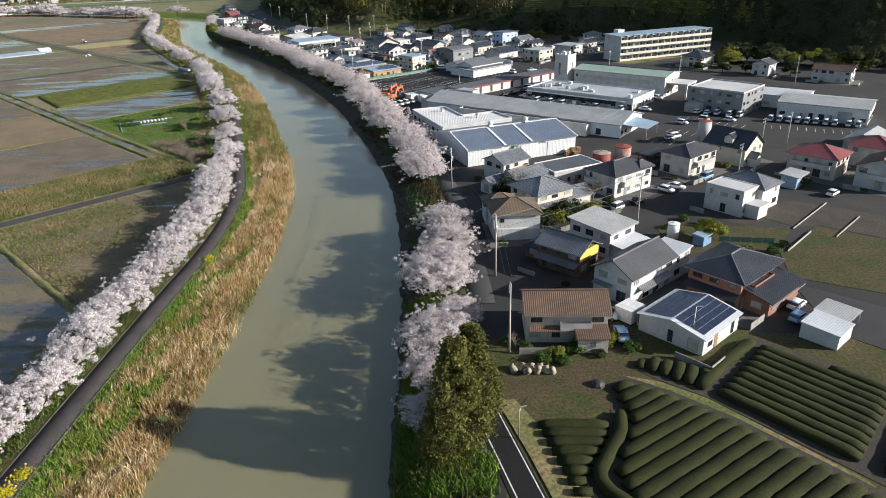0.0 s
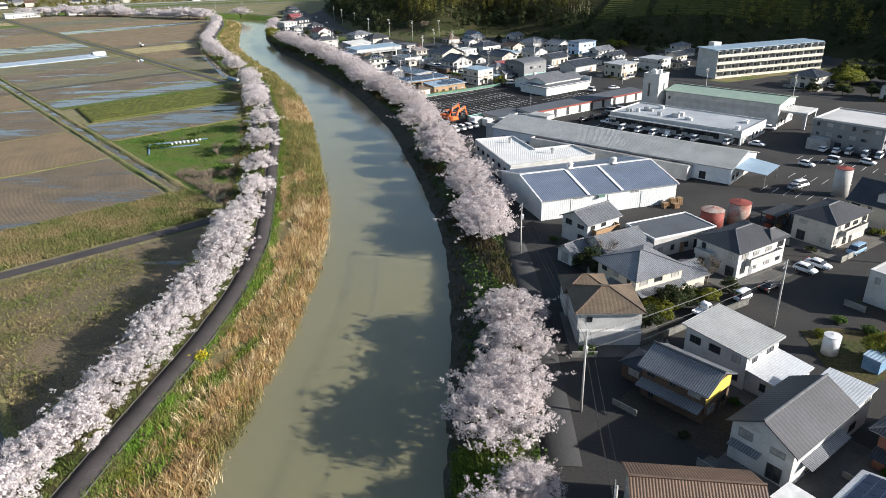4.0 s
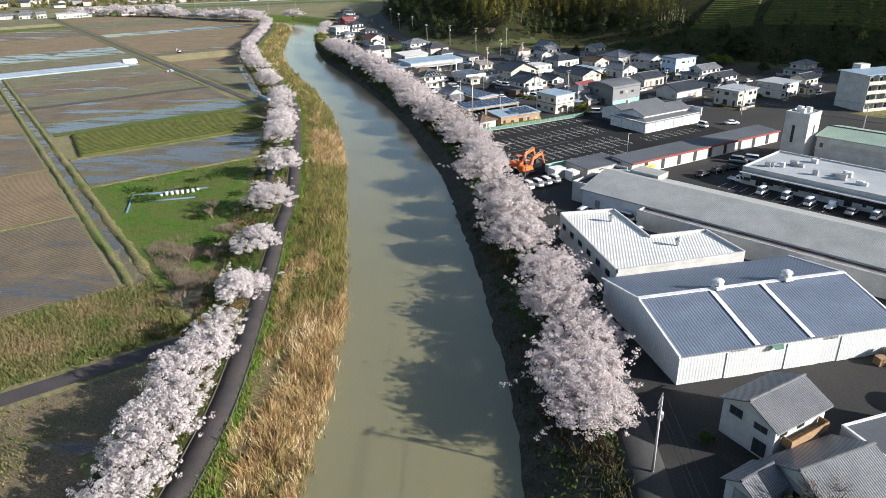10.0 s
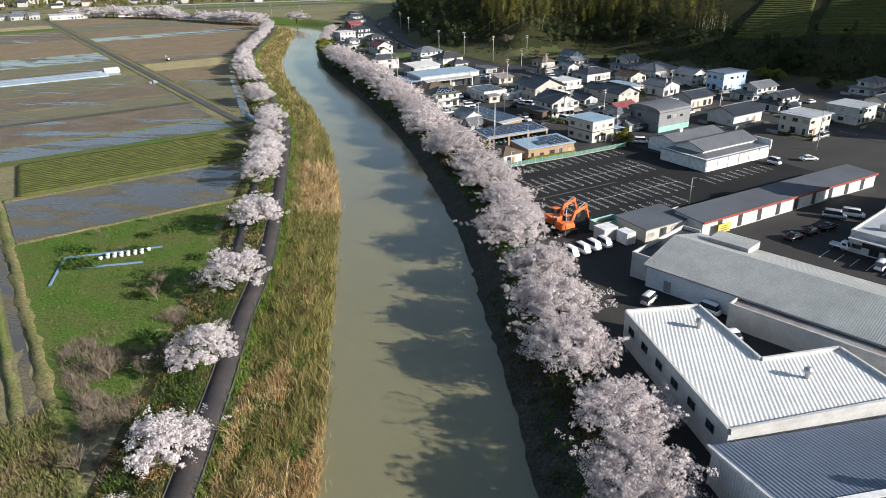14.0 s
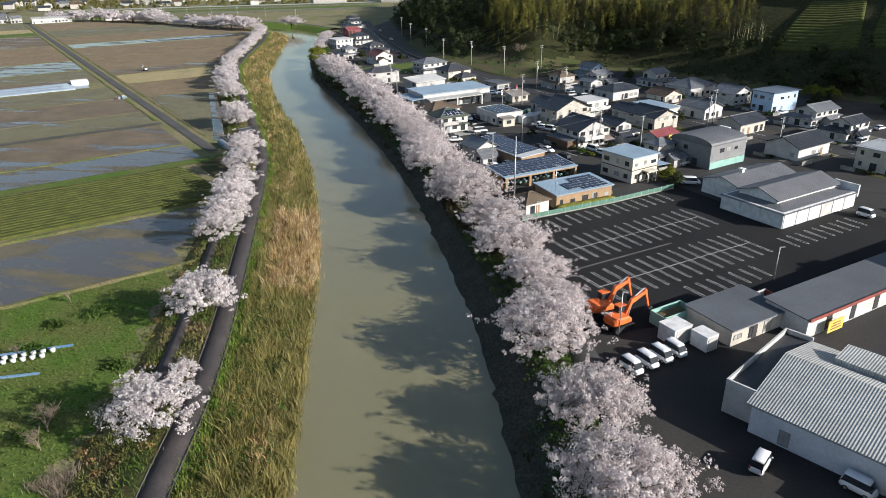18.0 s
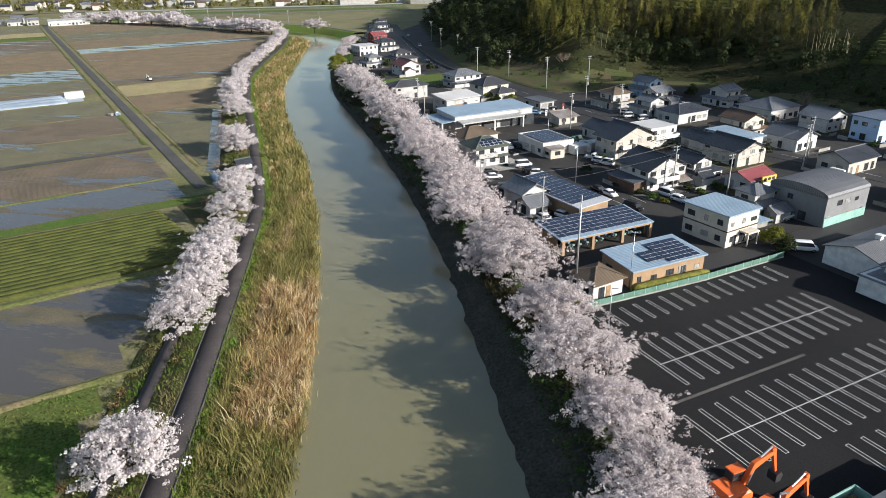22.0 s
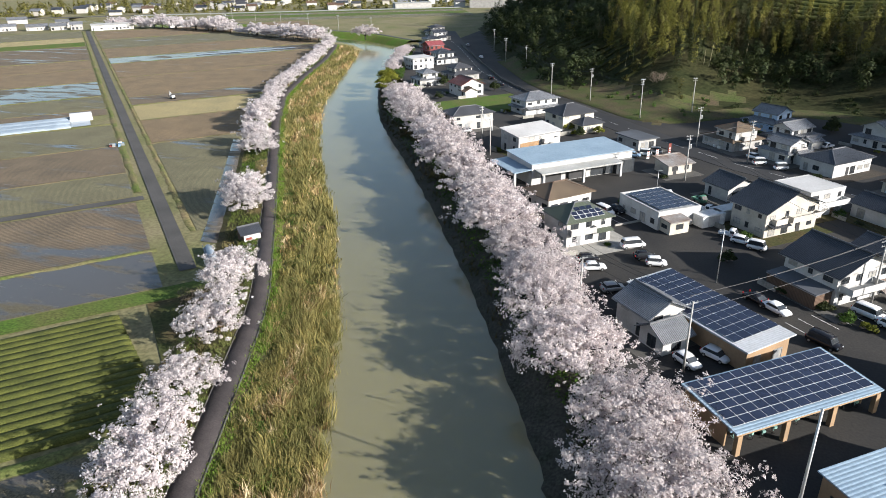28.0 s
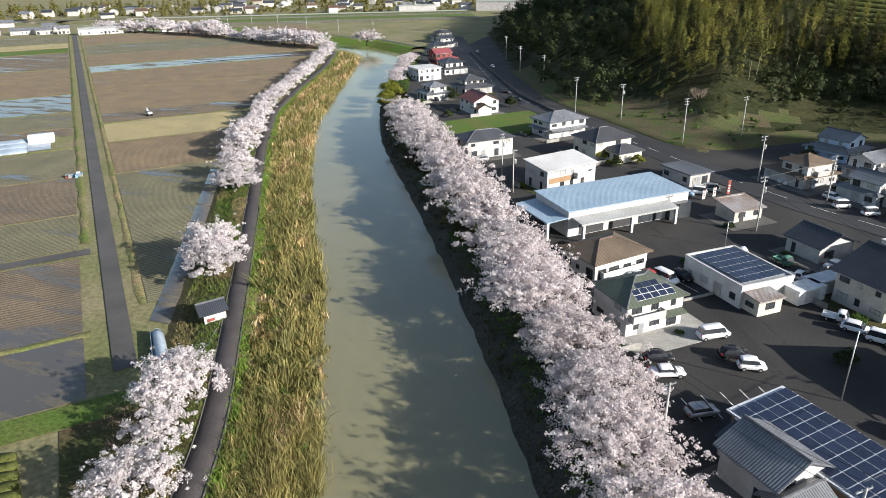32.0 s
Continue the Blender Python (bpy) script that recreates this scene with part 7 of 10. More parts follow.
# white L-shaped works with a flat roof
e = thing("works_building", 6.0, 208.0, 0, 0, "white L-shaped works with a flat white roof and parapet", "building")
L_PLAN = [(-9.1 - 6, 218.8 - 208), (0.3 - 6, 194.2 - 208), (21.8 - 6, 204.2 - 208), (17.0 - 6, 213.6 - 208), (6.7 - 6, 209.2 - 208), (1.2 - 6, 222.3 - 208)]
part("wall", Buf().prism(L_PLAN, -0.3, 4.7), WHITE_WALL, e)
part("roof", Buf().prism([(p[0] * 0.985, p[1] * 0.985) for p in L_PLAN], 4.6, 4.85), ROOF_BRIGHT, e)
for (x0, y0), (x1, y1) in zip(L_PLAN, L_PLAN[1:] + L_PLAN[:1]):
    L = math.hypot(x1 - x0, y1 - y0)
    part("parapet", Buf().box((x0 + x1) / 2, (y0 + y1) / 2, 4.6, L - 0.3, 0.32, 0.7, math.degrees(math.atan2(y1 - y0, x1 - x0))), WHITE_WALL, e)
for px, py in ((-5.6, 8.2), (5.2, -1.8)):
    part("ventilator", Buf().lathe(px, py, [(0.3, 4.8), (0.3, 5.6), (0.55, 5.7), (0.55, 6.1), (0.25, 6.35)], 12), GALV, e, "round metal roof ventilator")
rr = random.Random(4)
for k in range(6):
    a = (k + 0.6) / 6.4
    p = Vector((L_PLAN[0][0] * (1 - a) + L_PLAN[1][0] * a, L_PLAN[0][1] * (1 - a) + L_PLAN[1][1] * a, 2.6))
    f, q = window_meshes(1.65, 1.1, GLASS)
    o = part("window", f, None, e)
    o.matrix_basis = Matrix.Translation(p) @ pose(0, 0, 0, 0, 0, -69.1)
    part("pane", q, None, o)
# long shed with a pale ribbed roof
e = thing("long_shed", 29.6, 224.4, 0, -35.6, "long pale shed with a ribbed grey-white metal roof", "shed")
body(e, 71.0, 18.0, 4.1, "gable", "x", 2.3, mat("faded_blue_white_wall", (0.6, 0.64, 0.68), (0.5, 0.54, 0.58), 0.8, 0, 0.3, 3.0, 0.05, 0.1), METAL_LIGHT, 0.5, seed=3, sides="SE", dense=0.35, floors=1)
part("flat_annex", Buf().box(3.0, -10.6, 0, 46, 3.2, 3.3).box(3.0, -12.0, 3.3, 46.4, 0.25, 0.5).box(-20.0, -10.6, 3.3, 0.25, 3.0, 0.5), WHITE_WALL, e, "flat-roofed lean-to with a white parapet")
part("annex_roof", Buf().box(3.0, -10.5, 3.28, 45.6, 2.9, 0.14), METAL_RUST, e, "rusty ribbed sheet roof behind the parapet")
part("end_annex", Buf().box(-37.6, 1.0, 0, 3.6, 17.0, 3.9).box(-39.3, 1.0, 3.9, 0.25, 17.0, 0.7).box(-37.5, -7.4, 3.9, 3.3, 0.25, 0.7).box(-37.5, 9.4, 3.9, 3.3, 0.25, 0.7), WHITE_WALL, e, "flat-roofed white annex with a parapet at the shed's end")
part("end_annex_roof", Buf().box(-37.5, 1.0, 3.88, 3.2, 16.4, 0.1), TRIM_DARK, e, "dark recessed annex roof")
part("downpipe", Buf().tube((-20, -9.1, 0), (-20, -9.1, 4.0), 0.08, None, 6), TRIM_WHITE, e)
part("roof_box", Buf().box(-28, 5.5, 5.0, 7, 4.5, 1.3), METAL_LIGHT, e, "raised roof section")
part("canopy", Buf().slab((35.6, -8, 4.0), (43, -7, 3.3), (43, 3.0, 3.3), (35.6, 3.5, 4.0), 0.1), METAL_SKY, e, "light blue canopy at the shed's gable")
for a, b in ((42.6, -6.6), (42.6, 2.6)):
    part("post", Buf().box(a, b, 0, 0.15, 0.15, 3.25), GALV, e)
part("shutter", Buf().box(35.55, 2, 0, 0.08, 4.5, 3.2), GREY_WALL, e)
# hall, tower and low office
e = thing("factory_hall", 73.6, 270.6, 0, -38.5, "white factory hall with a pale green ribbed roof", "factory")
body(e, 37.5, 14.6, 7.6, "gable", "x", 1.1, WHITE_WALL, METAL_GREEN, 0.5, seed=6, sides="SE", floors=2, dense=0.75)
part("band", Buf().box(0, -7.36, 4.4, 30, 0.1, 1.5), GREY_WALL, e, "grey window band")
part("canopy", Buf().box(22.5, 0, 4.6, 8, 10, 0.6), WHITE_WALL, e, "white entrance canopy")
for a, b in ((26, -4.4), (26, 4.4)):
    part("column", Buf().box(a, b, 0, 0.6, 0.6, 4.6), WHITE_WALL, e)
e = thing("stair_tower", 51.0, 279.5, 0, -41, "square white stair tower with a narrow window slit", "tower")
body(e, 6.0, 6.4, 12.7, "flat", None, 0, WHITE_WALL, ROOF_GREY, 0, win=False, parapet=0.5)
part("window_slit", Buf().box(-0.5, -3.22, 5.4, 0.7, 0.08, 4.4), GLASS, e)
part("window_slit", Buf().box(3.02, 0.4, 7.4, 0.08, 0.6, 2.4), GLASS, e)
for a, b in ((-1.4, 0.8), (0.6, 1.2), (0.2, -1.2)):
    part("roof_tank", Buf().box(a, b, 12.8, 1.3, 1.2, 1.2), TRIM_WHITE, e)
e = thing("factory_office", 55.6, 252.6, 0, -38.5, "low white factory office with a flat grey roof and plant", "office")
body(e, 42.5, 19.0, 3.8, "flat", None, 0, WHITE_WALL, ROOF_GREY, 0, parapet=0.5, seed=4, dense=1.0, sides="SE", floors=1)
part("window_band", Buf().box(-2, -9.53, 1.4, 34, 0.08, 1.3), GLASS, e, "long dark window band")
part("eave_canopy", Buf().box(-1, -10.4, 3.0, 40, 1.8, 0.25), WHITE_WALL, e)
rr = random.Random(11)
for i in range(16):
    a, b = rr.uniform(-19, 19), rr.uniform(-7, 7)
    part("roof_unit", Buf().box(a, b, 3.9, rr.uniform(0.9, 1.8), rr.uniform(0.8, 1.2), rr.uniform(0.7, 1.3)), rr.choice((TRIM_WHITE, GALV)), e, "boxy roof air-conditioning unit")
# car-yard block along the car park, with its red fascia
e = thing("storage_row", 27.3, 282.2, 0, 41.0, "long low white storage row with a red fascia", "storage building")
body(e, 58.0, 7.0, 3.2, "shed", "x", 0.4, WHITE_WALL, ROOF_DARKFLAT, 0.3, win=False)
part("fascia", Buf().box(0, -3.86, 2.9, 58.4, 0.14, 0.5), RUST, e, "rust-red ribbed fascia")
for i in range(9):
    part("opening", Buf().box(-24 + i * 6, -3.53, 0.2, 1.2, 0.08, 2.6), TRIM_DARK, e, "dark doorway")
part("sign", Buf().box(-24, -4.6, 0.5, 3.6, 0.1, 1.9), YELLOW_WALL, e, "yellow sign board with illegible lettering")
for j in range(3):
    part("sign_bar", Buf().box(-24, -4.67, 0.9 + j * 0.45, 2.6 - j * 0.4, 0.03, 0.2), BRICK_WALL, e)
e = thing("open_store", 3.2, 264.8, 0, 41, "roofless red-walled storage bays", "storage bay")
for a in (-5, -1.6, 1.8, 5):
    part("partition", Buf().box(a, 1, 0, 0.2, 6, 2.4), RUST, e)
part("back_wall", Buf().box(0, 4.1, 0, 10.4, 0.2, 2.4), WHITE_WALL, e)
e = house(-1.2, 263.6, -49, 8.2, 12.2, 2.7, "low shed with a patched dark grey flat roof", "shed", "shed", "shed", ridge="y", wall=BEIGE_WALL, tile=ROOF_DARKFLAT, rise=0.25, over=0.3, sides="E", dense=0.6)
for x, y, w, d, h, m, lab in ((-10.6, 257.2, 3.0, 3.4, 2.5, TRIM_WHITE, "white storage container box"), (-6.8, 255.9, 2.8, 2.2, 2.3, TRIM_WHITE, "pale steel site cabin")):
    e = thing("storage_box", x, y, 0, -49, lab, "container")
    part("shell", Buf().box(0, 0, 0.12, w, d, h).box(0, 0, h + 0.12, w + 0.1, d + 0.1, 0.08), m, e)
    part("door", Buf().box(w / 2 + 0.03, 0, 0.25, 0.05, d * 0.8, h - 0.3), GREY_WALL, e)
    part("skid", Buf().box(0, 0, 0, w, d * 0.8, 0.12), TRIM_DARK, e)
e = thing("skip", -10.4, 262.6, 0, 41, "open teal and rust steel skip full of earth", "skip")
part("shell", Buf().box(0, -1.4, 0.1, 6.2, 0.12, 2.0).box(0, 1.4, 0.1, 6.2, 0.12, 2.0).box(-3.05, 0, 0.1, 0.12, 2.7, 2.0).box(3.05, 0, 0.1, 0.12, 2.7, 2.0).box(0, 0, 0, 6.2, 2.8, 0.1), TEAL_WALL, e)
part("load", Buf().box(0, 0, 0.1, 5.9, 2.6, 1.4, 0, 0.8), SOIL, e)
# offices east of the yard
e = thing("office_building", 98.6, 233.0, 0, -44, "grey two-storey office block with a flat pale roof", "office")
body(e, 18.5, 18.0, 7.6, "flat", None, 0, PANEL_GREY, ROOF_WHITE, 0, parapet=0.5, seed=12, dense=0.85, sides="SE", trim=GREY_WALL)
part("porch", Buf().box(-6, -11, 0, 5, 4, 3.0), GREY_WALL, e)
e = thing("factory", 126.2, 219.0, 0, -36, "white factory with a pale ribbed metal roof", "factory")
body(e, 26, 17.5, 5.0, "gable", "x", 1.2, SIDING, METAL_LIGHT, 0.4, seed=5, sides="SE", dense=0.9, floors=1)
part("shutter", Buf().box(6.5, -8.8, 0, 4, 0.1, 3.6), GREY_WALL, e, "grey roller shutter")
e = thing("factory", 118.5, 238.5, 0, -36, "long white factory annex with a pale roof", "factory")
body(e, 22, 14, 4.4, "gable", "x", 0.7, SIDING, METAL_WHITE, 0.3, seed=8, sides="SE", dense=0.4, floors=1)
# apartment block
e = thing("apartment_block", 112.9, 359.9, 0, -64.2, "four-storey white apartment block with long open balconies", "apartments")
body(e, 11.0, 60.0, 12.0, "flat", None, 0, WHITE_WALL, METAL_SKY, 0.7, sides="W", dense=0.7, floors=4, seed=2)
for fl in range(4):
    part("gallery", Buf().box(6.3, 0, fl * 3.0 - 0.1 + (0.12 if fl == 0 else 0), 1.6, 60.0, 0.2).box(7.05, 0, fl * 3.0 + 0.1, 0.12, 60.0, 1.0), CREAM_WALL, e, "cream balcony front")
    for i in range(15):
        f, q = window_meshes(1.65, 1.9, GLASS if (i * 7 + fl * 3) % 5 else CURTAIN)
        o = part("window", f, None, e)
        o.matrix_basis = pose(5.5, -28.0 + i * 4.0, fl * 3.0 + 0.25, 0, 0, 90)
        part("pane", q, None, o)
    for i in range(16):
        part("divider", Buf().box(6.2, -29.9 + i * 3.985, fl * 3.0 + 0.1, 1.4, 0.12, 2.75), WHITE_WALL, e)
part("end_stair", Buf().box(-7.0, -20, 0, 3.5, 4, 13.5), WHITE_WALL, e)
# shop by the car park
e = thing("shop", 15.4, 322.0, 0, -48, "low white shop with a blue-grey metal roof", "shop")
body(e, 14.6, 24.6, 3.3, "hip", "y", 0.75, TRIM_WHITE, METAL_GREY, 0.35, cx=5.6, win=False, seed=2)
body(e, 9.0, 20.6, 1.0, "gable", "y", 1.5, TRIM_WHITE, METAL_GREY, 0.5, 3.5, 4.6, 1.2, win=False)
body(e, 10.0, 20.0, 3.4, "gable", "y", 1.5, TRIM_WHITE, METAL_GREY, 0.4, cx=-6.5, cy=3.5, win=False, seed=3)
for i in range(6):
    part("shopfront_panel", Buf().box(12.96, -10.2 + i * 4.1, 0.1, 0.12, 3.7, 2.9), TRIM_WHITE if i != 3 else GREY_WALL, e)
for i in range(3):
    part("side_panel", Buf().box(1.0 + i * 4.6, -12.36, 0.1, 4.2, 0.12, 2.9), TRIM_WHITE, e)
part("sign_box", Buf().box(10.4, 12.9, 2.2, 5.4, 0.4, 2.6).box(8.2, 12.9, 0, 0.2, 0.2, 2.2).box(12.6, 12.9, 0, 0.2, 0.2, 2.2), TRIM_WHITE, e, "blank white shop sign board")
part("roof_vent", Buf().box(-6.5, 0, 4.8, 0.9, 0.9, 0.7).box(-6.5, 0, 5.5, 1.2, 1.2, 0.2), TRIM_WHITE, e)

# -- along the car park fence and the bicycle shop --
e = house(-26.2, 316.4, -51, 8.0, 15.2, 3.3, "single-storey tan clinic with a light blue roof and solar panels", "shed", "clinic", "building", ridge="y", wall=TAN_WALL, tile=METAL_SKY, rise=0.5, over=0.4, dense=0.9, sides="ES")
solar(e, (4.1, 0.0, 3.5), (0, 1.64, 0), (-1.15, 0, 0.07), 4, 6)
solar(e, (2.9, -3.4, 3.57), (0, 1.64, 0), (-1.15, 0, 0.07), 2, 3)
e = thing("bicycle_shed", -36.6, 329.4, 0, -51, "open tan bicycle shed with a solar panel roof", "bicycle shed")
part("roof", Buf().slab((4.6, -10.6, 3.1), (4.6, 10.6, 3.1), (-4.4, 10.6, 3.7), (-4.4, -10.6, 3.7), 0.2), METAL_SKY, e)
part("fascia", Buf().box(4.3, 0, 2.5, 0.25, 20.8, 0.55), TAN_WALL, e)
part("back_wall", Buf().box(-4.0, 0, 0, 0.2, 20.4, 3.4), TAN_WALL, e)
for yy in (-10.1, 10.1):
    part("side_wall", Buf().box(-0.6, yy, 0, 6.6, 0.2, 2.9), TAN_WALL, e)
for yy in (-10.0, -3.4, 3.4, 10.0):
    part("post", Buf().box(4.3, yy, 0, 0.55, 0.6, 2.6), TAN_WALL, e)
solar(e, (3.6, -10.2, 3.2), (0, 1.57, 0), (-1.3, 0, 0.087), 13, 6)
e = house(-44.6, 347.0, -46, 22.0, 7.6, 3.4, "long low house with a white-rimmed roof of solar panels", "shed", ridge="x", wall=TAN_WALL, tile=METAL_WHITE, rise=0.4, over=0.5, sides="E", dense=0.9)
solar(e, (-10.9, -3.9, 3.52), (1.66, 0, 0), (0, 1.6, 0.085), 12, 5)
e = house(-51.8, 345.2, -46, 6.6, 6.6, 4.2, "white two-storey house with grey glazed tile roofs", ridge="x", wall=WHITE_WALL, tile=TILE_GREY, rise=1.7, over=0.6)
body(e, 4.6, 4.6, 2.6, "gable", "y", 1.3, WHITE_WALL, TILE_GREY, 0.6, 0, 4.6, -1.5, seed=5)
skirt(e, "E", 6.6, 6.6, 2.8, 1.5, 0.5, TILE_GREY)
body(e, 3.0, 4.5, 2.5, "gable", "x", 0.9, WHITE_WALL, TILE_DARK, 0.4, 0, -4.2, 1.5, seed=5)
e = house(-13.2, 335.8, -45, 10.0, 8.8, 6.2, "cream two-storey office with a light blue flat roof", "flat", "office_building", "office", wall=CREAM_WALL, tile=METAL_SKY, over=0.3, dense=0.95)
part("band", Buf().box(0, -4.45, 3.05, 10.1, 0.12, 0.2).box(5.05, 0, 3.05, 0.12, 8.9, 0.2), BROWN_WALL, e, "dark brown floor band")
part("porch", Buf().box(6.0, 0.8, 2.5, 1.9, 3.2, 0.3).box(6.8, -0.6, 0, 0.2, 0.2, 2.5).box(6.8, 2.2, 0, 0.2, 0.2, 2.5), CREAM_WALL, e)
part("canopy", Buf().slab((-5.0, 4.4, 3.0), (5.0, 4.4, 3.0), (5.0, 9.4, 2.7), (-5.0, 9.4, 2.7), 0.1), METAL_SKY, e)
e = house(-35.4, 307.0, -46, 5.8, 6.2, 3.0, "small white building with a brown hip roof", "hip", wall=WHITE_WALL, tile=SLATE_BROWN, over=0.5)
e = house(7.8, 353.0, -46, 12.5, 14.2, 6.0, "grey two-storey building with a curved grey roof and mint base", "flat", "workshop", "building", wall=PANEL_GREY, tile=METAL_GREY, over=0.05, sides="ES", dense=0.5)
arch = [(6.35 * math.cos(a), 1.5 * math.sin(a)) for a in np.linspace(0, math.pi, 11)]
part("barrel_roof", loft([[(p[0], v, 6.2 + p[1]) for p in arch] for v in (-7.2, 7.2)]), METAL_GREY, e, "curved grey metal roof")
part("mint_base", Buf().box(6.3, 0, 0, 0.12, 14.0, 1.8), TEAL_WALL, e, "mint green lower wall")
part("sign_box", Buf().box(-2, 9, 5.6, 3.0, 0.8, 1.8), TRIM_WHITE, e, "blank white roof sign box")
# houses by the river, upstream
e = house(-66.6, 376.6, -49, 8.0, 9.6, 5.0, "grey two-storey house with a green hip roof and solar panels", "hip", wall=WHITE_WALL, tile=SLATE_GREEN, over=0.6, rise=2.0)
sk = 2.0 / 4.6
solar(e, (3.9, -3.1, 5.25), (0, 1.3, 0), (-0.95, 0, 0.95 * sk), 5, 2)
solar(e, (2.0, -2.0, 5.25 + 1.9 * sk), (0, 1.3, 0), (-0.95, 0, 0.95 * sk), 3, 1)
balcony(e, "E", 8.0, 9.6, 2.7, 5.5, 1.2, -1.8, GREY_WALL)
skirt(e, "E", 8.0, 9.6, 2.8, 1.3, 0.3, SLATE_GREEN, 0.4, 2.8)
e = house(-73.0, 393.4, -43, 8.4, 11.2, 3.6, "white house with a faded brown hip roof", "hip", wall=WHITE_WALL, tile=SLATE_BROWN, over=0.7, dense=1.0)
balcony(e, "E", 8.4, 11.2, 0.9, 9.0, 0.9)
e = house(-52.2, 392.0, -51, 12.8, 10.0, 3.4, "low white clinic with a flat roof of solar panels", "flat", "clinic", "building", wall=WHITE_WALL, tile=ROOF_GREY, parapet=0.45, dense=0.8)
solar(e, (-5.6, -3.9, 3.75), (1.86, 0, 0), (0, 1.3, 0.02), 6, 6)
body(e, 3.6, 4.4, 2.6, "shed", "y", 0.3, CREAM_WALL, METAL_RUST, 0.3, 0, 7.6, -2.2, seed=3)
e = house(-74.4, 419.0, -48, 12.0, 28.6, 5.2, "white garage workshop with a light blue roof and open bays", "shed", "garage", "building", ridge="y", wall=WHITE_WALL, tile=METAL_SKY, rise=0.5, over=0.3, win=False)
for i in range(3):
    part("bay_opening", Buf().box(6.03, -9 + i * 7, 0.1, 0.1, 5.6, 3.0), GLASS if i == 2 else TRIM_DARK, e, "dark open workshop bay")
part("canopy", Buf().slab((6.0, -13.6, 3.9), (9.5, -13.6, 3.6), (9.5, 9, 3.6), (6.0, 9, 3.9), 0.35), METAL_LIGHT, e)
part("side_canopy", Buf().slab((-6, -19, 3.8), (6, -19, 3.6), (6, -14.3, 3.9), (-6, -14.3, 4.1), 0.2), METAL_SKY, e)
for a, b in ((9.2, -13), (9.2, -2), (9.2, 8.6), (5.6, -18.6), (-5.6, -18.6)):
    part("column", Buf().box(a, b, 0, 0.5, 0.5, 3.6), WHITE_WALL, e)
part("showroom", Buf().box(6.6, 11.5, 0, 1.4, 5.2, 3.2), GLASS, e, "glazed showroom front")
e = house(-88.0, 438.0, -40, 8.0, 14.5, 5.0, "modern grey house with a white single-slope roof", "shed", ridge="y", wall=GREY_WALL, tile=ROOF_WHITE, rise=1.1, over=0.4)
balcony(e, "E", 8.0, 14.5, 2.6, 5.0, 1.4, 3, WHITE_WALL)
part("timber_band", Buf().box(4.04, -3.5, 1.9, 0.1, 6.4, 1.2), WOOD, e)
e = house(-112.2, 458.6, -48, 8.0, 13.4, 5.0, "grey two-storey house with a slate hip roof", "hip", wall=GREY_WALL, tile=SLATE_DARK, over=0.6)
e = house(-81.6, 466.8, -44, 9.2, 11.8, 5.0, "cream two-storey house with a dark grey hip roof", "hip", wall=CREAM_WALL, tile=SLATE_DARK, over=0.7, rise=2.3)
body(e, 6.0, 7.5, 2.8, "hip", None, 1.4, CREAM_WALL, SLATE_DARK, 0.6, 0, 7.2, 1.0, seed=3)
e = house(-96.6, 486.6, -44, 9.0, 13.0, 5.0, "white two-storey house with grey tile hip roofs", "hip", wall=WHITE_WALL, tile=TILE_GREY, over=0.7)
skirt(e, "E", 9.0, 13.0, 2.8, 1.6, 0.5, TILE_GREY)
skirt(e, "S", 9.0, 13.0, 2.8, 1.6, 0.5, TILE_GREY)
e = house(-128.6, 512.0, -46, 10.5, 9.5, 4.6, "white house with red-brown gable roofs", ridge="x", wall=WHITE_WALL, tile=ribbed("red_brown_tile_roof", (0.2, 0.06, 0.045), (0.14, 0.045, 0.035), 0.3, 0.28, 0.55), rise=2.2)
body(e, 5, 5, 2.7, "gable", "x", 1.2, WHITE_WALL, TILE_BROWN, 0.5, 0, 5.5, -2.0, seed=3)
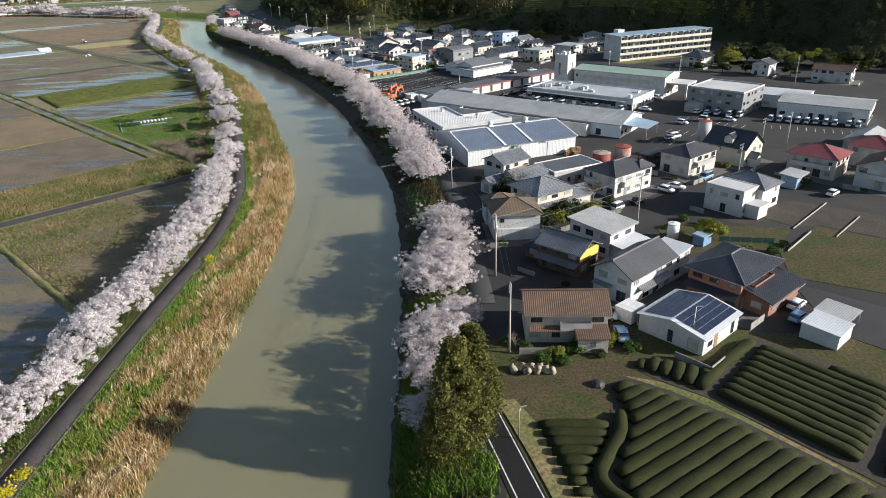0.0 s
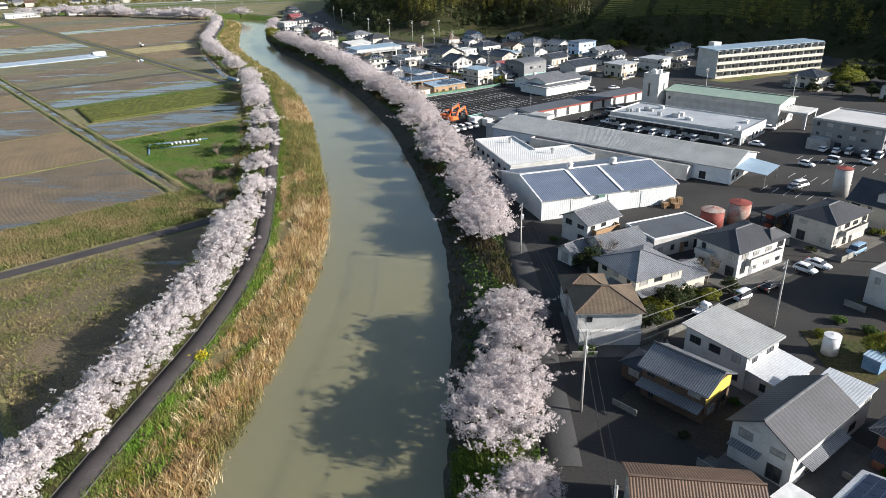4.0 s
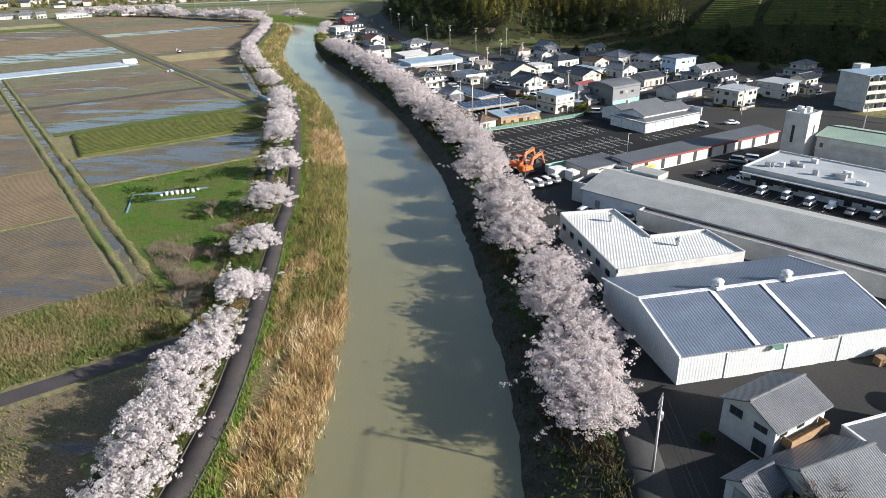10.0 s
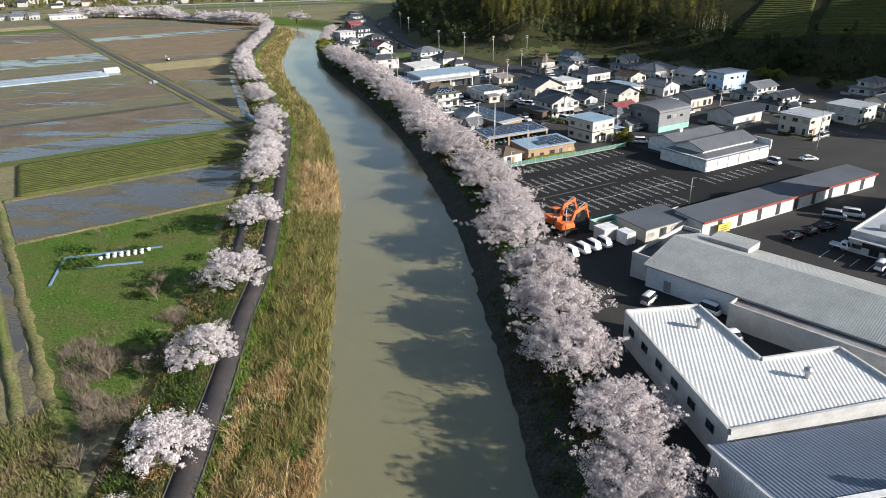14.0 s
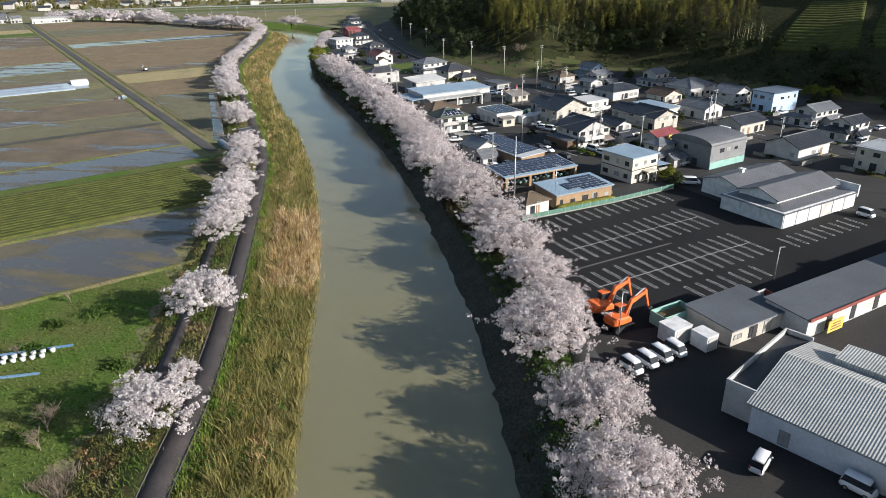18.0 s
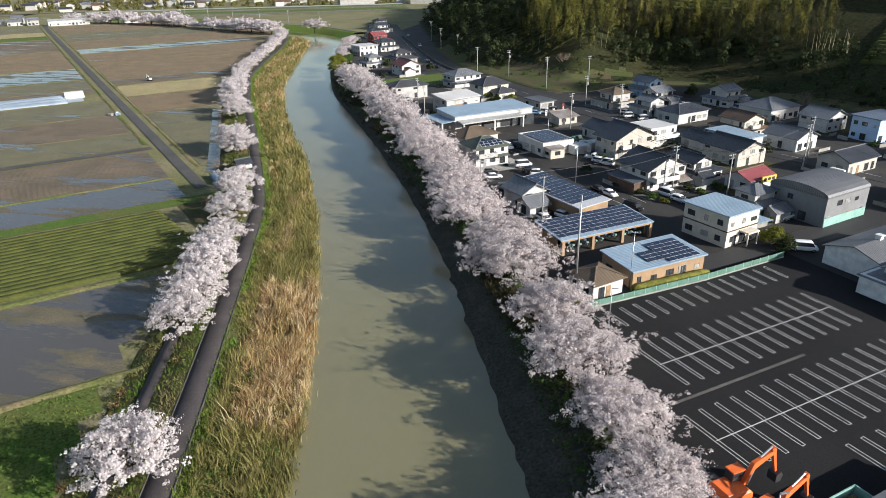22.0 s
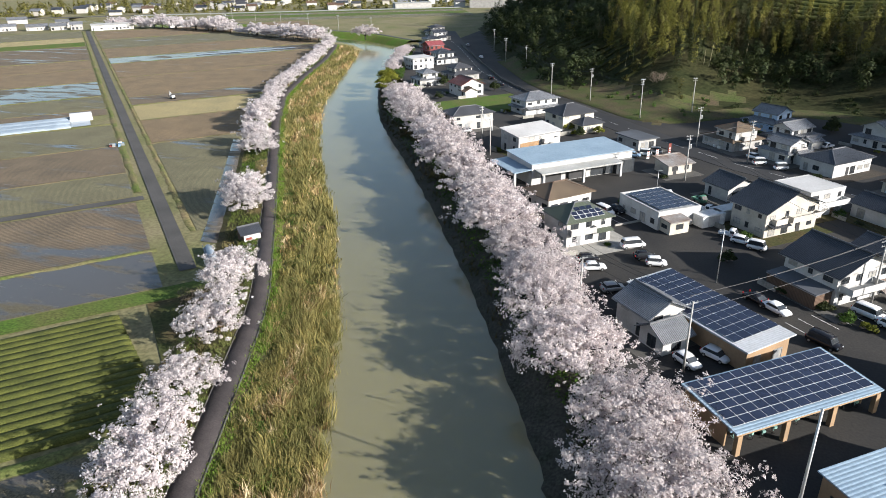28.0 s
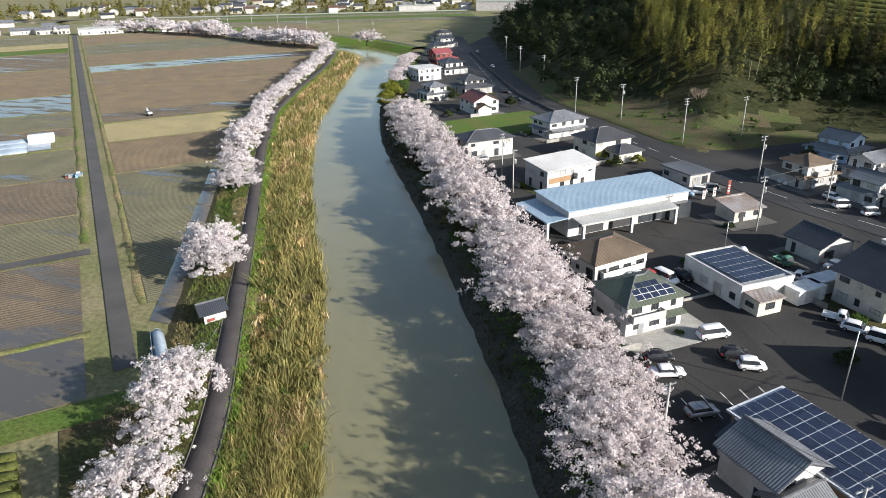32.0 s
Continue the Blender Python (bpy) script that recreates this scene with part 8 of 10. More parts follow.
for x, y, yaw, w, d, h, rf, wl, tl, lab in [
    (-141.5, 547, -46, 12, 12, 5.0, "hip", GREY_WALL, SLATE_DARK, "grey two-storey house with a slate hip roof"),
    (-151.8, 530, -46, 9.5, 9.5, 5.0, "hip", WHITE_WALL, TILE_GREY, "white two-storey house with a grey tile roof"),
    (-171, 573, -44, 11, 11, 5.2, "flat", WHITE_WALL, ROOF_WHITE, "white flat-roofed two-storey house"),
    (-165, 592, -44, 11.5, 12, 5.2, "hip", WHITE_WALL, TILE_DARK, "white house with a black tile roof"),
    (-179, 622, -44, 11, 12, 5.4, "gable", RUST, TILE_MAROON, "red-painted shop by the river road"),
    (-192, 652, -44, 11, 11, 5.2, "hip", BEIGE_WALL, TILE_DARK, "house with a dark tile roof"),
    (-200, 690, -44, 10, 12, 5.2, "gable", WHITE_WALL, TILE_DARK, "white house with a dark roof"),
    (-212, 720, -44, 11, 12, 5.2, "hip", GREY_WALL, SLATE_DARK, "grey house by the bridge road"),
    (-34.8, 455, -49, 11, 10.5, 5.4, "hip", GREY_WALL, SLATE_BROWN, "grey two-storey house with a brown hip roof"),
    (-22.8, 480, -40, 11, 11, 5.2, "gable", BLUE_WALL, TILE_GREY, "pale blue house with a grey tile gable roof"),
    (-15.8, 374.6, -48, 13, 9, 5.0, "gable", WHITE_WALL, TILE_DARK, "white house with a dark tile gable roof"),
    (-1.0, 405, -49, 13, 7, 4.0, "flat", WHITE_WALL, METAL_SKY, "white building with a light blue flat roof"),
    (-3.1, 391, -49, 11.5, 10, 4.2, "gable", BEIGE_WALL, TILE_DARK, "beige house with a dark roof"),
    (2.4, 420, -49, 12, 11, 5.3, "gable", CREAM_WALL, TILE_BROWN, "cream house with a brown gable roof"),
    (-12.3, 436.6, -46, 8.8, 13.5, 3.6, "hip", WHITE_WALL, TILE_DARK, "wide white house with a dark grey hip roof"),
    (4.3, 465, -46, 11, 11, 5.5, "gable", WHITE_WALL, TILE_GREY, "white two-storey house with a grey gable roof"),
    (15.3, 446.4, -46, 12, 14.5, 4.0, "hip", WHITE_WALL, TILE_GREY, "wide house with a grey tiled hip roof"),
    (-18.2, 461.6, -46, 9, 10.5, 5.0, "gable", WHITE_WALL, TILE_GREY, "white house with grey tile roofs"),
    (-23.0, 444.4, -46, 9, 8, 5.0, "gable", WHITE_WALL, TILE_GREY, "white two-storey house by the road"),
    (-2.9, 368, -43, 6.2, 8.8, 3.2, "gable", WHITE_WALL, TILE_MAROON, "small shop with a maroon roof"),
    (-4.6, 350, -48, 7.2, 8.2, 5.0, "hip", GREY_WALL, TILE_GREY, "grey two-storey house with a tile roof"),
    (40, 421.8, -50, 8.2, 12.8, 6.8, "flat", BLUE_WALL, METAL_BLUE, "pale blue three-level house with a metal roof"),
    (46.8, 402, -49, 9.5, 14.5, 5.0, "gable", WHITE_WALL, TILE_GREY, "white house with a long grey tile roof"),
    (51, 384.4, -47, 8.6, 13, 5.0, "gable", WHITE_WALL, TILE_DARK, "white house with a dark tile roof"),
    (32.7, 363.5, -46, 9.6, 14.5, 3.6, "gable", WHITE_WALL, TILE_DARK, "single-storey white house with a dark roof"),
    (50.4, 352, -46, 9.5, 11, 5.6, "flat", CREAM_WALL, ROOF_GREY, "cream two-storey house with a flat roof"),
    (68.6, 368.4, -46, 10, 11, 5.4, "flat", WHITE_WALL, ROOF_GREY, "white two-storey house with a flat roof"),
    (80, 378, -46, 10, 11, 5.4, "gable", CREAM_WALL, TILE_DARK, "cream house with a dark gable roof"),
    (91, 416, -46, 10, 12, 5.2, "hip", WHITE_WALL, TILE_GREY, "white house with grey tiles under the hill"),
    (23, 388, -46, 8, 12, 3.6, "gable", BEIGE_WALL, TILE_DARK, "low house with a dark roof"),
    (14, 408, -46, 10, 9, 3.8, "gable", WHITE_WALL, TILE_GREY, "low white house with a grey roof"),
    (28, 432, -46, 9, 10, 4.4, "gable", WHITE_WALL, TILE_GREY, "white house with a grey roof"),
    (-49.8, 425.6, -50, 5.2, 7, 2.5, "shed", BEIGE_WALL, METAL_RUST, "small beige shed with a brown roof"),
    (-60, 448, -47, 9, 6, 3.0, "flat", GREY_WALL, ROOF_DARKFLAT, "low grey shop with a red sign"),
    (-37.6, 409.8, -49, 6.8, 8, 3.2, "gable", GREY_WALL, TILE_DARK, "low old house with a black roof"),
    (-10, 402, -49, 8, 7, 3.2, "gable", WHITE_WALL, TILE_DARK, "low white house with a dark roof"),
]:
    rr = random.Random(int(abs(x * 11 + y)))
    if h > 4.8 and rf != "flat":
        town_house(x, y, yaw, w, d, h, lab, rf, wl, tl, rr)
    else:
        house(x, y, yaw, w, d, h, lab, rf, wall=wl, tile=tl, ridge="x" if rf == "gable" and y > 360 and w >= d - 2 else None, over=0.6)

# large houses round the parking yard
e = house(-30.8, 392.4, -48, 8.2, 13.4, 5.5, "beige two-storey house with a large black tile gable roof", "gable", ridge="x", wall=BEIGE_WALL, tile=TILE_DARK, rise=2.9, over=0.8, dense=1.0)
balcony(e, "E", 8.2, 13.4, 2.75, 7.4, 1.3, 2.6, BEIGE_WALL)
balcony(e, "E", 8.2, 13.4, 2.75, 3.0, 1.0, -3.6, BEIGE_WALL)
skirt(e, "E", 8.2, 13.4, 2.7, 1.5, 0.3, TILE_DARK, 0.35, -3.8)
e = house(-23.2, 404.8, -49, 9, 9.6, 5.4, "white two-storey house with a pale flat roof and wide balcony", "flat", wall=WHITE_WALL, tile=ROOF_WHITE, parapet=0.2, over=0.5, dense=1.0)
balcony(e, "E", 9, 9.6, 2.7, 8.6, 1.9, 0, WHITE_WALL)
e = house(-24.6, 366.4, -49, 9.6, 11.4, 5.4, "white two-storey house with a large black tile gable roof", "gable", ridge="x", wall=WHITE_WALL, tile=TILE_DARK, rise=2.5, over=0.8, dense=1.0)
balcony(e, "E", 9.6, 11.4, 2.7, 7.0, 2.2, -1.6, WHITE_WALL)
skirt(e, "E", 9.6, 11.4, 2.7, 2.6, 0.7, METAL_RUST, 0.35, 3.6)
body(e, 9.0, 3.4, 2.6, "shed", "x", 0.25, BROWN_WALL, ROOF_DARKFLAT, 0.2, 0, -0.2, -7.45, win=False, seed=4)
for x, y, w, d, lab in ((-42.6, 390.0, 3.0, 5.6, "white storage container beside the clinic"), (-39.2, 394.2, 2.8, 6.4, "pale ribbed storage container behind the clinic")):
    e = thing("storage_container", x, y, 0, -49, lab, "container")
    part("shell", Buf().box(0, 0, 0.1, w, d, 2.3).box(0, 0, 2.4, w + 0.1, d + 0.1, 0.08), TRIM_WHITE, e)
    part("door", Buf().box(w / 2 + 0.02, 0, 0.2, 0.05, d * 0.5, 2.0), GREY_WALL, e)

# far town beyond the fields
rr = random.Random(21)
FAR_WALLS, FAR_TILES = (GREY_WALL, BEIGE_WALL, GREY_WALL, WHITE_WALL, BEIGE_WALL), (TILE_GREY, TILE_DARK, SLATE_DARK, TILE_BROWN, TILE_DARK)


def beyond(s, t):
    """A place past the bend: s along the far road, t behind it."""
    return -640 + 0.908 * s - 0.419 * t, 834 + 0.419 * s + 0.908 * t


def far_house(x, y, w, d, h, wl, tl, rf="gable", lab="distant house with a tile roof", cat="house", yaw=None):
    e = thing("house", x, y, float(ground_height(x, y)), rr.uniform(10, 40) if yaw is None else yaw, lab, cat, "far town")
    body(e, w, d, h, rf, None, None, wl, tl, 0.6, win=y < 745)


for i, (t0, t1, m, lab) in enumerate([(-112, -78, PADDY_GREEN, "distant olive field"), (-77, -48, LAWN, "distant green field"), (-47, -22, PADDY_GREEN, "distant olive stubble field"), (-21, -6, LAWN, "distant strip of green field")]):
    lot("distant_field", [beyond(150 + 0.2 * t0, t0), beyond(395, t0), beyond(395, t1), beyond(150 + 0.2 * t1, t1)], m, lab, FIELD_Z + 0.1 + 0.01 * i, "field")
lot("far_road", [beyond(-120, -3), beyond(420, -3), beyond(420, 4), beyond(-120, 4)], FARM_ASPHALT, "distant road across the valley floor", FIELD_Z + 0.25, "road")
rail = thing("guard_rail", 0, 0, FIELD_Z, 0, "long white guard rail beside the distant road", "guard rail")
for i in range(36):
    x, y = beyond(60 + 10 * i, -4)
    part("rail", Buf().box(x, y, 0, 9.8, 0.15, 1.0, 24.8), GALV, rail)
for i in range(60):
    x, y = beyond(rr.uniform(-60, 420), rr.uniform(12, 190))
    far_house(x, y, rr.uniform(8, 13), rr.uniform(7, 10), rr.choice((3.4, 5.2, 5.2)), rr.choice(FAR_WALLS), rr.choice(FAR_TILES))
for x, y, w, d, h in ((-545, 716, 12, 8, 3.6), (-532, 722, 9, 8, 4.6), (-562, 710, 16, 8, 3.4), (-584, 700, 14, 8, 4), (-606, 690, 14, 9, 4), (-560, 735, 10, 8, 5), (-470, 772, 14, 9, 6), (-240, 1010, 60, 20, 9), (-330, 985, 40, 14, 6), (-180, 960, 38, 16, 8), (-640, 760, 16, 9, 4)):
    far_house(x, y, w, d, h, GREY_WALL, METAL_LIGHT if w > 20 else TILE_GREY, "flat" if w > 20 else "gable", "distant long pale building" if w > 20 else "grey-roofed farmhouse at the field edge", yaw=None if w > 20 else 46)
e = thing("farm_building", *ab(176, 862), FIELD_Z, 46, "long low white building at the field edge", "building")
body(e, 32, 8, 4.4, "gable", "x", 1.0, WHITE_WALL, METAL_LIGHT, 0.4, seed=3, sides="S", dense=1.0, floors=1)

# ---- vehicles, poles, machines and other things ----
_cars = {}
PAINTS = {"white": mat("white_car_paint", (0.78, 0.79, 0.8), None, 0.25, 0, 0.5, 2, 0, 0.04), "silver": mat("silver_car_paint", (0.42, 0.43, 0.44), None, 0.3, 0.5, 0.5, 2, 0, 0.05),
          "black": mat("black_car_paint", (0.015, 0.015, 0.018), None, 0.2, 0, 0.5, 2, 0, 0.1), "red": mat("red_car_paint", (0.4, 0.04, 0.04), None, 0.25, 0, 0.5, 2, 0, 0.05),
          "blue": mat("pale_blue_car_paint", (0.28, 0.42, 0.58), None, 0.25, 0.2, 0.5, 2, 0, 0.05), "green": mat("green_truck_paint", (0.08, 0.2, 0.14), None, 0.4, 0, 0.5, 2, 0, 0.05)}
LAMP_RED = mat("red_lamp_lens", (0.4, 0.02, 0.02), None, 0.2, 0, 1, 2, 0, 0.05)
LAMP_CLEAR = mat("clear_lamp_lens", (0.6, 0.62, 0.62), None, 0.1, 0.3, 1, 2, 0, 0.05)
# length, width, height, bonnet length, bonnet height, tail length, cabin base height
CAR_SHAPES = {"van": (3.4, 1.48, 1.88, 0.35, 1.0, 0.08, 0.98), "hatch": (3.9, 1.7, 1.5, 0.95, 0.95, 0.35, 0.92), "minivan": (4.6, 1.74, 1.85, 0.8, 1.05, 0.2, 1.0), "sedan": (4.5, 1.76, 1.42, 1.2, 0.92, 0.95, 0.88), "suv": (3.5, 1.5, 1.7, 0.85, 1.05, 0.12, 1.0)}


def ring(x, w, z0, z1, r=0.12):
    h = w / 2
    return [(x, -h, z0 + r), (x, -h + r, z0), (x, h - r, z0), (x, h, z0 + r), (x, h, z1 - r), (x, h - r, z1), (x, -h + r, z1), (x, -h, z1 - r)]


def wheels(e, L, W, r=0.3, front=0.8, back=0.7):
    for sx in (L / 2 - front, -L / 2 + back):
        for sy in (-1, 1):
            t = part("wheel", Buf().tube((sx, sy * (W / 2 - 0.2), r), (sx, sy * (W / 2 + 0.01), r), r, r, 12), TYRE, e)
            part("rim", Buf().tube((sx, sy * (W / 2 - 0.02), r), (sx, sy * (W / 2 + 0.025), r), r * 0.6, r * 0.55, 8), GALV, t)


def build_car(kind, paint):
    m = PAINTS[paint]
    e = thing("car", 0, 0, 0, 0, "", "car")
    if kind in CAR_SHAPES:
        L, W, H, bl, bh, tl, base = CAR_SHAPES[kind]
        f, r = L / 2, -L / 2
        lower = loft([ring(r, W * 0.86, 0.4, base - 0.1), ring(r + 0.15, W * 0.97, 0.28, base), ring(r + tl + 0.3, W, 0.25, base + 0.02), ring(f - bl - 0.3, W, 0.25, base + 0.02), ring(f - bl * 0.5, W * 0.98, 0.26, bh - 0.06), ring(f - 0.15, W * 0.93, 0.3, bh - 0.2), ring(f, W * 0.8, 0.38, bh - 0.35)])
        part("body", lower, m, e, "", True)
        steep = 0.5 if kind in ("hatch", "sedan") else 0.25
        x0, x1 = r + tl + 0.06, f - bl * 0.95
        part("glazing", loft([ring(x0, W * 0.9, base - 0.05, base + 0.1, 0.03), ring(x0 + 0.22, W * 0.86, base - 0.05, H - 0.1, 0.05), ring(x1 - steep - 0.15, W * 0.86, base - 0.05, H - 0.1, 0.05), ring(x1, W * 0.9, base - 0.05, base + 0.08, 0.03)]), GLASS, e, "dark car window glass")
        top = loft([ring(x0 + 0.12, W * 0.82, H - 0.16, H - 0.06, 0.04), ring(x0 + 0.4, W * 0.85, H - 0.14, H, 0.06), ring(x1 - steep - 0.5, W * 0.85, H - 0.14, H, 0.06), ring(x1 - steep - 0.08, W * 0.8, H - 0.18, H - 0.08, 0.04)])
        part("roof", top, m, e, "", True)
        for sy in (-1, 1):
            part("headlight", Buf().box(f - 0.08, sy * W * 0.34, bh - 0.42, 0.12, 0.3, 0.16), LAMP_CLEAR, e)
            part("tail_light", Buf().box(r + 0.05, sy * W * 0.4, 0.72, 0.1, 0.14, 0.3), LAMP_RED, e)
            part("mirror", Buf().box(x1 - 0.25, sy * (W / 2 + 0.08), base, 0.1, 0.16, 0.14), m, e)
        wheels(e, L, W)
    else:
        L, W = 3.4, 1.48
        part("cab", loft([ring(0.25, W * 0.94, 0.35, 1.75), ring(0.5, W, 0.3, 1.8), ring(1.2, W, 0.3, 1.78), ring(1.62, W * 0.96, 0.32, 1.0), ring(1.7, W * 0.9, 0.4, 0.85)]), m, e, "", True)
        part("windscreen", Buf().slab((1.27, -0.6, 1.72), (1.68, -0.62, 1.02), (1.68, 0.62, 1.02), (1.27, 0.6, 1.72), 0.02), GLASS, e)
        for sy in (-1, 1):
            part("side_window", Buf().box(0.85, sy * 0.74, 1.05, 0.75, 0.03, 0.5), GLASS, e)
        part("bed", Buf().box(-0.75, 0, 0.55, 1.9, W, 0.08).box(-0.75, -0.72, 0.6, 1.9, 0.05, 0.32).box(-0.75, 0.72, 0.6, 1.9, 0.05, 0.32).box(-1.68, 0, 0.6, 0.05, W, 0.32), m, e)
        wheels(e, L, W, 0.27)
    return e


CAR_LABELS = {"van": "boxy {} kei van parked on the asphalt", "hatch": "{} hatchback parked on the asphalt", "minivan": "{} minivan parked on the asphalt", "sedan": "{} saloon car parked on the asphalt", "suv": "small boxy {} off-road car parked", "truck": "small {} flatbed kei truck parked"}


CAR_SPOTS = []


def car(kind, paint, x, y, yaw):
    CAR_SPOTS.append((x, y))
    m = pose(x, y, 0.07, 0, 0, yaw)
    if (kind, paint) in _cars:
        return copy_thing(_cars[kind, paint], m)
    e = build_car(kind, paint)
    tagged(e, CAR_LABELS[kind].format(paint), "car", "parked cars")
    e.matrix_basis = m
    _cars[kind, paint] = e
    return e


for i, (x, y) in enumerate([(-17, 248), (-14.9, 249.8), (-12.9, 251.6), (-10.9, 253.3)]):
    car("van", "white", x, y, -50)
for x, y, yaw, kd, pt in [
    (52, 148, -48, "hatch", "white"), (55, 150.2, -48, "sedan", "white"), (55.2, 92.5, 40, "hatch", "white"), (53.6, 88.6, 38, "hatch", "blue"), (88, 143, 40, "hatch", "white"), (24.4, 90.6, -20, "minivan", "white"),
    (69, 195, 30, "minivan", "white"), (67.2, 193.4, 30, "hatch", "silver"), (77, 212, -45, "hatch", "white"), (85, 215, -45, "van", "white"), (93, 214, -45, "hatch", "white"), (81, 251, -45, "hatch", "white"), (71, 232, -40, "sedan", "white"),
    (32, 259, -40, "truck", "white"), (36, 250.5, 50, "van", "white"), (40.5, 247.5, 50, "van", "white"), (44.2, 244, 50, "van", "white"), (47.8, 241.8, 50, "truck", "white"), (51.2, 239.4, 50, "sedan", "silver"), (55, 237, 50, "van", "white"), (63, 233, 50, "van", "white"),
    (77, 308, 40, "hatch", "white"), (33.5, 314.2, -48, "van", "white"), (43, 319, 10, "sedan", "white"), (25, 262.5, 40, "sedan", "black"), (29, 265.8, 40, "hatch", "black"), (33, 269, 40, "sedan", "black"), (36, 275.4, -20, "minivan", "silver"), (40, 277, -20, "minivan", "white"),
    (-56, 374, 30, "minivan", "white"), (-53.6, 369.4, 20, "hatch", "black"), (-51.6, 367.0, 10, "suv", "white"), (-61.8, 362.4, 20, "sedan", "white"), (-57.8, 355.2, 30, "hatch", "silver"), (-63, 365.6, 20, "hatch", "black"),
    (-43, 339, -35, "hatch", "white"), (-46.6, 336.4, -45, "hatch", "white"), (-39.2, 384, -20, "truck", "white"), (-37, 381.4, -20, "hatch", "white"), (-34.6, 379, -20, "van", "white"), (-66.8, 389.6, -40, "sedan", "white"), (-64.9, 390.4, -40, "hatch", "red"), (-62.8, 390.6, -40, "minivan", "white"), (-60.3, 392, -40, "hatch", "black"),
    (-34, 355, -48, "sedan", "white"), (-36.4, 357.4, -48, "sedan", "black"), (-29, 346.6, -40, "minivan", "black"), (-19, 354, -40, "hatch", "white"), (-21.4, 357.2, -42, "minivan", "white"), (-51, 404, 10, "truck", "white"), (-57, 438, 0, "van", "white"), (-54.3, 440.6, 0, "van", "silver"), (-60, 436, 0, "hatch", "blue"),
    (-29.2, 436.6, 20, "van", "white"), (-24.6, 433.2, 20, "van", "white"), (-43, 397, -30, "truck", "white"), (-44, 403, -50, "truck", "green"), (1, 331, 0, "minivan", "white"), (-30, 442, -45, "hatch", "white"), (13, 475, 0, "hatch", "white"), (4.5, 229.6, -38, "van", "white"), (6.0, 221.5, 20, "van", "white"), (-4.5, 231.5, 60, "van", "white"),
    (-150, 612, 118, "sedan", "white"), (-172, 662, 118, "hatch", "silver"), (-120, 533, 118, "sedan", "black"), (-128, 548, 118, "hatch", "black"), (38.0, 137.0, 40, "van", "white"), (43.5, 141, 40, "sedan", "black"), (30.2, 131.8, 40, "truck", "white"), (64.5, 395, 40, "hatch", "white"), (20, 372, 40, "hatch", "white")]:
    car(kd, pt, x, y, yaw)
for i, (x, y) in enumerate([(107.2, 214.6), (109.6, 213.6), (112, 212.5), (114.4, 211.4), (116.7, 210.3), (119, 209.2), (121.4, 208), (123.6, 206.8), (127, 205.2), (129.4, 204.2)]):
    car("van", "white", x - 1.4, y - 1.2, 56)
for x, y in [(88, 228), (90.8, 226.4), (93.4, 224.9), (96.6, 222.6), (99.4, 221.2)]:
    car("hatch" if x < 92 else "van", "white", x - 1, y - 1.6, 50)

# car park bay marks
O, UD, VD = Vector((-29.45, 290.45)), Vector((math.cos(radians(40.3)), math.sin(radians(40.3)))), Vector((math.sin(radians(40.3)), -math.cos(radians(40.3))))
marks = thing("bay_markings", 0, 0, 0, 0, "white painted bay lines on the car park", "road marking", "", "structure")


def bay(u, v0, v1):
    b = Buf()
    for s in (-0.25, 0.25):
        p, q = O + UD * (u + s) + VD * v0, O + UD * (u + s) + VD * v1
        b.box((p.x + q.x) / 2, (p.y + q.y) / 2, 0.058, (q - p).length, 0.075, 0.008, -49.7)
    for v in (v0, v1):
        p = O + UD * u + VD * v
        b.box(p.x, p.y, 0.058, 0.075, 0.575, 0.008, -49.7)
    part("bay_mark", b, PAINT_LINE, marks)


def line(p, q, w=0.12, z=0.06, name="line", mt=None):
    p, q = Vector(p), Vector(q)
    part(name, Buf().box((p.x + q.x) / 2, (p.y + q.y) / 2, z, (q - p).length, w, 0.008, math.degrees(math.atan2(q.y - p.y, q.x - p.x))), mt or PAINT_LINE, marks)


for i in range(14):
    bay(i * 2.63, 0.0, 10.0)
for i in range(15):
    bay(-5.2 + i * 2.63, 14.5, 24.5)
for i in range(15):
    bay(0.5 + i * 2.63, -9.7, -5.0)
line(O + VD * 5, O + UD * 34.2 + VD * 5)
line(O + UD * -5.2 + VD * 19.5, O + UD * 31.6 + VD * 19.5)
line(O + UD * -5 + VD * 12.2, O + UD * 19 + VD * 12.2, 0.45, 0.056, "faded_line", CONC_DARK)
for i in range(9):
    bay(38 + i * 2.63, 21.0, 25.5)
for i in range(7):
    bay(7.0 + i * 2.63, 26.6, 31.0)
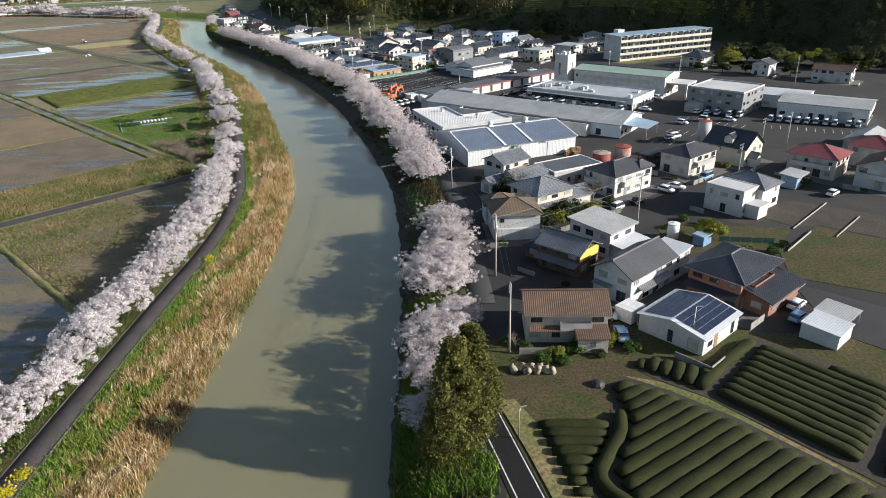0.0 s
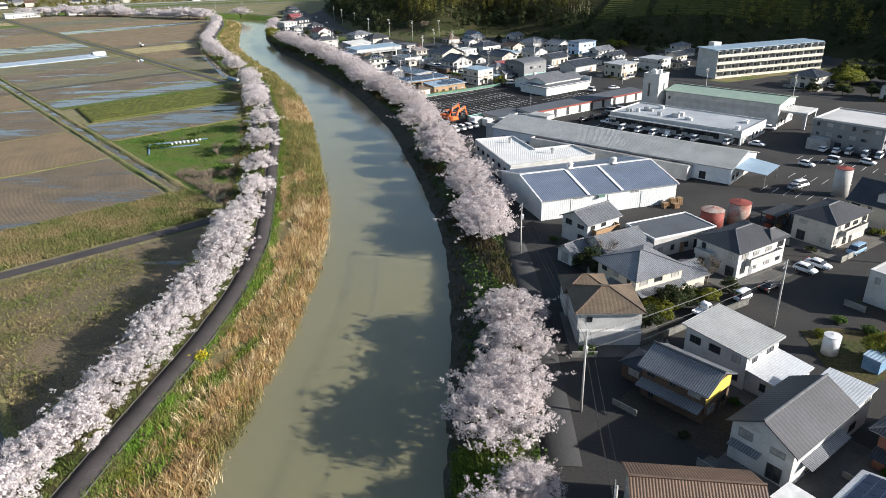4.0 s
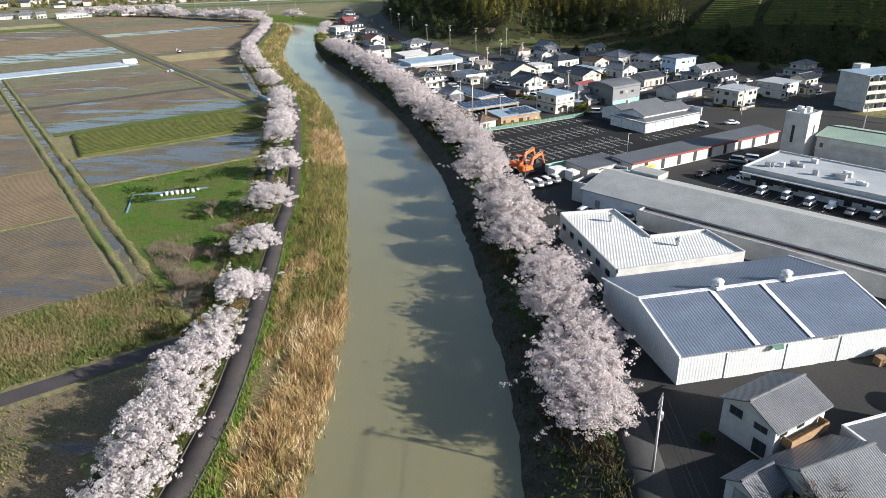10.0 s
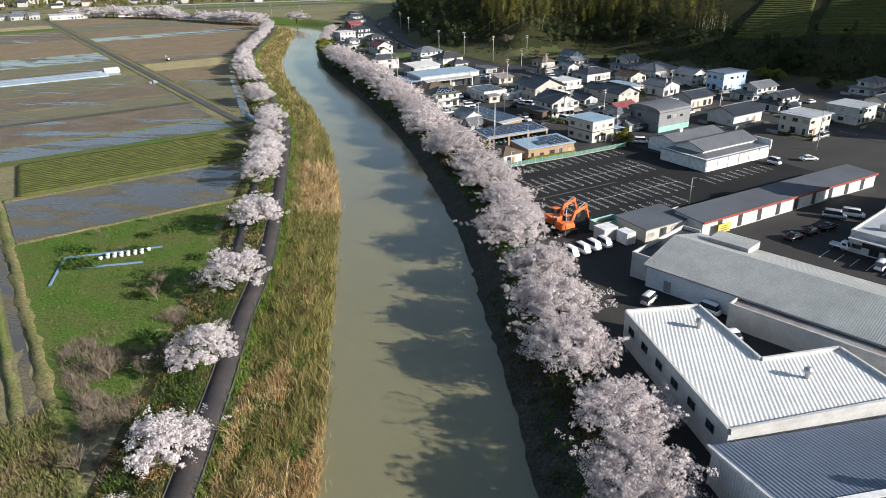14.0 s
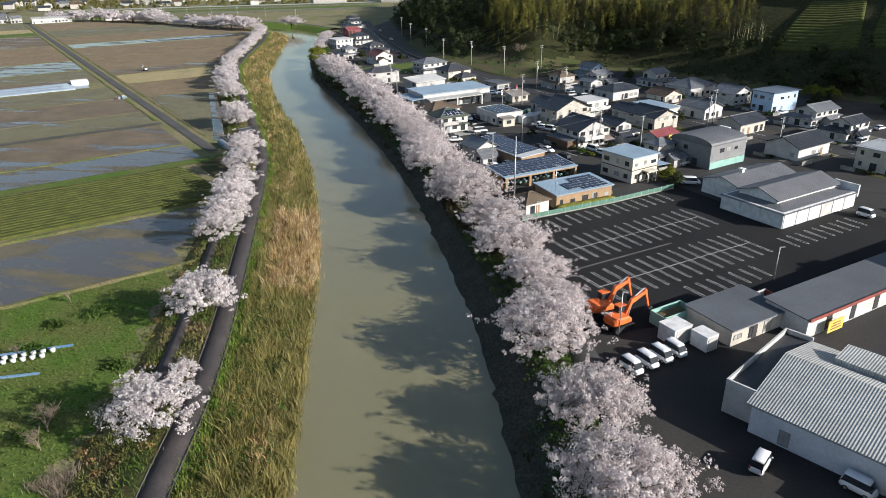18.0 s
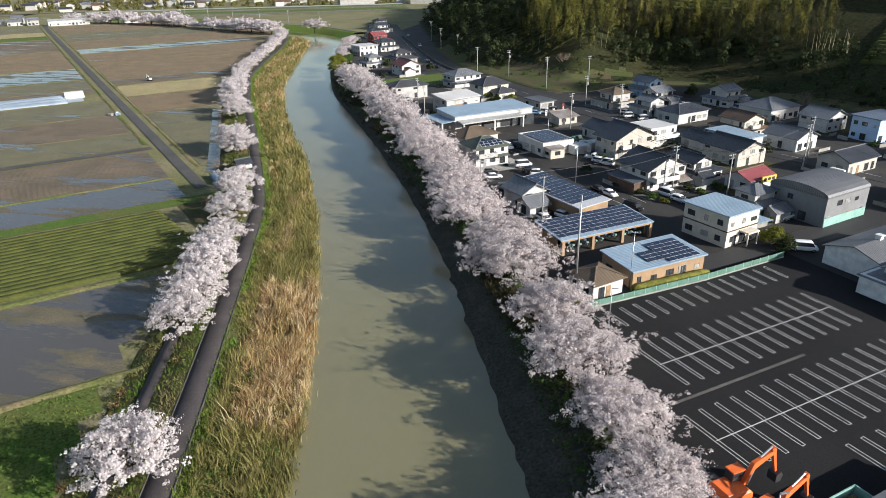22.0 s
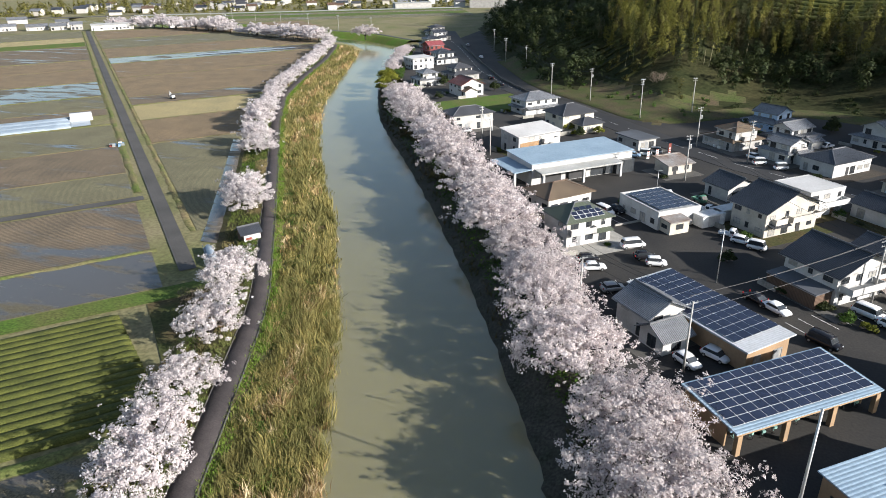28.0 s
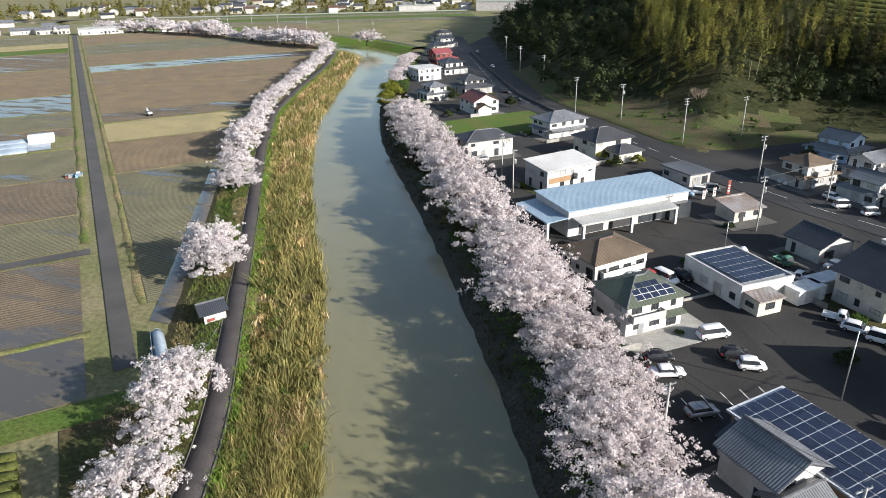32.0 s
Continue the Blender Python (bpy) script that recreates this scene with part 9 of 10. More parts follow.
# white edge lines and centre lines on the roads
for p, q in (((2.0, 74), (9.0, 46)), ((4.8, 74), (11.8, 46))):
    line(p, q, 0.14, 0.07)
road = [(-218, 743), (-174, 652), (-138, 568), (-117, 533), (-94, 504), (-70, 476), (-52, 454), (-35, 436), (18, 392), (68, 346)]
for p, q in zip(road, road[1:]):
    n = max(1, int((Vector(q) - Vector(p)).length / 9))
    for i in range(n):
        a, b = Vector(p).lerp(Vector(q), i / n), Vector(p).lerp(Vector(q), (i + 0.55) / n)
        line(a, b, 0.14, 0.08)
rr = random.Random(8)
for x0, y0, n, yaw, pitch in ((-33, 352, 8, 42, 2.6), (-60, 358, 5, 30, 2.6), (-66, 386, 6, 45, 2.4), (62, 196, 8, -40, 2.6), (72, 206, 9, -40, 2.6), (80, 222, 9, -40, 2.6), (104, 208, 12, -26, 2.4), (30, 258, 10, -38, 2.6)):
    ud, vd = Vector(unit(yaw)), Vector(unit(yaw - 90))
    for i in range(n):
        p = Vector((x0, y0)) + ud * (i * pitch)
        line(p, p + vd * 4.6, 0.12, 0.012)


def pole(x, y, h=11.0, yaw=40, arms=2, can=False, thin=False, label=""):
    e = thing("lamp_post" if thin else "utility_pole", x, y, 0, yaw, label or ("slim grey steel post" if thin else "grey concrete utility pole with crossarms"), "pole", "utility poles")
    part("shaft", Buf().tube((0, 0, -0.3), (0, 0, h), (0.19 if h > 12 else 0.09) if thin else 0.17, (0.1 if h > 12 else 0.06) if thin else 0.1, 8), GALV if thin else POLE, e, "", True)
    for i in range(arms):
        z = h - 0.35 - 0.75 * i
        arm = Buf().box(0, 0.14, z, 1.9 - 0.3 * i, 0.1, 0.1)
        for k in (-0.8, -0.3, 0.3, 0.8):
            arm.tube((k * (1 - 0.15 * i), 0.14, z + 0.08), (k * (1 - 0.15 * i), 0.14, z + 0.3), 0.06, 0.04, 6)
        part("crossarm", arm, GALV, e, "crossarm with its insulators")
    if can:
        part("transformer", Buf().lathe(0.42, 0.0, [(0.26, h - 3.2), (0.3, h - 3.1), (0.3, h - 2.3), (0.2, h - 2.15)], 10), GALV, e, "grey pole transformer")
        part("bracket", Buf().box(0.2, 0, h - 3.0, 0.5, 0.12, 0.1), GALV, e)
    if thin and arms == 0 and h < 9:
        part("lamp_head", Buf().box(0.45, 0, h - 0.05, 0.9, 0.16, 0.1), GALV, e)
    return e


POLES = [(9, 81.5, 11, 80, 2, 0), (9, 106, 11.5, 80, 3, 1), (40, 128.5, 11, 50, 2, 0), (2.3, 154, 10, 70, 2, 1), (-47, 335, 10, 40, 1, 0), (-102, 438, 11, 60, 2, 1), (-61, 482, 13, 40, 3, 0), (-80, 507, 12, 40, 2, 1),
         (-44, 451, 11, 40, 2, 1), (-20, 362, 10.5, 40, 2, 1), (-9, 357, 10.5, 40, 2, 0), (13, 387, 11, 40, 2, 1), (27, 360, 10.5, 40, 2, 1), (-97, 428, 10, 40, 1, 1), (-62, 347, 9, 40, 1, 0), (-47, 418, 11, 40, 2, 1), (-32, 437, 11, 40, 3, 1),
         (-96, 517, 12, 40, 2, 0), (-117, 570, 12, 40, 2, 0), (-133, 597, 12, 40, 2, 0), (-150, 640, 12, 40, 2, 0), (-45, 494, 12, 40, 2, 0), (16, 396, 11, 40, 2, 0), (48, 330, 11, 40, 2, 1), (74, 300, 11, 40, 2, 0), (98, 280, 12, 40, 2, 1), (140, 268, 12, 40, 2, 0), (70, 152, 10, 40, 2, 0), (86, 176, 10, 40, 2, 0), (96, 182, 10, 40, 2, 0)]
for x, y, h, yaw, arms, can in POLES:
    pole(x, y, h, yaw, arms, bool(can))
for i in range(7):
    pole(-262 - 34 * i, 722 + 15.5 * i, 11, 20, 2, False)
for x, y, h in ((-38.5, 306, 16.5), (-30, 309, 10), (-42, 363, 9.5), (35, 82, 6.5)):
    pole(x, y, h, 0, 0 if h < 10 or h > 12 else 1, False, True, "tall slim grey steel mast")
for x, y, h in ((8.3, 63, 4.5), (-33, 296, 6), (8, 280, 6), (-18.3, 257, 7), (-53, 408, 5)):
    pole(x, y, h, 20, 0, False, True, "grey steel lamp post with a small head")


def wire(p, q, sag=0.6, r=0.022):
    p, q = Vector(p), Vector(q)
    pts = [p.lerp(q, i / 8) - Vector((0, 0, sag * i * (8 - i) / 16)) for i in range(9)]
    side = (q - p).cross(Vector((0, 0, 1))).normalized()
    b = loft([[c + side * r, c + Vector((0, 0, r * 1.7)), c - side * r] for c in pts])
    tagged(part("cable", b, WIRE), "thin black overhead cable between poles", "cable", "overhead cables")


def span(a, b, ha, hb):
    for dz, dx in ((-0.1, -0.7), (-0.1, 0.7), (-2.2, 0.0)):
        wire((a[0] + dx * 0.6, a[1] + dx * 0.5, ha + dz), (b[0] + dx * 0.6, b[1] + dx * 0.5, hb + dz))


for (a, ha), (b, hb) in zip([((9, 81.5), 11), ((9, 106), 11.5), ((2.3, 154), 10)], [((9, 106), 11.5), ((2.3, 154), 10), ((-4, 200), 10)]):
    if b[1] < 190:
        span(a, b, ha, hb)
span((9, 106), (40, 128.5), 11.2, 11)
for a, b in (((-150, 640), (-133, 597)), ((-133, 597), (-117, 570)), ((-117, 570), (-96, 517)), ((-96, 517), (-80, 507)), ((-80, 507), (-61, 482)), ((-61, 482), (-44, 451)), ((-44, 451), (-32, 437)), ((-32, 437), (13, 387)), ((13, 387), (27, 360)), ((27, 360), (48, 330)), ((48, 330), (74, 300)), ((74, 300), (98, 280)), ((98, 280), (140, 268)),
             ((-47, 418), (-32, 437)), ((-97, 428), (-102, 438)), ((-20, 362), (-9, 357)), ((-62, 347), (-47, 335)), ((-20, 362), (-47, 335)), ((-9, 357), (13, 387)), ((-47, 418), (-20, 362))):
    span(a, b, 11, 11)

# green mesh fence between car park and clinic
fence = thing("mesh_fence", 0, 0, 0, 0, "pale green mesh fence along the car park edge", "fence")
fp = [Vector((-36.2, 300.3)), Vector((-17.2, 314.8)), Vector((-3.2, 327.0))]
for a, b in zip(fp, fp[1:]):
    n = int((b - a).length / 2)
    for i in range(n):
        p, q = a.lerp(b, i / n), a.lerp(b, (i + 1) / n)
        ang = math.degrees(math.atan2(q.y - p.y, q.x - p.x))
        part("post", Buf().box(p.x, p.y, 0, 0.08, 0.08, 1.3, ang), TEAL_WALL, fence)
        part("panel", Buf().box((p.x + q.x) / 2, (p.y + q.y) / 2, 0.2, (q - p).length - 0.1, 0.03, 1.0, ang), GREEN_NET, fence)
part("footing", Buf().box(-26.7, 307.5, 0, 24, 0.25, 0.25, 37.3).box(-10.2, 320.9, 0, 18.5, 0.25, 0.25, 41.0), CONCRETE, fence)
hd = tea_row([(-29.6, 311.4), (-17.6, 321.0)], 1.1, 1.2, mat("hedge_leaves", (0.17, 0.17, 0.03), (0.1, 0.11, 0.025), 0.9, 0, 0.8, 6, 1.0, 0.4), "hedge", "clipped yellow-green hedge before the clinic")


def excavator(x, y, yaw, paint, label, s=1.0, reach=1.0):
    e = thing("excavator", x, y, 0.06, yaw, label, "excavator")
    e.scale = (s, s, s)
    for sy in (-0.85, 0.85):
        t = part("track", loft([ring(-1.6, 0.45, 0.2, 0.55, 0.1), ring(-1.3, 0.45, 0.0, 0.75, 0.1), ring(1.3, 0.45, 0.0, 0.75, 0.1), ring(1.6, 0.45, 0.2, 0.55, 0.1)]), TYRE, e)
        t.location.y = sy
    part("turntable", Buf().lathe(0, 0, [(0.6, 0.7), (0.6, 0.95)], 14), TRIM_DARK, e)
    part("house", loft([ring(-1.7, 1.7, 1.0, 1.7, 0.2), ring(-1.4, 2.0, 0.95, 1.95, 0.2), ring(0.6, 2.0, 0.95, 1.8, 0.15), ring(0.9, 1.9, 0.95, 1.5, 0.1)]), paint, e)
    part("cab", Buf().box(0.5, 0.55, 1.0, 1.2, 0.85, 1.6, 0, 0.9), GLASS, e, "glazed operator's cab")
    part("cab_roof", Buf().box(0.5, 0.55, 2.6, 1.15, 0.85, 0.1), paint, e)
    part("boom", loft([ring(0.7, 0.35, 1.1, 1.6, 0.05), [(1.6, -0.17, 2.7), (1.6, -0.15, 2.65), (1.6, 0.15, 2.65), (1.6, 0.17, 2.7), (1.5, 0.17, 3.2), (1.5, 0.15, 3.25), (1.5, -0.15, 3.25), (1.5, -0.17, 3.2)],
                      [(3.6 * reach, -0.14, 3.5), (3.6 * reach, -0.12, 3.45), (3.6 * reach, 0.12, 3.45), (3.6 * reach, 0.14, 3.5), (3.6 * reach, 0.14, 3.75), (3.6 * reach, 0.12, 3.8), (3.6 * reach, -0.12, 3.8), (3.6 * reach, -0.14, 3.75)]]), paint, e)
    part("arm", Buf().tube((3.3 * reach, 0, 4.0), (4.1 * reach, 0, 1.5), 0.22, 0.13, 4), paint, e)
    part("ram", Buf().tube((1.3, 0, 1.3), (1.9, 0, 2.9), 0.08, None, 6), GALV, e)
    part("ram", Buf().tube((2.2, 0, 3.5), (3.2 * reach, 0, 4.1), 0.07, None, 6), GALV, e)
    part("bucket", Buf().prism([(0, -0.4), (0.5, -0.4), (0.7, 0.1), (0.45, 0.5), (0.0, 0.3)], -0.4, 0.4), TRIM_DARK, e).matrix_basis = pose(3.85 * reach, 0, 1.15, 90, 0, 0)
    return e


excavator(-20.6, 262.6, 38, ORANGE, "orange tracked excavator with raised boom", 1.35)
excavator(-18.2, 259.0, 44, ORANGE, "orange tracked excavator parked by the car park", 1.3, 1.12)
x, y = -241.8, 479.5
excavator(x, y, 150, TRIM_WHITE, "small white excavator working in the paddy", 0.72).location.z = FIELD_Z + 0.05

# tanks and silos
for x, y, r, h, m, top in ((41.6, 169.4, 2.3, 3.6, RUST, TANK_PALE), (47.4, 171.2, 2.2, 4.6, TANK_PALE, RUST), (45.0, 121.4, 1.1, 2.9, TRIM_WHITE, TRIM_WHITE), (75.5, 189.5, 1.8, 6.4, GREY_WALL, RUST)):
    e = thing("tank", x, y, 0, 0, "upright {} storage tank with a low conical roof".format("rust-red" if m is RUST else "pale grey"), "tank")
    part("shell", Buf().lathe(0, 0, [(r, 0), (r, h)], 20), m, e, "", True)
    part("lid", Buf().lathe(0, 0, [(r + 0.05, h - 0.02), (r + 0.05, h + 0.06), (0.15, h + r * 0.22), (0.1, h + r * 0.3)], 20), top, e)
    part("ladder", Buf().box(r + 0.08, -0.2, 0, 0.05, 0.05, h).box(r + 0.08, 0.2, 0, 0.05, 0.05, h), GALV, e)
e = thing("scaffold_store", 55.5, 171, 0, 40, "dark steel rack store beside the tanks", "rack")
for a in (-4, -1.3, 1.3, 4):
    for b in (-1.6, 1.6):
        part("post", Buf().box(a, b, 0, 0.15, 0.15, 3.0), TRIM_DARK, e)
part("deck", Buf().box(0, 0, 3.0, 8.4, 3.5, 0.12).box(0, 0, 1.5, 8.4, 3.5, 0.1), TRIM_DARK, e)
rr = random.Random(5)
for i in range(7):
    part("crate", Buf().box(-3.4 + i * 1.1, rr.uniform(-0.8, 0.8), 1.6 if i % 2 else 0, 0.9, 1.2, rr.uniform(0.5, 1.0)), rr.choice((WOOD, BLUE_SHEET, RUST)), e)
for x, y, n in ((34.6, 180.0, 8), (36.3, 181.2, 12), (38.0, 182.2, 11), (36.9, 179.9, 7)):
    e = thing("pallet_stack", x, y, 0, 21, "stack of weathered wooden pallets", "pallets")
    for i in range(n):
        part("pallet", Buf().box(0, 0, i * 0.15 + 0.09, 1.3, 1.2, 0.04).box(-0.55, 0, i * 0.15, 0.1, 1.2, 0.09).box(0.55, 0, i * 0.15, 0.1, 1.2, 0.09).box(0, 0, i * 0.15, 0.1, 1.2, 0.09), WOOD, e)
for i in range(14):
    x, y = rr.uniform(40, 52), 0
    y = 212.5 - 0.72 * (x - 40) + rr.uniform(-3.4, -1.6)
    e = thing("scrap_bin", x, y, 0, rr.uniform(0, 90), "rusty metal bin of scrap by the shed", "bin")
    part("bin", Buf().box(0, 0, 0, rr.uniform(0.8, 1.5), rr.uniform(0.7, 1.1), rr.uniform(0.5, 1.1), 0, 1.08), rr.choice((RUST, GREEN_NET, TRIM_GREY, BLUE_SHEET)), e)
for i in range(8):
    x, y = 9.3 + i * 0.72, 76.6 - 0.1 * i + (0.4 if i % 2 else 0)
    b = Buf().lathe(0, 0, [(0.45, 0), (0.55, 0.25), (0.42, 0.7), (0.3, 0.95), (0.45, 1.15)], 9)
    o = tagged(part("straw_stook", b, STRAW, None, "", True), "pale sheaf of straw standing in the yard", "straw", "straw stooks")
    o.matrix_basis = pose(x, y, 0.03, rr.uniform(-38, 38), rr.uniform(-38, 38), rr.uniform(0, 360))
o = tagged(part("compost_mound", Buf().lathe(0, 0, [(1.0, 0), (0.9, 0.3), (0.5, 0.6), (0.1, 0.7)], 9), TRIM_DARK), "dark heap of garden scrap", "heap")
o.location = (19.8, 73.2, 0.03)

# stone-faced garden wall and concrete edges
def wall_line(name, pts, h, t, material, label):
    e = thing(name, 0, 0, 0, 0, label, "wall")
    for p, q in zip(pts, pts[1:]):
        p, q = Vector(p), Vector(q)
        n = max(1, int((q - p).length / 2.2))
        for i in range(n):
            a, b = p.lerp(q, i / n), p.lerp(q, (i + 1) / n)
            part("block", Buf().box((a.x + b.x) / 2, (a.y + b.y) / 2, -0.1, (b - a).length - 0.02, t, h + 0.1, math.degrees(math.atan2(b.y - a.y, b.x - a.x))), material, e)
    return e


wall_line("garden_wall", [(19.2, 121.8), (28.2, 128.3), (38.4, 135.6)], 1.1, 0.3, STONE, "low stone-faced garden wall along the lane")
wall_line("retaining_edge", [(63.8, 113.3), (72.6, 122.2)], 0.4, 0.16, CONCRETE, "pale concrete edge of a raised plot")
wall_line("retaining_edge", [(76.2, 119.5), (86.5, 129.6)], 0.3, 0.16, CONCRETE, "pale concrete edge of a raised plot")
wall_line("retaining_edge", [(70, 124), (84, 138)], 0.3, 0.16, CONCRETE, "pale concrete edge beside the lot")
wall_line("yard_wall", [(-60, 384), (-40, 401)], 0.4, 0.25, CONCRETE, "low concrete kerb wall between car parks")
wall_line("guard_wall", [(-98, 508), (-122, 545), (-150, 605), (-176, 662)], 0.9, 0.25, CONC_DARK, "grey concrete wall along the hill road")
# blue shed and green net by the vegetable plot
house(49.5, 118.0, -49, 2.2, 3.0, 2.0, "small bright blue garden shed", "shed", "shed", "shed", ridge="y", wall=BLUE_SHEET, tile=METAL_SKY, rise=0.2, over=0.1, win=False)
e = thing("net_fence", 58, 118, 0, -10, "green net fence round the vegetables", "fence")
for i in range(6):
    part("post", Buf().box(-5 + 2 * i, 0, 0, 0.06, 0.06, 1.2), GALV, e)
part("net", Buf().box(0, 0, 0.1, 10, 0.03, 1.0), GREEN_NET, e)

# riverside hut, plastic tunnel and blue sheet fence upstream on the left bank
e = thing("garden_hut", -127.2, 358.6, -0.4, 52, "small dark wooden hut with a tiled roof", "hut")
body(e, 3.6, 3.0, 2.1, "gable", "x", 0.9, BROWN_WALL, TILE_DARK, 0.4, win=False)
part("signboard", Buf().box(0, -2.0, 0.5, 3.2, 0.1, 1.2), TRIM_WHITE, e, "white and red sign board with illegible lettering")
part("sign_bar", Buf().box(-0.7, -2.07, 0.8, 1.2, 0.03, 0.5), RUST, e)
e = thing("plastic_tunnel", -129.0, 349.2, FIELD_Z, -45, "small clear plastic growing tunnel", "greenhouse")
arc = [(0.9 * math.cos(a), 1.4 * math.sin(a)) for a in np.linspace(0, math.pi, 9)]
part("film", loft([[(x, p[0], p[1]) for p in arc] for x in np.linspace(-4.5, 4.5, 9)]), PLASTIC_FILM, e, "", True)
for x in np.linspace(-4.5, 4.5, 5):
    hp = loft([[(x - 0.03, p[0] * 1.01, p[1] * 1.01), (x + 0.03, p[0] * 1.01, p[1] * 1.01), (x, p[0] * 1.04, p[1] * 1.03)] for p in arc])
    part("hoop", hp, GALV, e)
for pts in ([(-133.5, 352.5), (-127.5, 346.0)], [(-124.6, 357), (-122.6, 351.5), (-122.2, 348)]):
    e = thing("sheet_fence", 0, 0, -0.6, 0, "blue plastic sheet fence round the garden", "fence")
    for p, q in zip(pts, pts[1:]):
        p, q = Vector(p), Vector(q)
        part("sheet", Buf().box((p.x + q.x) / 2, (p.y + q.y) / 2, 0, (q - p).length, 0.04, 0.9, math.degrees(math.atan2(q.y - p.y, q.x - p.x))), BLUE_SHEET, e)
        for k in range(4):
            c = p.lerp(q, k / 3)
            part("stake", Buf().box(c.x, c.y, 0, 0.06, 0.06, 1.1), WOOD, e)
hedge = tea_row([(-29.6, 307.6), (-23.4, 312.3), (-17.0, 317.0)], 1.5, 1.1, HEDGE, "hedge", "clipped yellow-green hedge beside the fence")
# long greenhouse among the paddies
arc = [(2.9 * math.cos(a), 1.0 * math.sin(a) ** 0.7) for a in np.linspace(0, math.pi, 11)]
for b0 in (473.0, 479.0, 485.0):
    gx0, gy0 = ab(85, b0)
    e = thing("greenhouse", gx0, gy0, FIELD_Z, 46, "long low plastic greenhouse tunnel among the paddies", "greenhouse", "plastic greenhouses")
    part("film", loft([[(x, p[0], p[1]) for p in arc] for x in np.linspace(-66, 55, 24)]), PLASTIC_FILM, e, "", True)
    if b0 > 480:
        part("end_house", loft([[(x, p[0] * 1.3, p[1] * 2.2) for p in arc] for x in (55, 62)]), TRIM_WHITE, e, "white covered end bay")
    for x in np.linspace(-66, 55, 13):
        part("hoop", loft([[(x - 0.04, p[0] * 1.01, p[1] * 1.01), (x + 0.04, p[0] * 1.01, p[1] * 1.01), (x, p[0] * 1.04, p[1] * 1.03)] for p in arc]), GALV, e)
for a0, b0, L in ((-30, 470, 60), (20, 540, 70)):
    x, y = ab(a0, b0)
    e = thing("greenhouse", x, y, FIELD_Z, 46, "low plastic greenhouse beyond the ditch", "greenhouse")
    part("film", loft([[(xx, p[0], p[1]) for p in arc] for xx in np.linspace(-L / 2, L / 2, 12)]), PLASTIC_FILM, e, "", True)
e = thing("farm_machine", -208.5, 412.3, FIELD_Z, 40, "pile of farm machinery and crates by the road", "machine")
for i in range(9):
    part("crate", Buf().box(rr.uniform(-2, 2), rr.uniform(-1, 1), 0, rr.uniform(0.6, 1.4), rr.uniform(0.6, 1.2), rr.uniform(0.4, 1.2)), rr.choice((TRIM_WHITE, BLUE_SHEET, GALV, RUST)), e)
# planters inside the low blue sheet strips on the grass plot
e = thing("sheet_border", 0, 0, FIELD_Z, 0, "low faded blue sheet border on the grass", "border")
for p, q in (((-106.6, 222.5), (-112.2, 233.5)), ((-112.2, 233.5), (-96.5, 241.5)), ((-107.0, 229.6), (-96.0, 234.2))):
    p, q = Vector(p), Vector(q)
    n = max(1, int((q - p).length / 3))
    for i in range(n):
        a, b = p.lerp(q, i / n), p.lerp(q, (i + 1) / n)
        part("sheet", Buf().box((a.x + b.x) / 2, (a.y + b.y) / 2, 0, (b - a).length - 0.1, 0.35, 0.3, math.degrees(math.atan2(b.y - a.y, b.x - a.x))), BLUE_SHEET, e)
pot = Buf().lathe(0, 0, [(0.32, 0), (0.4, 0.5), (0.34, 0.55)], 10).mesh("planter", TRIM_WHITE, True, False)
for i in range(14):
    k = i // 2
    o = new("planter", pot)
    o.location = (-105.0 + k * 1.05 + (0.4 if i % 2 else 0), 234.2 + k * 0.62 + (1.6 if i % 2 else 0), FIELD_Z + 0.05)
    tagged(o, "round white planter pot on the grass", "planter", "planters")

# bicycles in the shed
def bicycle(x, y, yaw):
    e = thing("bicycle", x, y, 0.02, yaw, "blue shared bicycle parked in the shed", "bicycle", "bicycles")
    for wx in (-0.52, 0.52):
        b = Buf()
        for i in range(12):
            a0, a1 = 2 * math.pi * i / 12, 2 * math.pi * (i + 1) / 12
            b.tube((wx + 0.32 * math.cos(a0), 0, 0.34 + 0.32 * math.sin(a0)), (wx + 0.32 * math.cos(a1), 0, 0.34 + 0.32 * math.sin(a1)), 0.035, None, 4, False)
        part("wheel", b, TYRE, e)
    part("frame", Buf().tube((-0.52, 0, 0.34), (0, 0, 0.3), 0.04).tube((0, 0, 0.3), (0.4, 0, 0.8), 0.05).tube((0, 0, 0.3), (-0.15, 0, 0.85), 0.04).tube((0.52, 0, 0.34), (0.4, 0, 0.95), 0.04), TEAL_WALL, e)
    part("saddle", Buf().box(-0.16, 0, 0.85, 0.26, 0.16, 0.07), TRIM_DARK, e)
    part("handlebar", Buf().tube((0.4, -0.28, 1.0), (0.4, 0.28, 1.0), 0.025), TRIM_DARK, e)
    part("basket", Buf().box(0.62, 0, 0.75, 0.34, 0.36, 0.28, 0, 1.1), TEAL_WALL, e, "blue front basket")
    part("rear_basket", Buf().box(-0.62, 0, 0.75, 0.4, 0.4, 0.35, 0, 1.1), BLUE_SHEET, e, "blue child seat")


for i in range(11):
    u = -8.6 + i * 1.72
    c, s = math.cos(radians(-51)), math.sin(radians(-51))
    lx, ly = 2.2 + rr.uniform(-0.4, 0.4), u
    bicycle(-36.6 + c * lx - s * ly, 329.4 + s * lx + c * ly, -51 + rr.uniform(-15, 15))
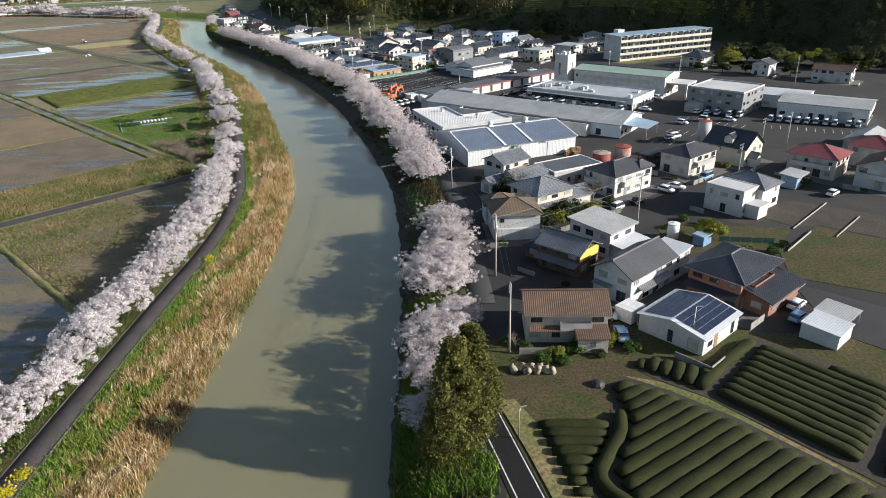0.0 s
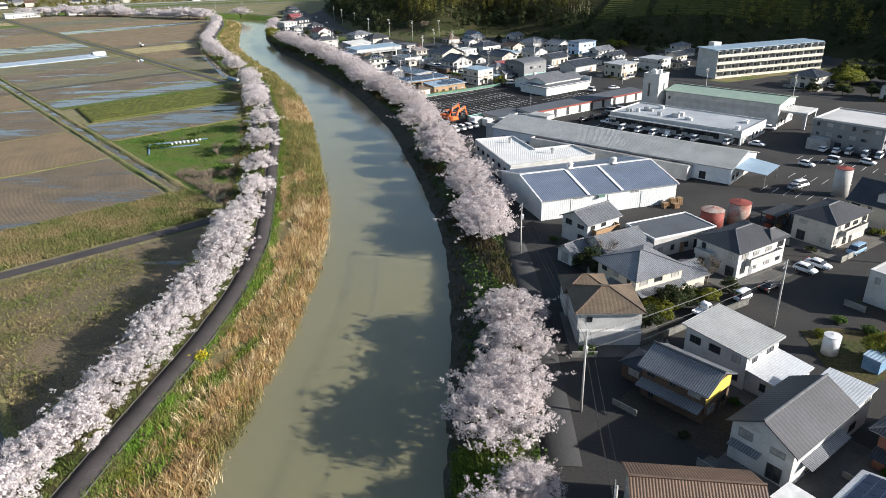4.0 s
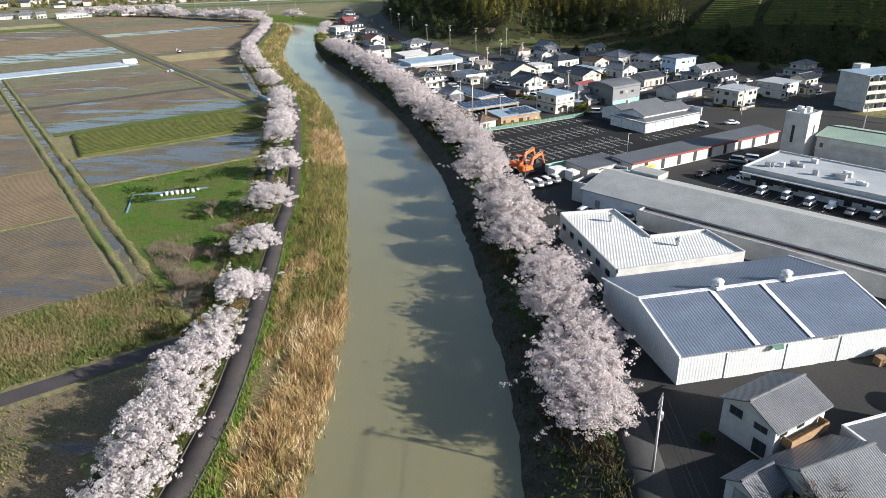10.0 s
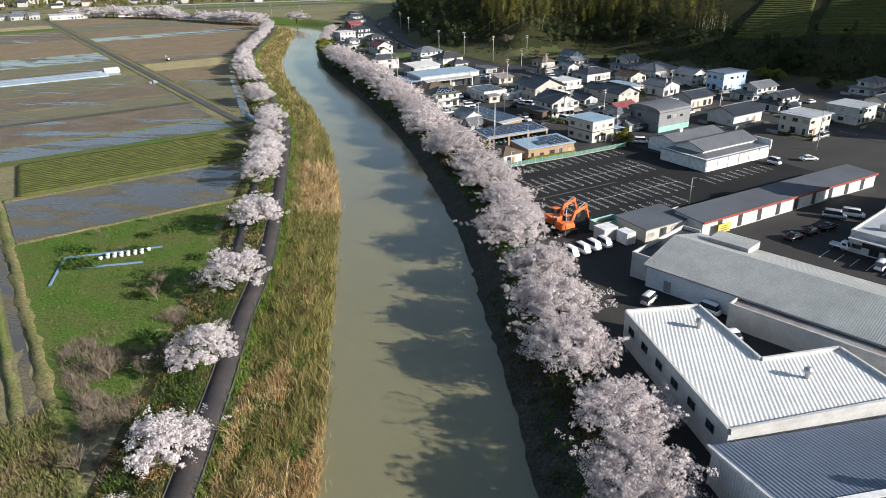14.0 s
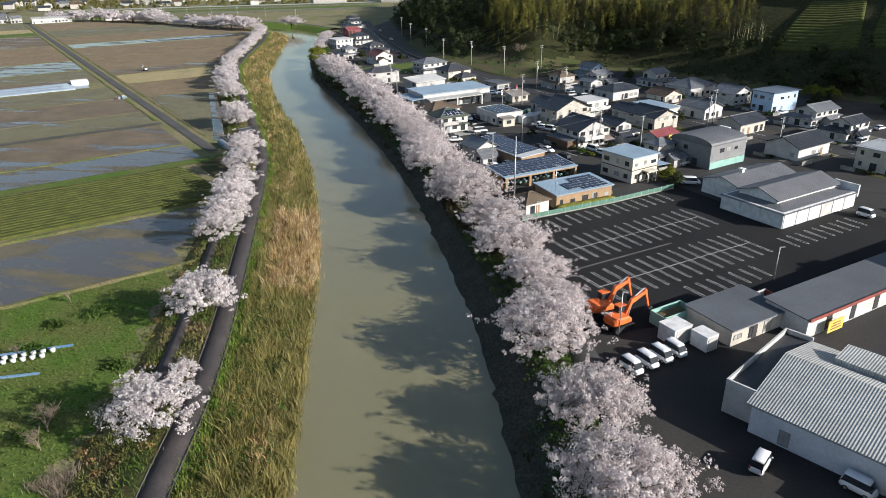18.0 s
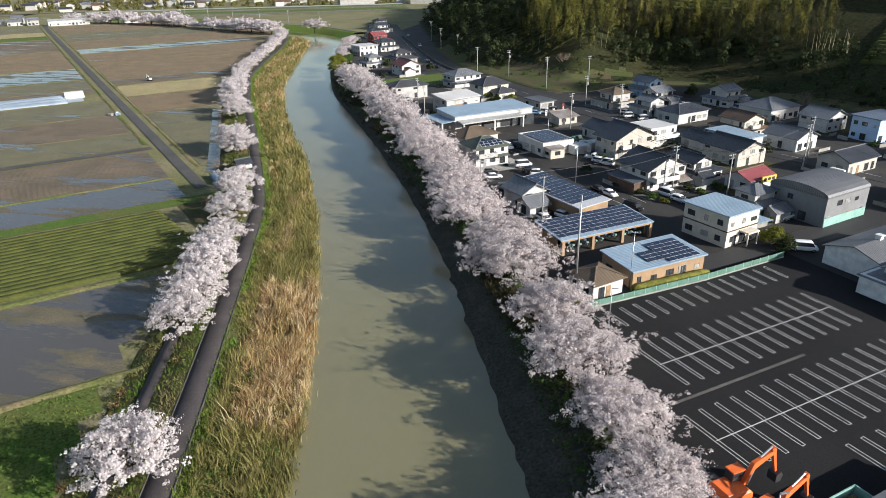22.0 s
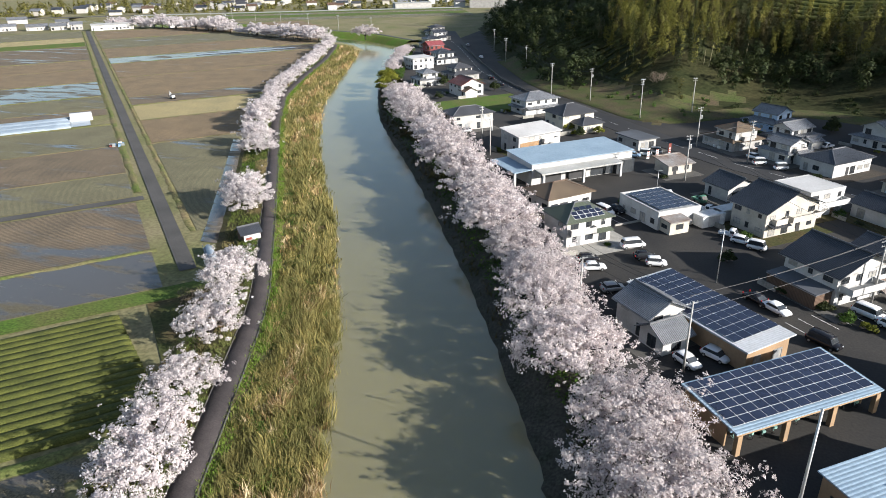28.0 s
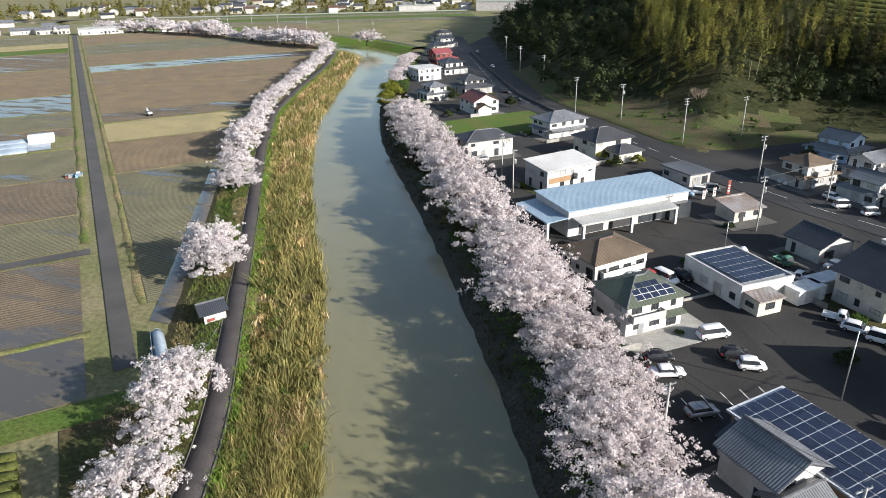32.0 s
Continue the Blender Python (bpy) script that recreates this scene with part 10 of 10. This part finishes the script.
# sign pillars by the garage
for x, y, h, m in ((-51.0, 439.4, 3.2, RUST), (-54.0, 437.0, 2.0, TRIM_WHITE), (-56.2, 434.4, 2.0, TRIM_WHITE)):
    e = thing("sign_pillar", x, y, 0, 40, "tall banner sign with illegible lettering", "sign")
    part("board", Buf().box(0, 0, 0.2, 0.8, 0.12, h), m, e)
    for k in range(3):
        part("sign_bar", Buf().box(0, -0.07, 0.8 + k * 0.6, 0.5, 0.02, 0.3), TRIM_WHITE if m is RUST else RUST, e)
e = thing("shop_sign", 0.6, 364.6, 0, 41, "yellow shop sign board with illegible lettering", "sign")
part("board", Buf().box(0, 0, 2.6, 4.6, 0.3, 1.3), YELLOW_WALL, e)
for k in range(3):
    part("sign_bar", Buf().box(-1.3 + k * 1.3, -0.17, 2.95, 0.9, 0.03, 0.6), TRIM_DARK, e)
part("post", Buf().box(-1.8, 0, 0, 0.15, 0.15, 2.6).box(1.8, 0, 0, 0.15, 0.15, 2.6), GALV, e)

# garden trees, bushes and bare trees
for x, y, s, k in [(14.6, 146.8, 1.0, 0), (11.5, 134.5, 0.5, 0), (24.2, 130.6, 0.75, 1), (28.4, 135.0, 0.7, 0), (20.8, 127.2, 0.8, 0), (32.6, 136.6, 0.6, 1), (36.6, 139.5, 0.6, 0), (25.8, 133.6, 0.85, 0), (33, 146.5, 0.55, 0), (22.5, 133.0, 0.6, 1),
                   (-3.8, 333.5, 0.9, 1), (-2.4, 329.8, 0.7, 0), (-81, 461.0, 0.7, 1), (-76.6, 455.6, 0.6, 0), (-71.6, 459.4, 0.6, 1), (-147, 533, 0.9, 0), (-143, 528, 0.8, 0), (-119.6, 522, 0.8, 0), (-136, 500, 0.6, 0), (126, 305, 1.1, 0), (118, 312, 0.9, 0), (135, 302, 1.0, 0), (150, 292, 1.2, 0), (130, 315, 0.9, 1),
                   (-40, 372, 0.5, 0), (-12, 383, 0.6, 0), (6, 398, 0.7, 0), (10, 430, 0.8, 0), (-30, 474, 0.8, 0), (34, 445, 1.0, 0), (56, 430, 1.0, 0), (76, 420, 1.1, 0), (24, 455, 0.9, 0), (-6, 478, 0.9, 0), (40, 150, 0.5, 0), (70, 142, 0.6, 0), (85, 150, 0.6, 0)]:
    plant_tree((BROADLEAF if k == 0 else LIME_TREE)[int(abs(x)) % 2], x, y, 0, rr.uniform(0, 360), s, "garden trees")
r = random.Random(31)
for i in range(34):
    x = r.uniform(118, 215)
    y = 338 - 0.45 * (x - 118) + r.uniform(-9, 12)
    if all(math.hypot(x - q[0], y - q[1]) > 9 for q in HOUSES):
        plant_tree(r.choice(BROADLEAF + BROADLEAF + LIME_TREE), x, y, float(ground_height(x, y)), r.uniform(0, 360), r.uniform(1.1, 2.1), "trees beyond the works")
for x, y, s in ((72, 456, 2.3), (77, 452, 1.7)):
    plant_tree(BROADLEAF[0], x, y, float(ground_height(x, y)), 30, s, "garden trees")
for x, y, s in ((52, 120.5, 1.0), (59.7, 447, 1.2), (64, 443, 1.3)):
    plant_tree(LIME_TREE[0], x, y, float(ground_height(x, y)), rr.uniform(0, 360), s, "garden trees")
for x, y, s, k in [(13.3, 79.2, 0.9, 0), (15.6, 81.2, 1.0, 2), (19.4, 82.0, 0.9, 1), (16.3, 78.6, 0.8, 0), (21.5, 80.2, 0.7, 1), (24.8, 83.4, 1.2, 2), (26.3, 81.6, 0.9, 0), (11.4, 82.4, 0.7, 0), (22.8, 82.6, 0.7, 2), (41, 96.5, 0.7, 0), (56, 113.5, 1.0, 0), (61, 113, 0.9, 0), (64.5, 116, 0.8, 1), (53, 127, 0.9, 0), (-79, 457.6, 0.8, 2), (-64, 449.5, 0.8, 0),
                   (8.6, 84, 0.6, 0), (50, 130, 0.8, 0), (46, 126, 0.8, 2), (-27, 357.5, 0.9, 1), (-24.5, 354.8, 0.9, 0), (-22.5, 352.6, 0.8, 2), (-14, 361, 0.8, 0), (-10, 366, 0.8, 1), (-60, 399, 0.5, 0)]:
    plant_tree(BUSH[k], x, y, 0, rr.uniform(0, 360), s, "garden bushes")


def bare_kind(seed):
    r = np.random.default_rng(seed)
    b = Buf()
    b.tube((0, 0, -0.2), (0, 0, 1.0), 0.1, 0.08, 6)
    for i in range(9):
        a = r.uniform(0, 2 * math.pi)
        m = Vector((math.cos(a) * 0.7, math.sin(a) * 0.7, r.uniform(1.6, 2.4)))
        b.tube((0, 0, r.uniform(0.6, 1.0)), m, 0.06, 0.035, 4, False)
        for j in range(5):
            q = m + Vector((r.normal(0, 0.6) + math.cos(a) * 0.6, r.normal(0, 0.6) + math.sin(a) * 0.6, r.uniform(0.6, 1.7)))
            b.tube(m, q, 0.03, 0.012, 3, False)
            for k in range(3):
                w = m.lerp(q, 0.6) + Vector((r.normal(0, 0.4), r.normal(0, 0.4), r.uniform(0.3, 0.8)))
                b.tube(m.lerp(q, 0.5), w, 0.018, 0.008, 3, False)
    return b.mesh("branches", TWIG, True, False)


BARE = [bare_kind(i) for i in range(2)]
for x, y, s, z in [(-86, 223.7, 1.0, FIELD_Z), (-84.3, 220.5, 0.8, FIELD_Z), (-106.5, 253.6, 0.5, FIELD_Z), (-112.8, 244.8, 0.45, FIELD_Z), (-102.8, 238, 0.45, FIELD_Z), (-71.6, 187.8, 0.9, FIELD_Z), (-69.6, 182, 0.9, FIELD_Z), (-75, 192, 0.8, FIELD_Z), (-78, 199, 0.9, FIELD_Z), (-73.5, 200, 0.7, FIELD_Z), (17.6, 149.2, 1.4, 0), (33.8, 142.6, 1.3, 0), (29, 460, 1.5, 0), (10, 82.8, 0.6, 0), (-57, 520, 2.0, 2)]:
    o = new("bare_tree", BARE[int(abs(x)) % 2])
    o.matrix_basis = pose(x, y, z, 0, 0, rr.uniform(0, 360)) @ Matrix.Diagonal((s, s, s, 1))
    tagged(o, "leafless grey-brown tree with fine twigs", "tree", "bare trees")


# yards, low block walls and shrubs round the houses
rr = random.Random(21)
BLOCK_WALL = mat("block_wall", (0.3, 0.29, 0.26), (0.18, 0.175, 0.155), 0.9, 0, 0.6, 5.0, 0.1, 0.25, 0.15)
GRAVEL = mat("gravel_yard", (0.13, 0.12, 0.105), (0.08, 0.075, 0.065), 0.95, 0, 0.25, 7.0, 0.3, 0.45)


def clear(px, py, own, margin=0.8):
    """True where no house but its own and no car stands."""
    for i, (x, y, yaw, w, d, h, _) in enumerate(HOUSES):
        c, s = math.cos(radians(yaw)), math.sin(radians(yaw))
        u, v = (px - x) * c + (py - y) * s, -(px - x) * s + (py - y) * c
        if i != own and abs(u) < w / 2 + margin and abs(v) < d / 2 + margin:
            return False
    if inside(px, py, CAR_PARK) or inside(px, py, MAIN_ROAD):
        return False
    return all(math.hypot(px - x, py - y) > 2.6 for x, y in CAR_SPOTS)


for i, (x, y, yaw, w, d, h, what) in enumerate(list(HOUSES)):
    if what != "house" or h > 7.5 or max(w, d) > 17 or min(w, d) < 4.5 or y > 560 or x < path_mid(y) + 30:
        continue
    c, s = math.cos(radians(yaw)), math.sin(radians(yaw))
    to = lambda u, v: (x + u * c - v * s, y + u * s + v * c)
    e, w2, d2 = rr.uniform(1.6, 3.2), w / 2 + 1.2, d / 2 + 1.2
    material, what = rr.choice(((GRAVEL, "grey gravel yard round the house"), (CONC_DARK, "worn concrete yard round the house"), (DARK_GRASS, "small rough garden round the house"), (DARK_SOIL, "bare earth yard round the house")))
    lot("yard", [to(-w2, -d2 - e), to(w2 + e, -d2 - e), to(w2 + e, d2), to(-w2, d2)], material, what, 0.012 + 0.0006 * i, "yard")
    for p, q in ((to(-w2, -d2 - e), to(w2 + e, -d2 - e)), (to(w2 + e, -d2 - e), to(w2 + e, d2))):
        n = 8
        run = []
        for j in range(n + 1):
            t = j / n
            px, py = p[0] * (1 - t) + q[0] * t, p[1] * (1 - t) + q[1] * t
            if clear(px, py, i) and not (n * 0.35 < j < n * 0.62):
                run.append((px, py))
            elif len(run) > 1:
                break
            else:
                run = []
        if len(run) > 1 and math.dist(run[0], run[-1]) > 3.0:
            a, b = Vector(run[0]), Vector(run[-1])
            o = part("block_wall", Buf().box((a.x + b.x) / 2, (a.y + b.y) / 2, -0.1, (b - a).length, 0.14, rr.uniform(0.8, 1.3), math.degrees(math.atan2(b.y - a.y, b.x - a.x))), BLOCK_WALL)
            tagged(o, "low grey concrete block wall beside the house", "wall", "garden walls")
    if rr.random() < 0.55:
        px, py = to(w2 + e - 0.6, rr.choice((-0.3, 0.3)) * d)
        if clear(px, py, i, 1.6) and not any(math.hypot(px - q, py - t) < 3.6 for q, t in CAR_SPOTS):
            car(rr.choice(("hatch", "van", "minivan", "sedan", "truck")), rr.choice(("white", "white", "silver", "black", "blue")), px, py, yaw + rr.choice((90, 270)))
    for j in range(rr.choice((1, 1, 2))):
        u, v = rr.uniform(-w2, w2 + e - 0.8), -d2 - e + 0.7
        if j:
            u, v = w2 + e - 0.8, rr.uniform(-d2, d2)
        px, py = to(u, v)
        if clear(px, py, i, 0.6):
            plant_tree(rr.choice(BUSH), px, py, 0.02, rr.uniform(0, 360), rr.uniform(0.45, 1.0), "garden bushes")
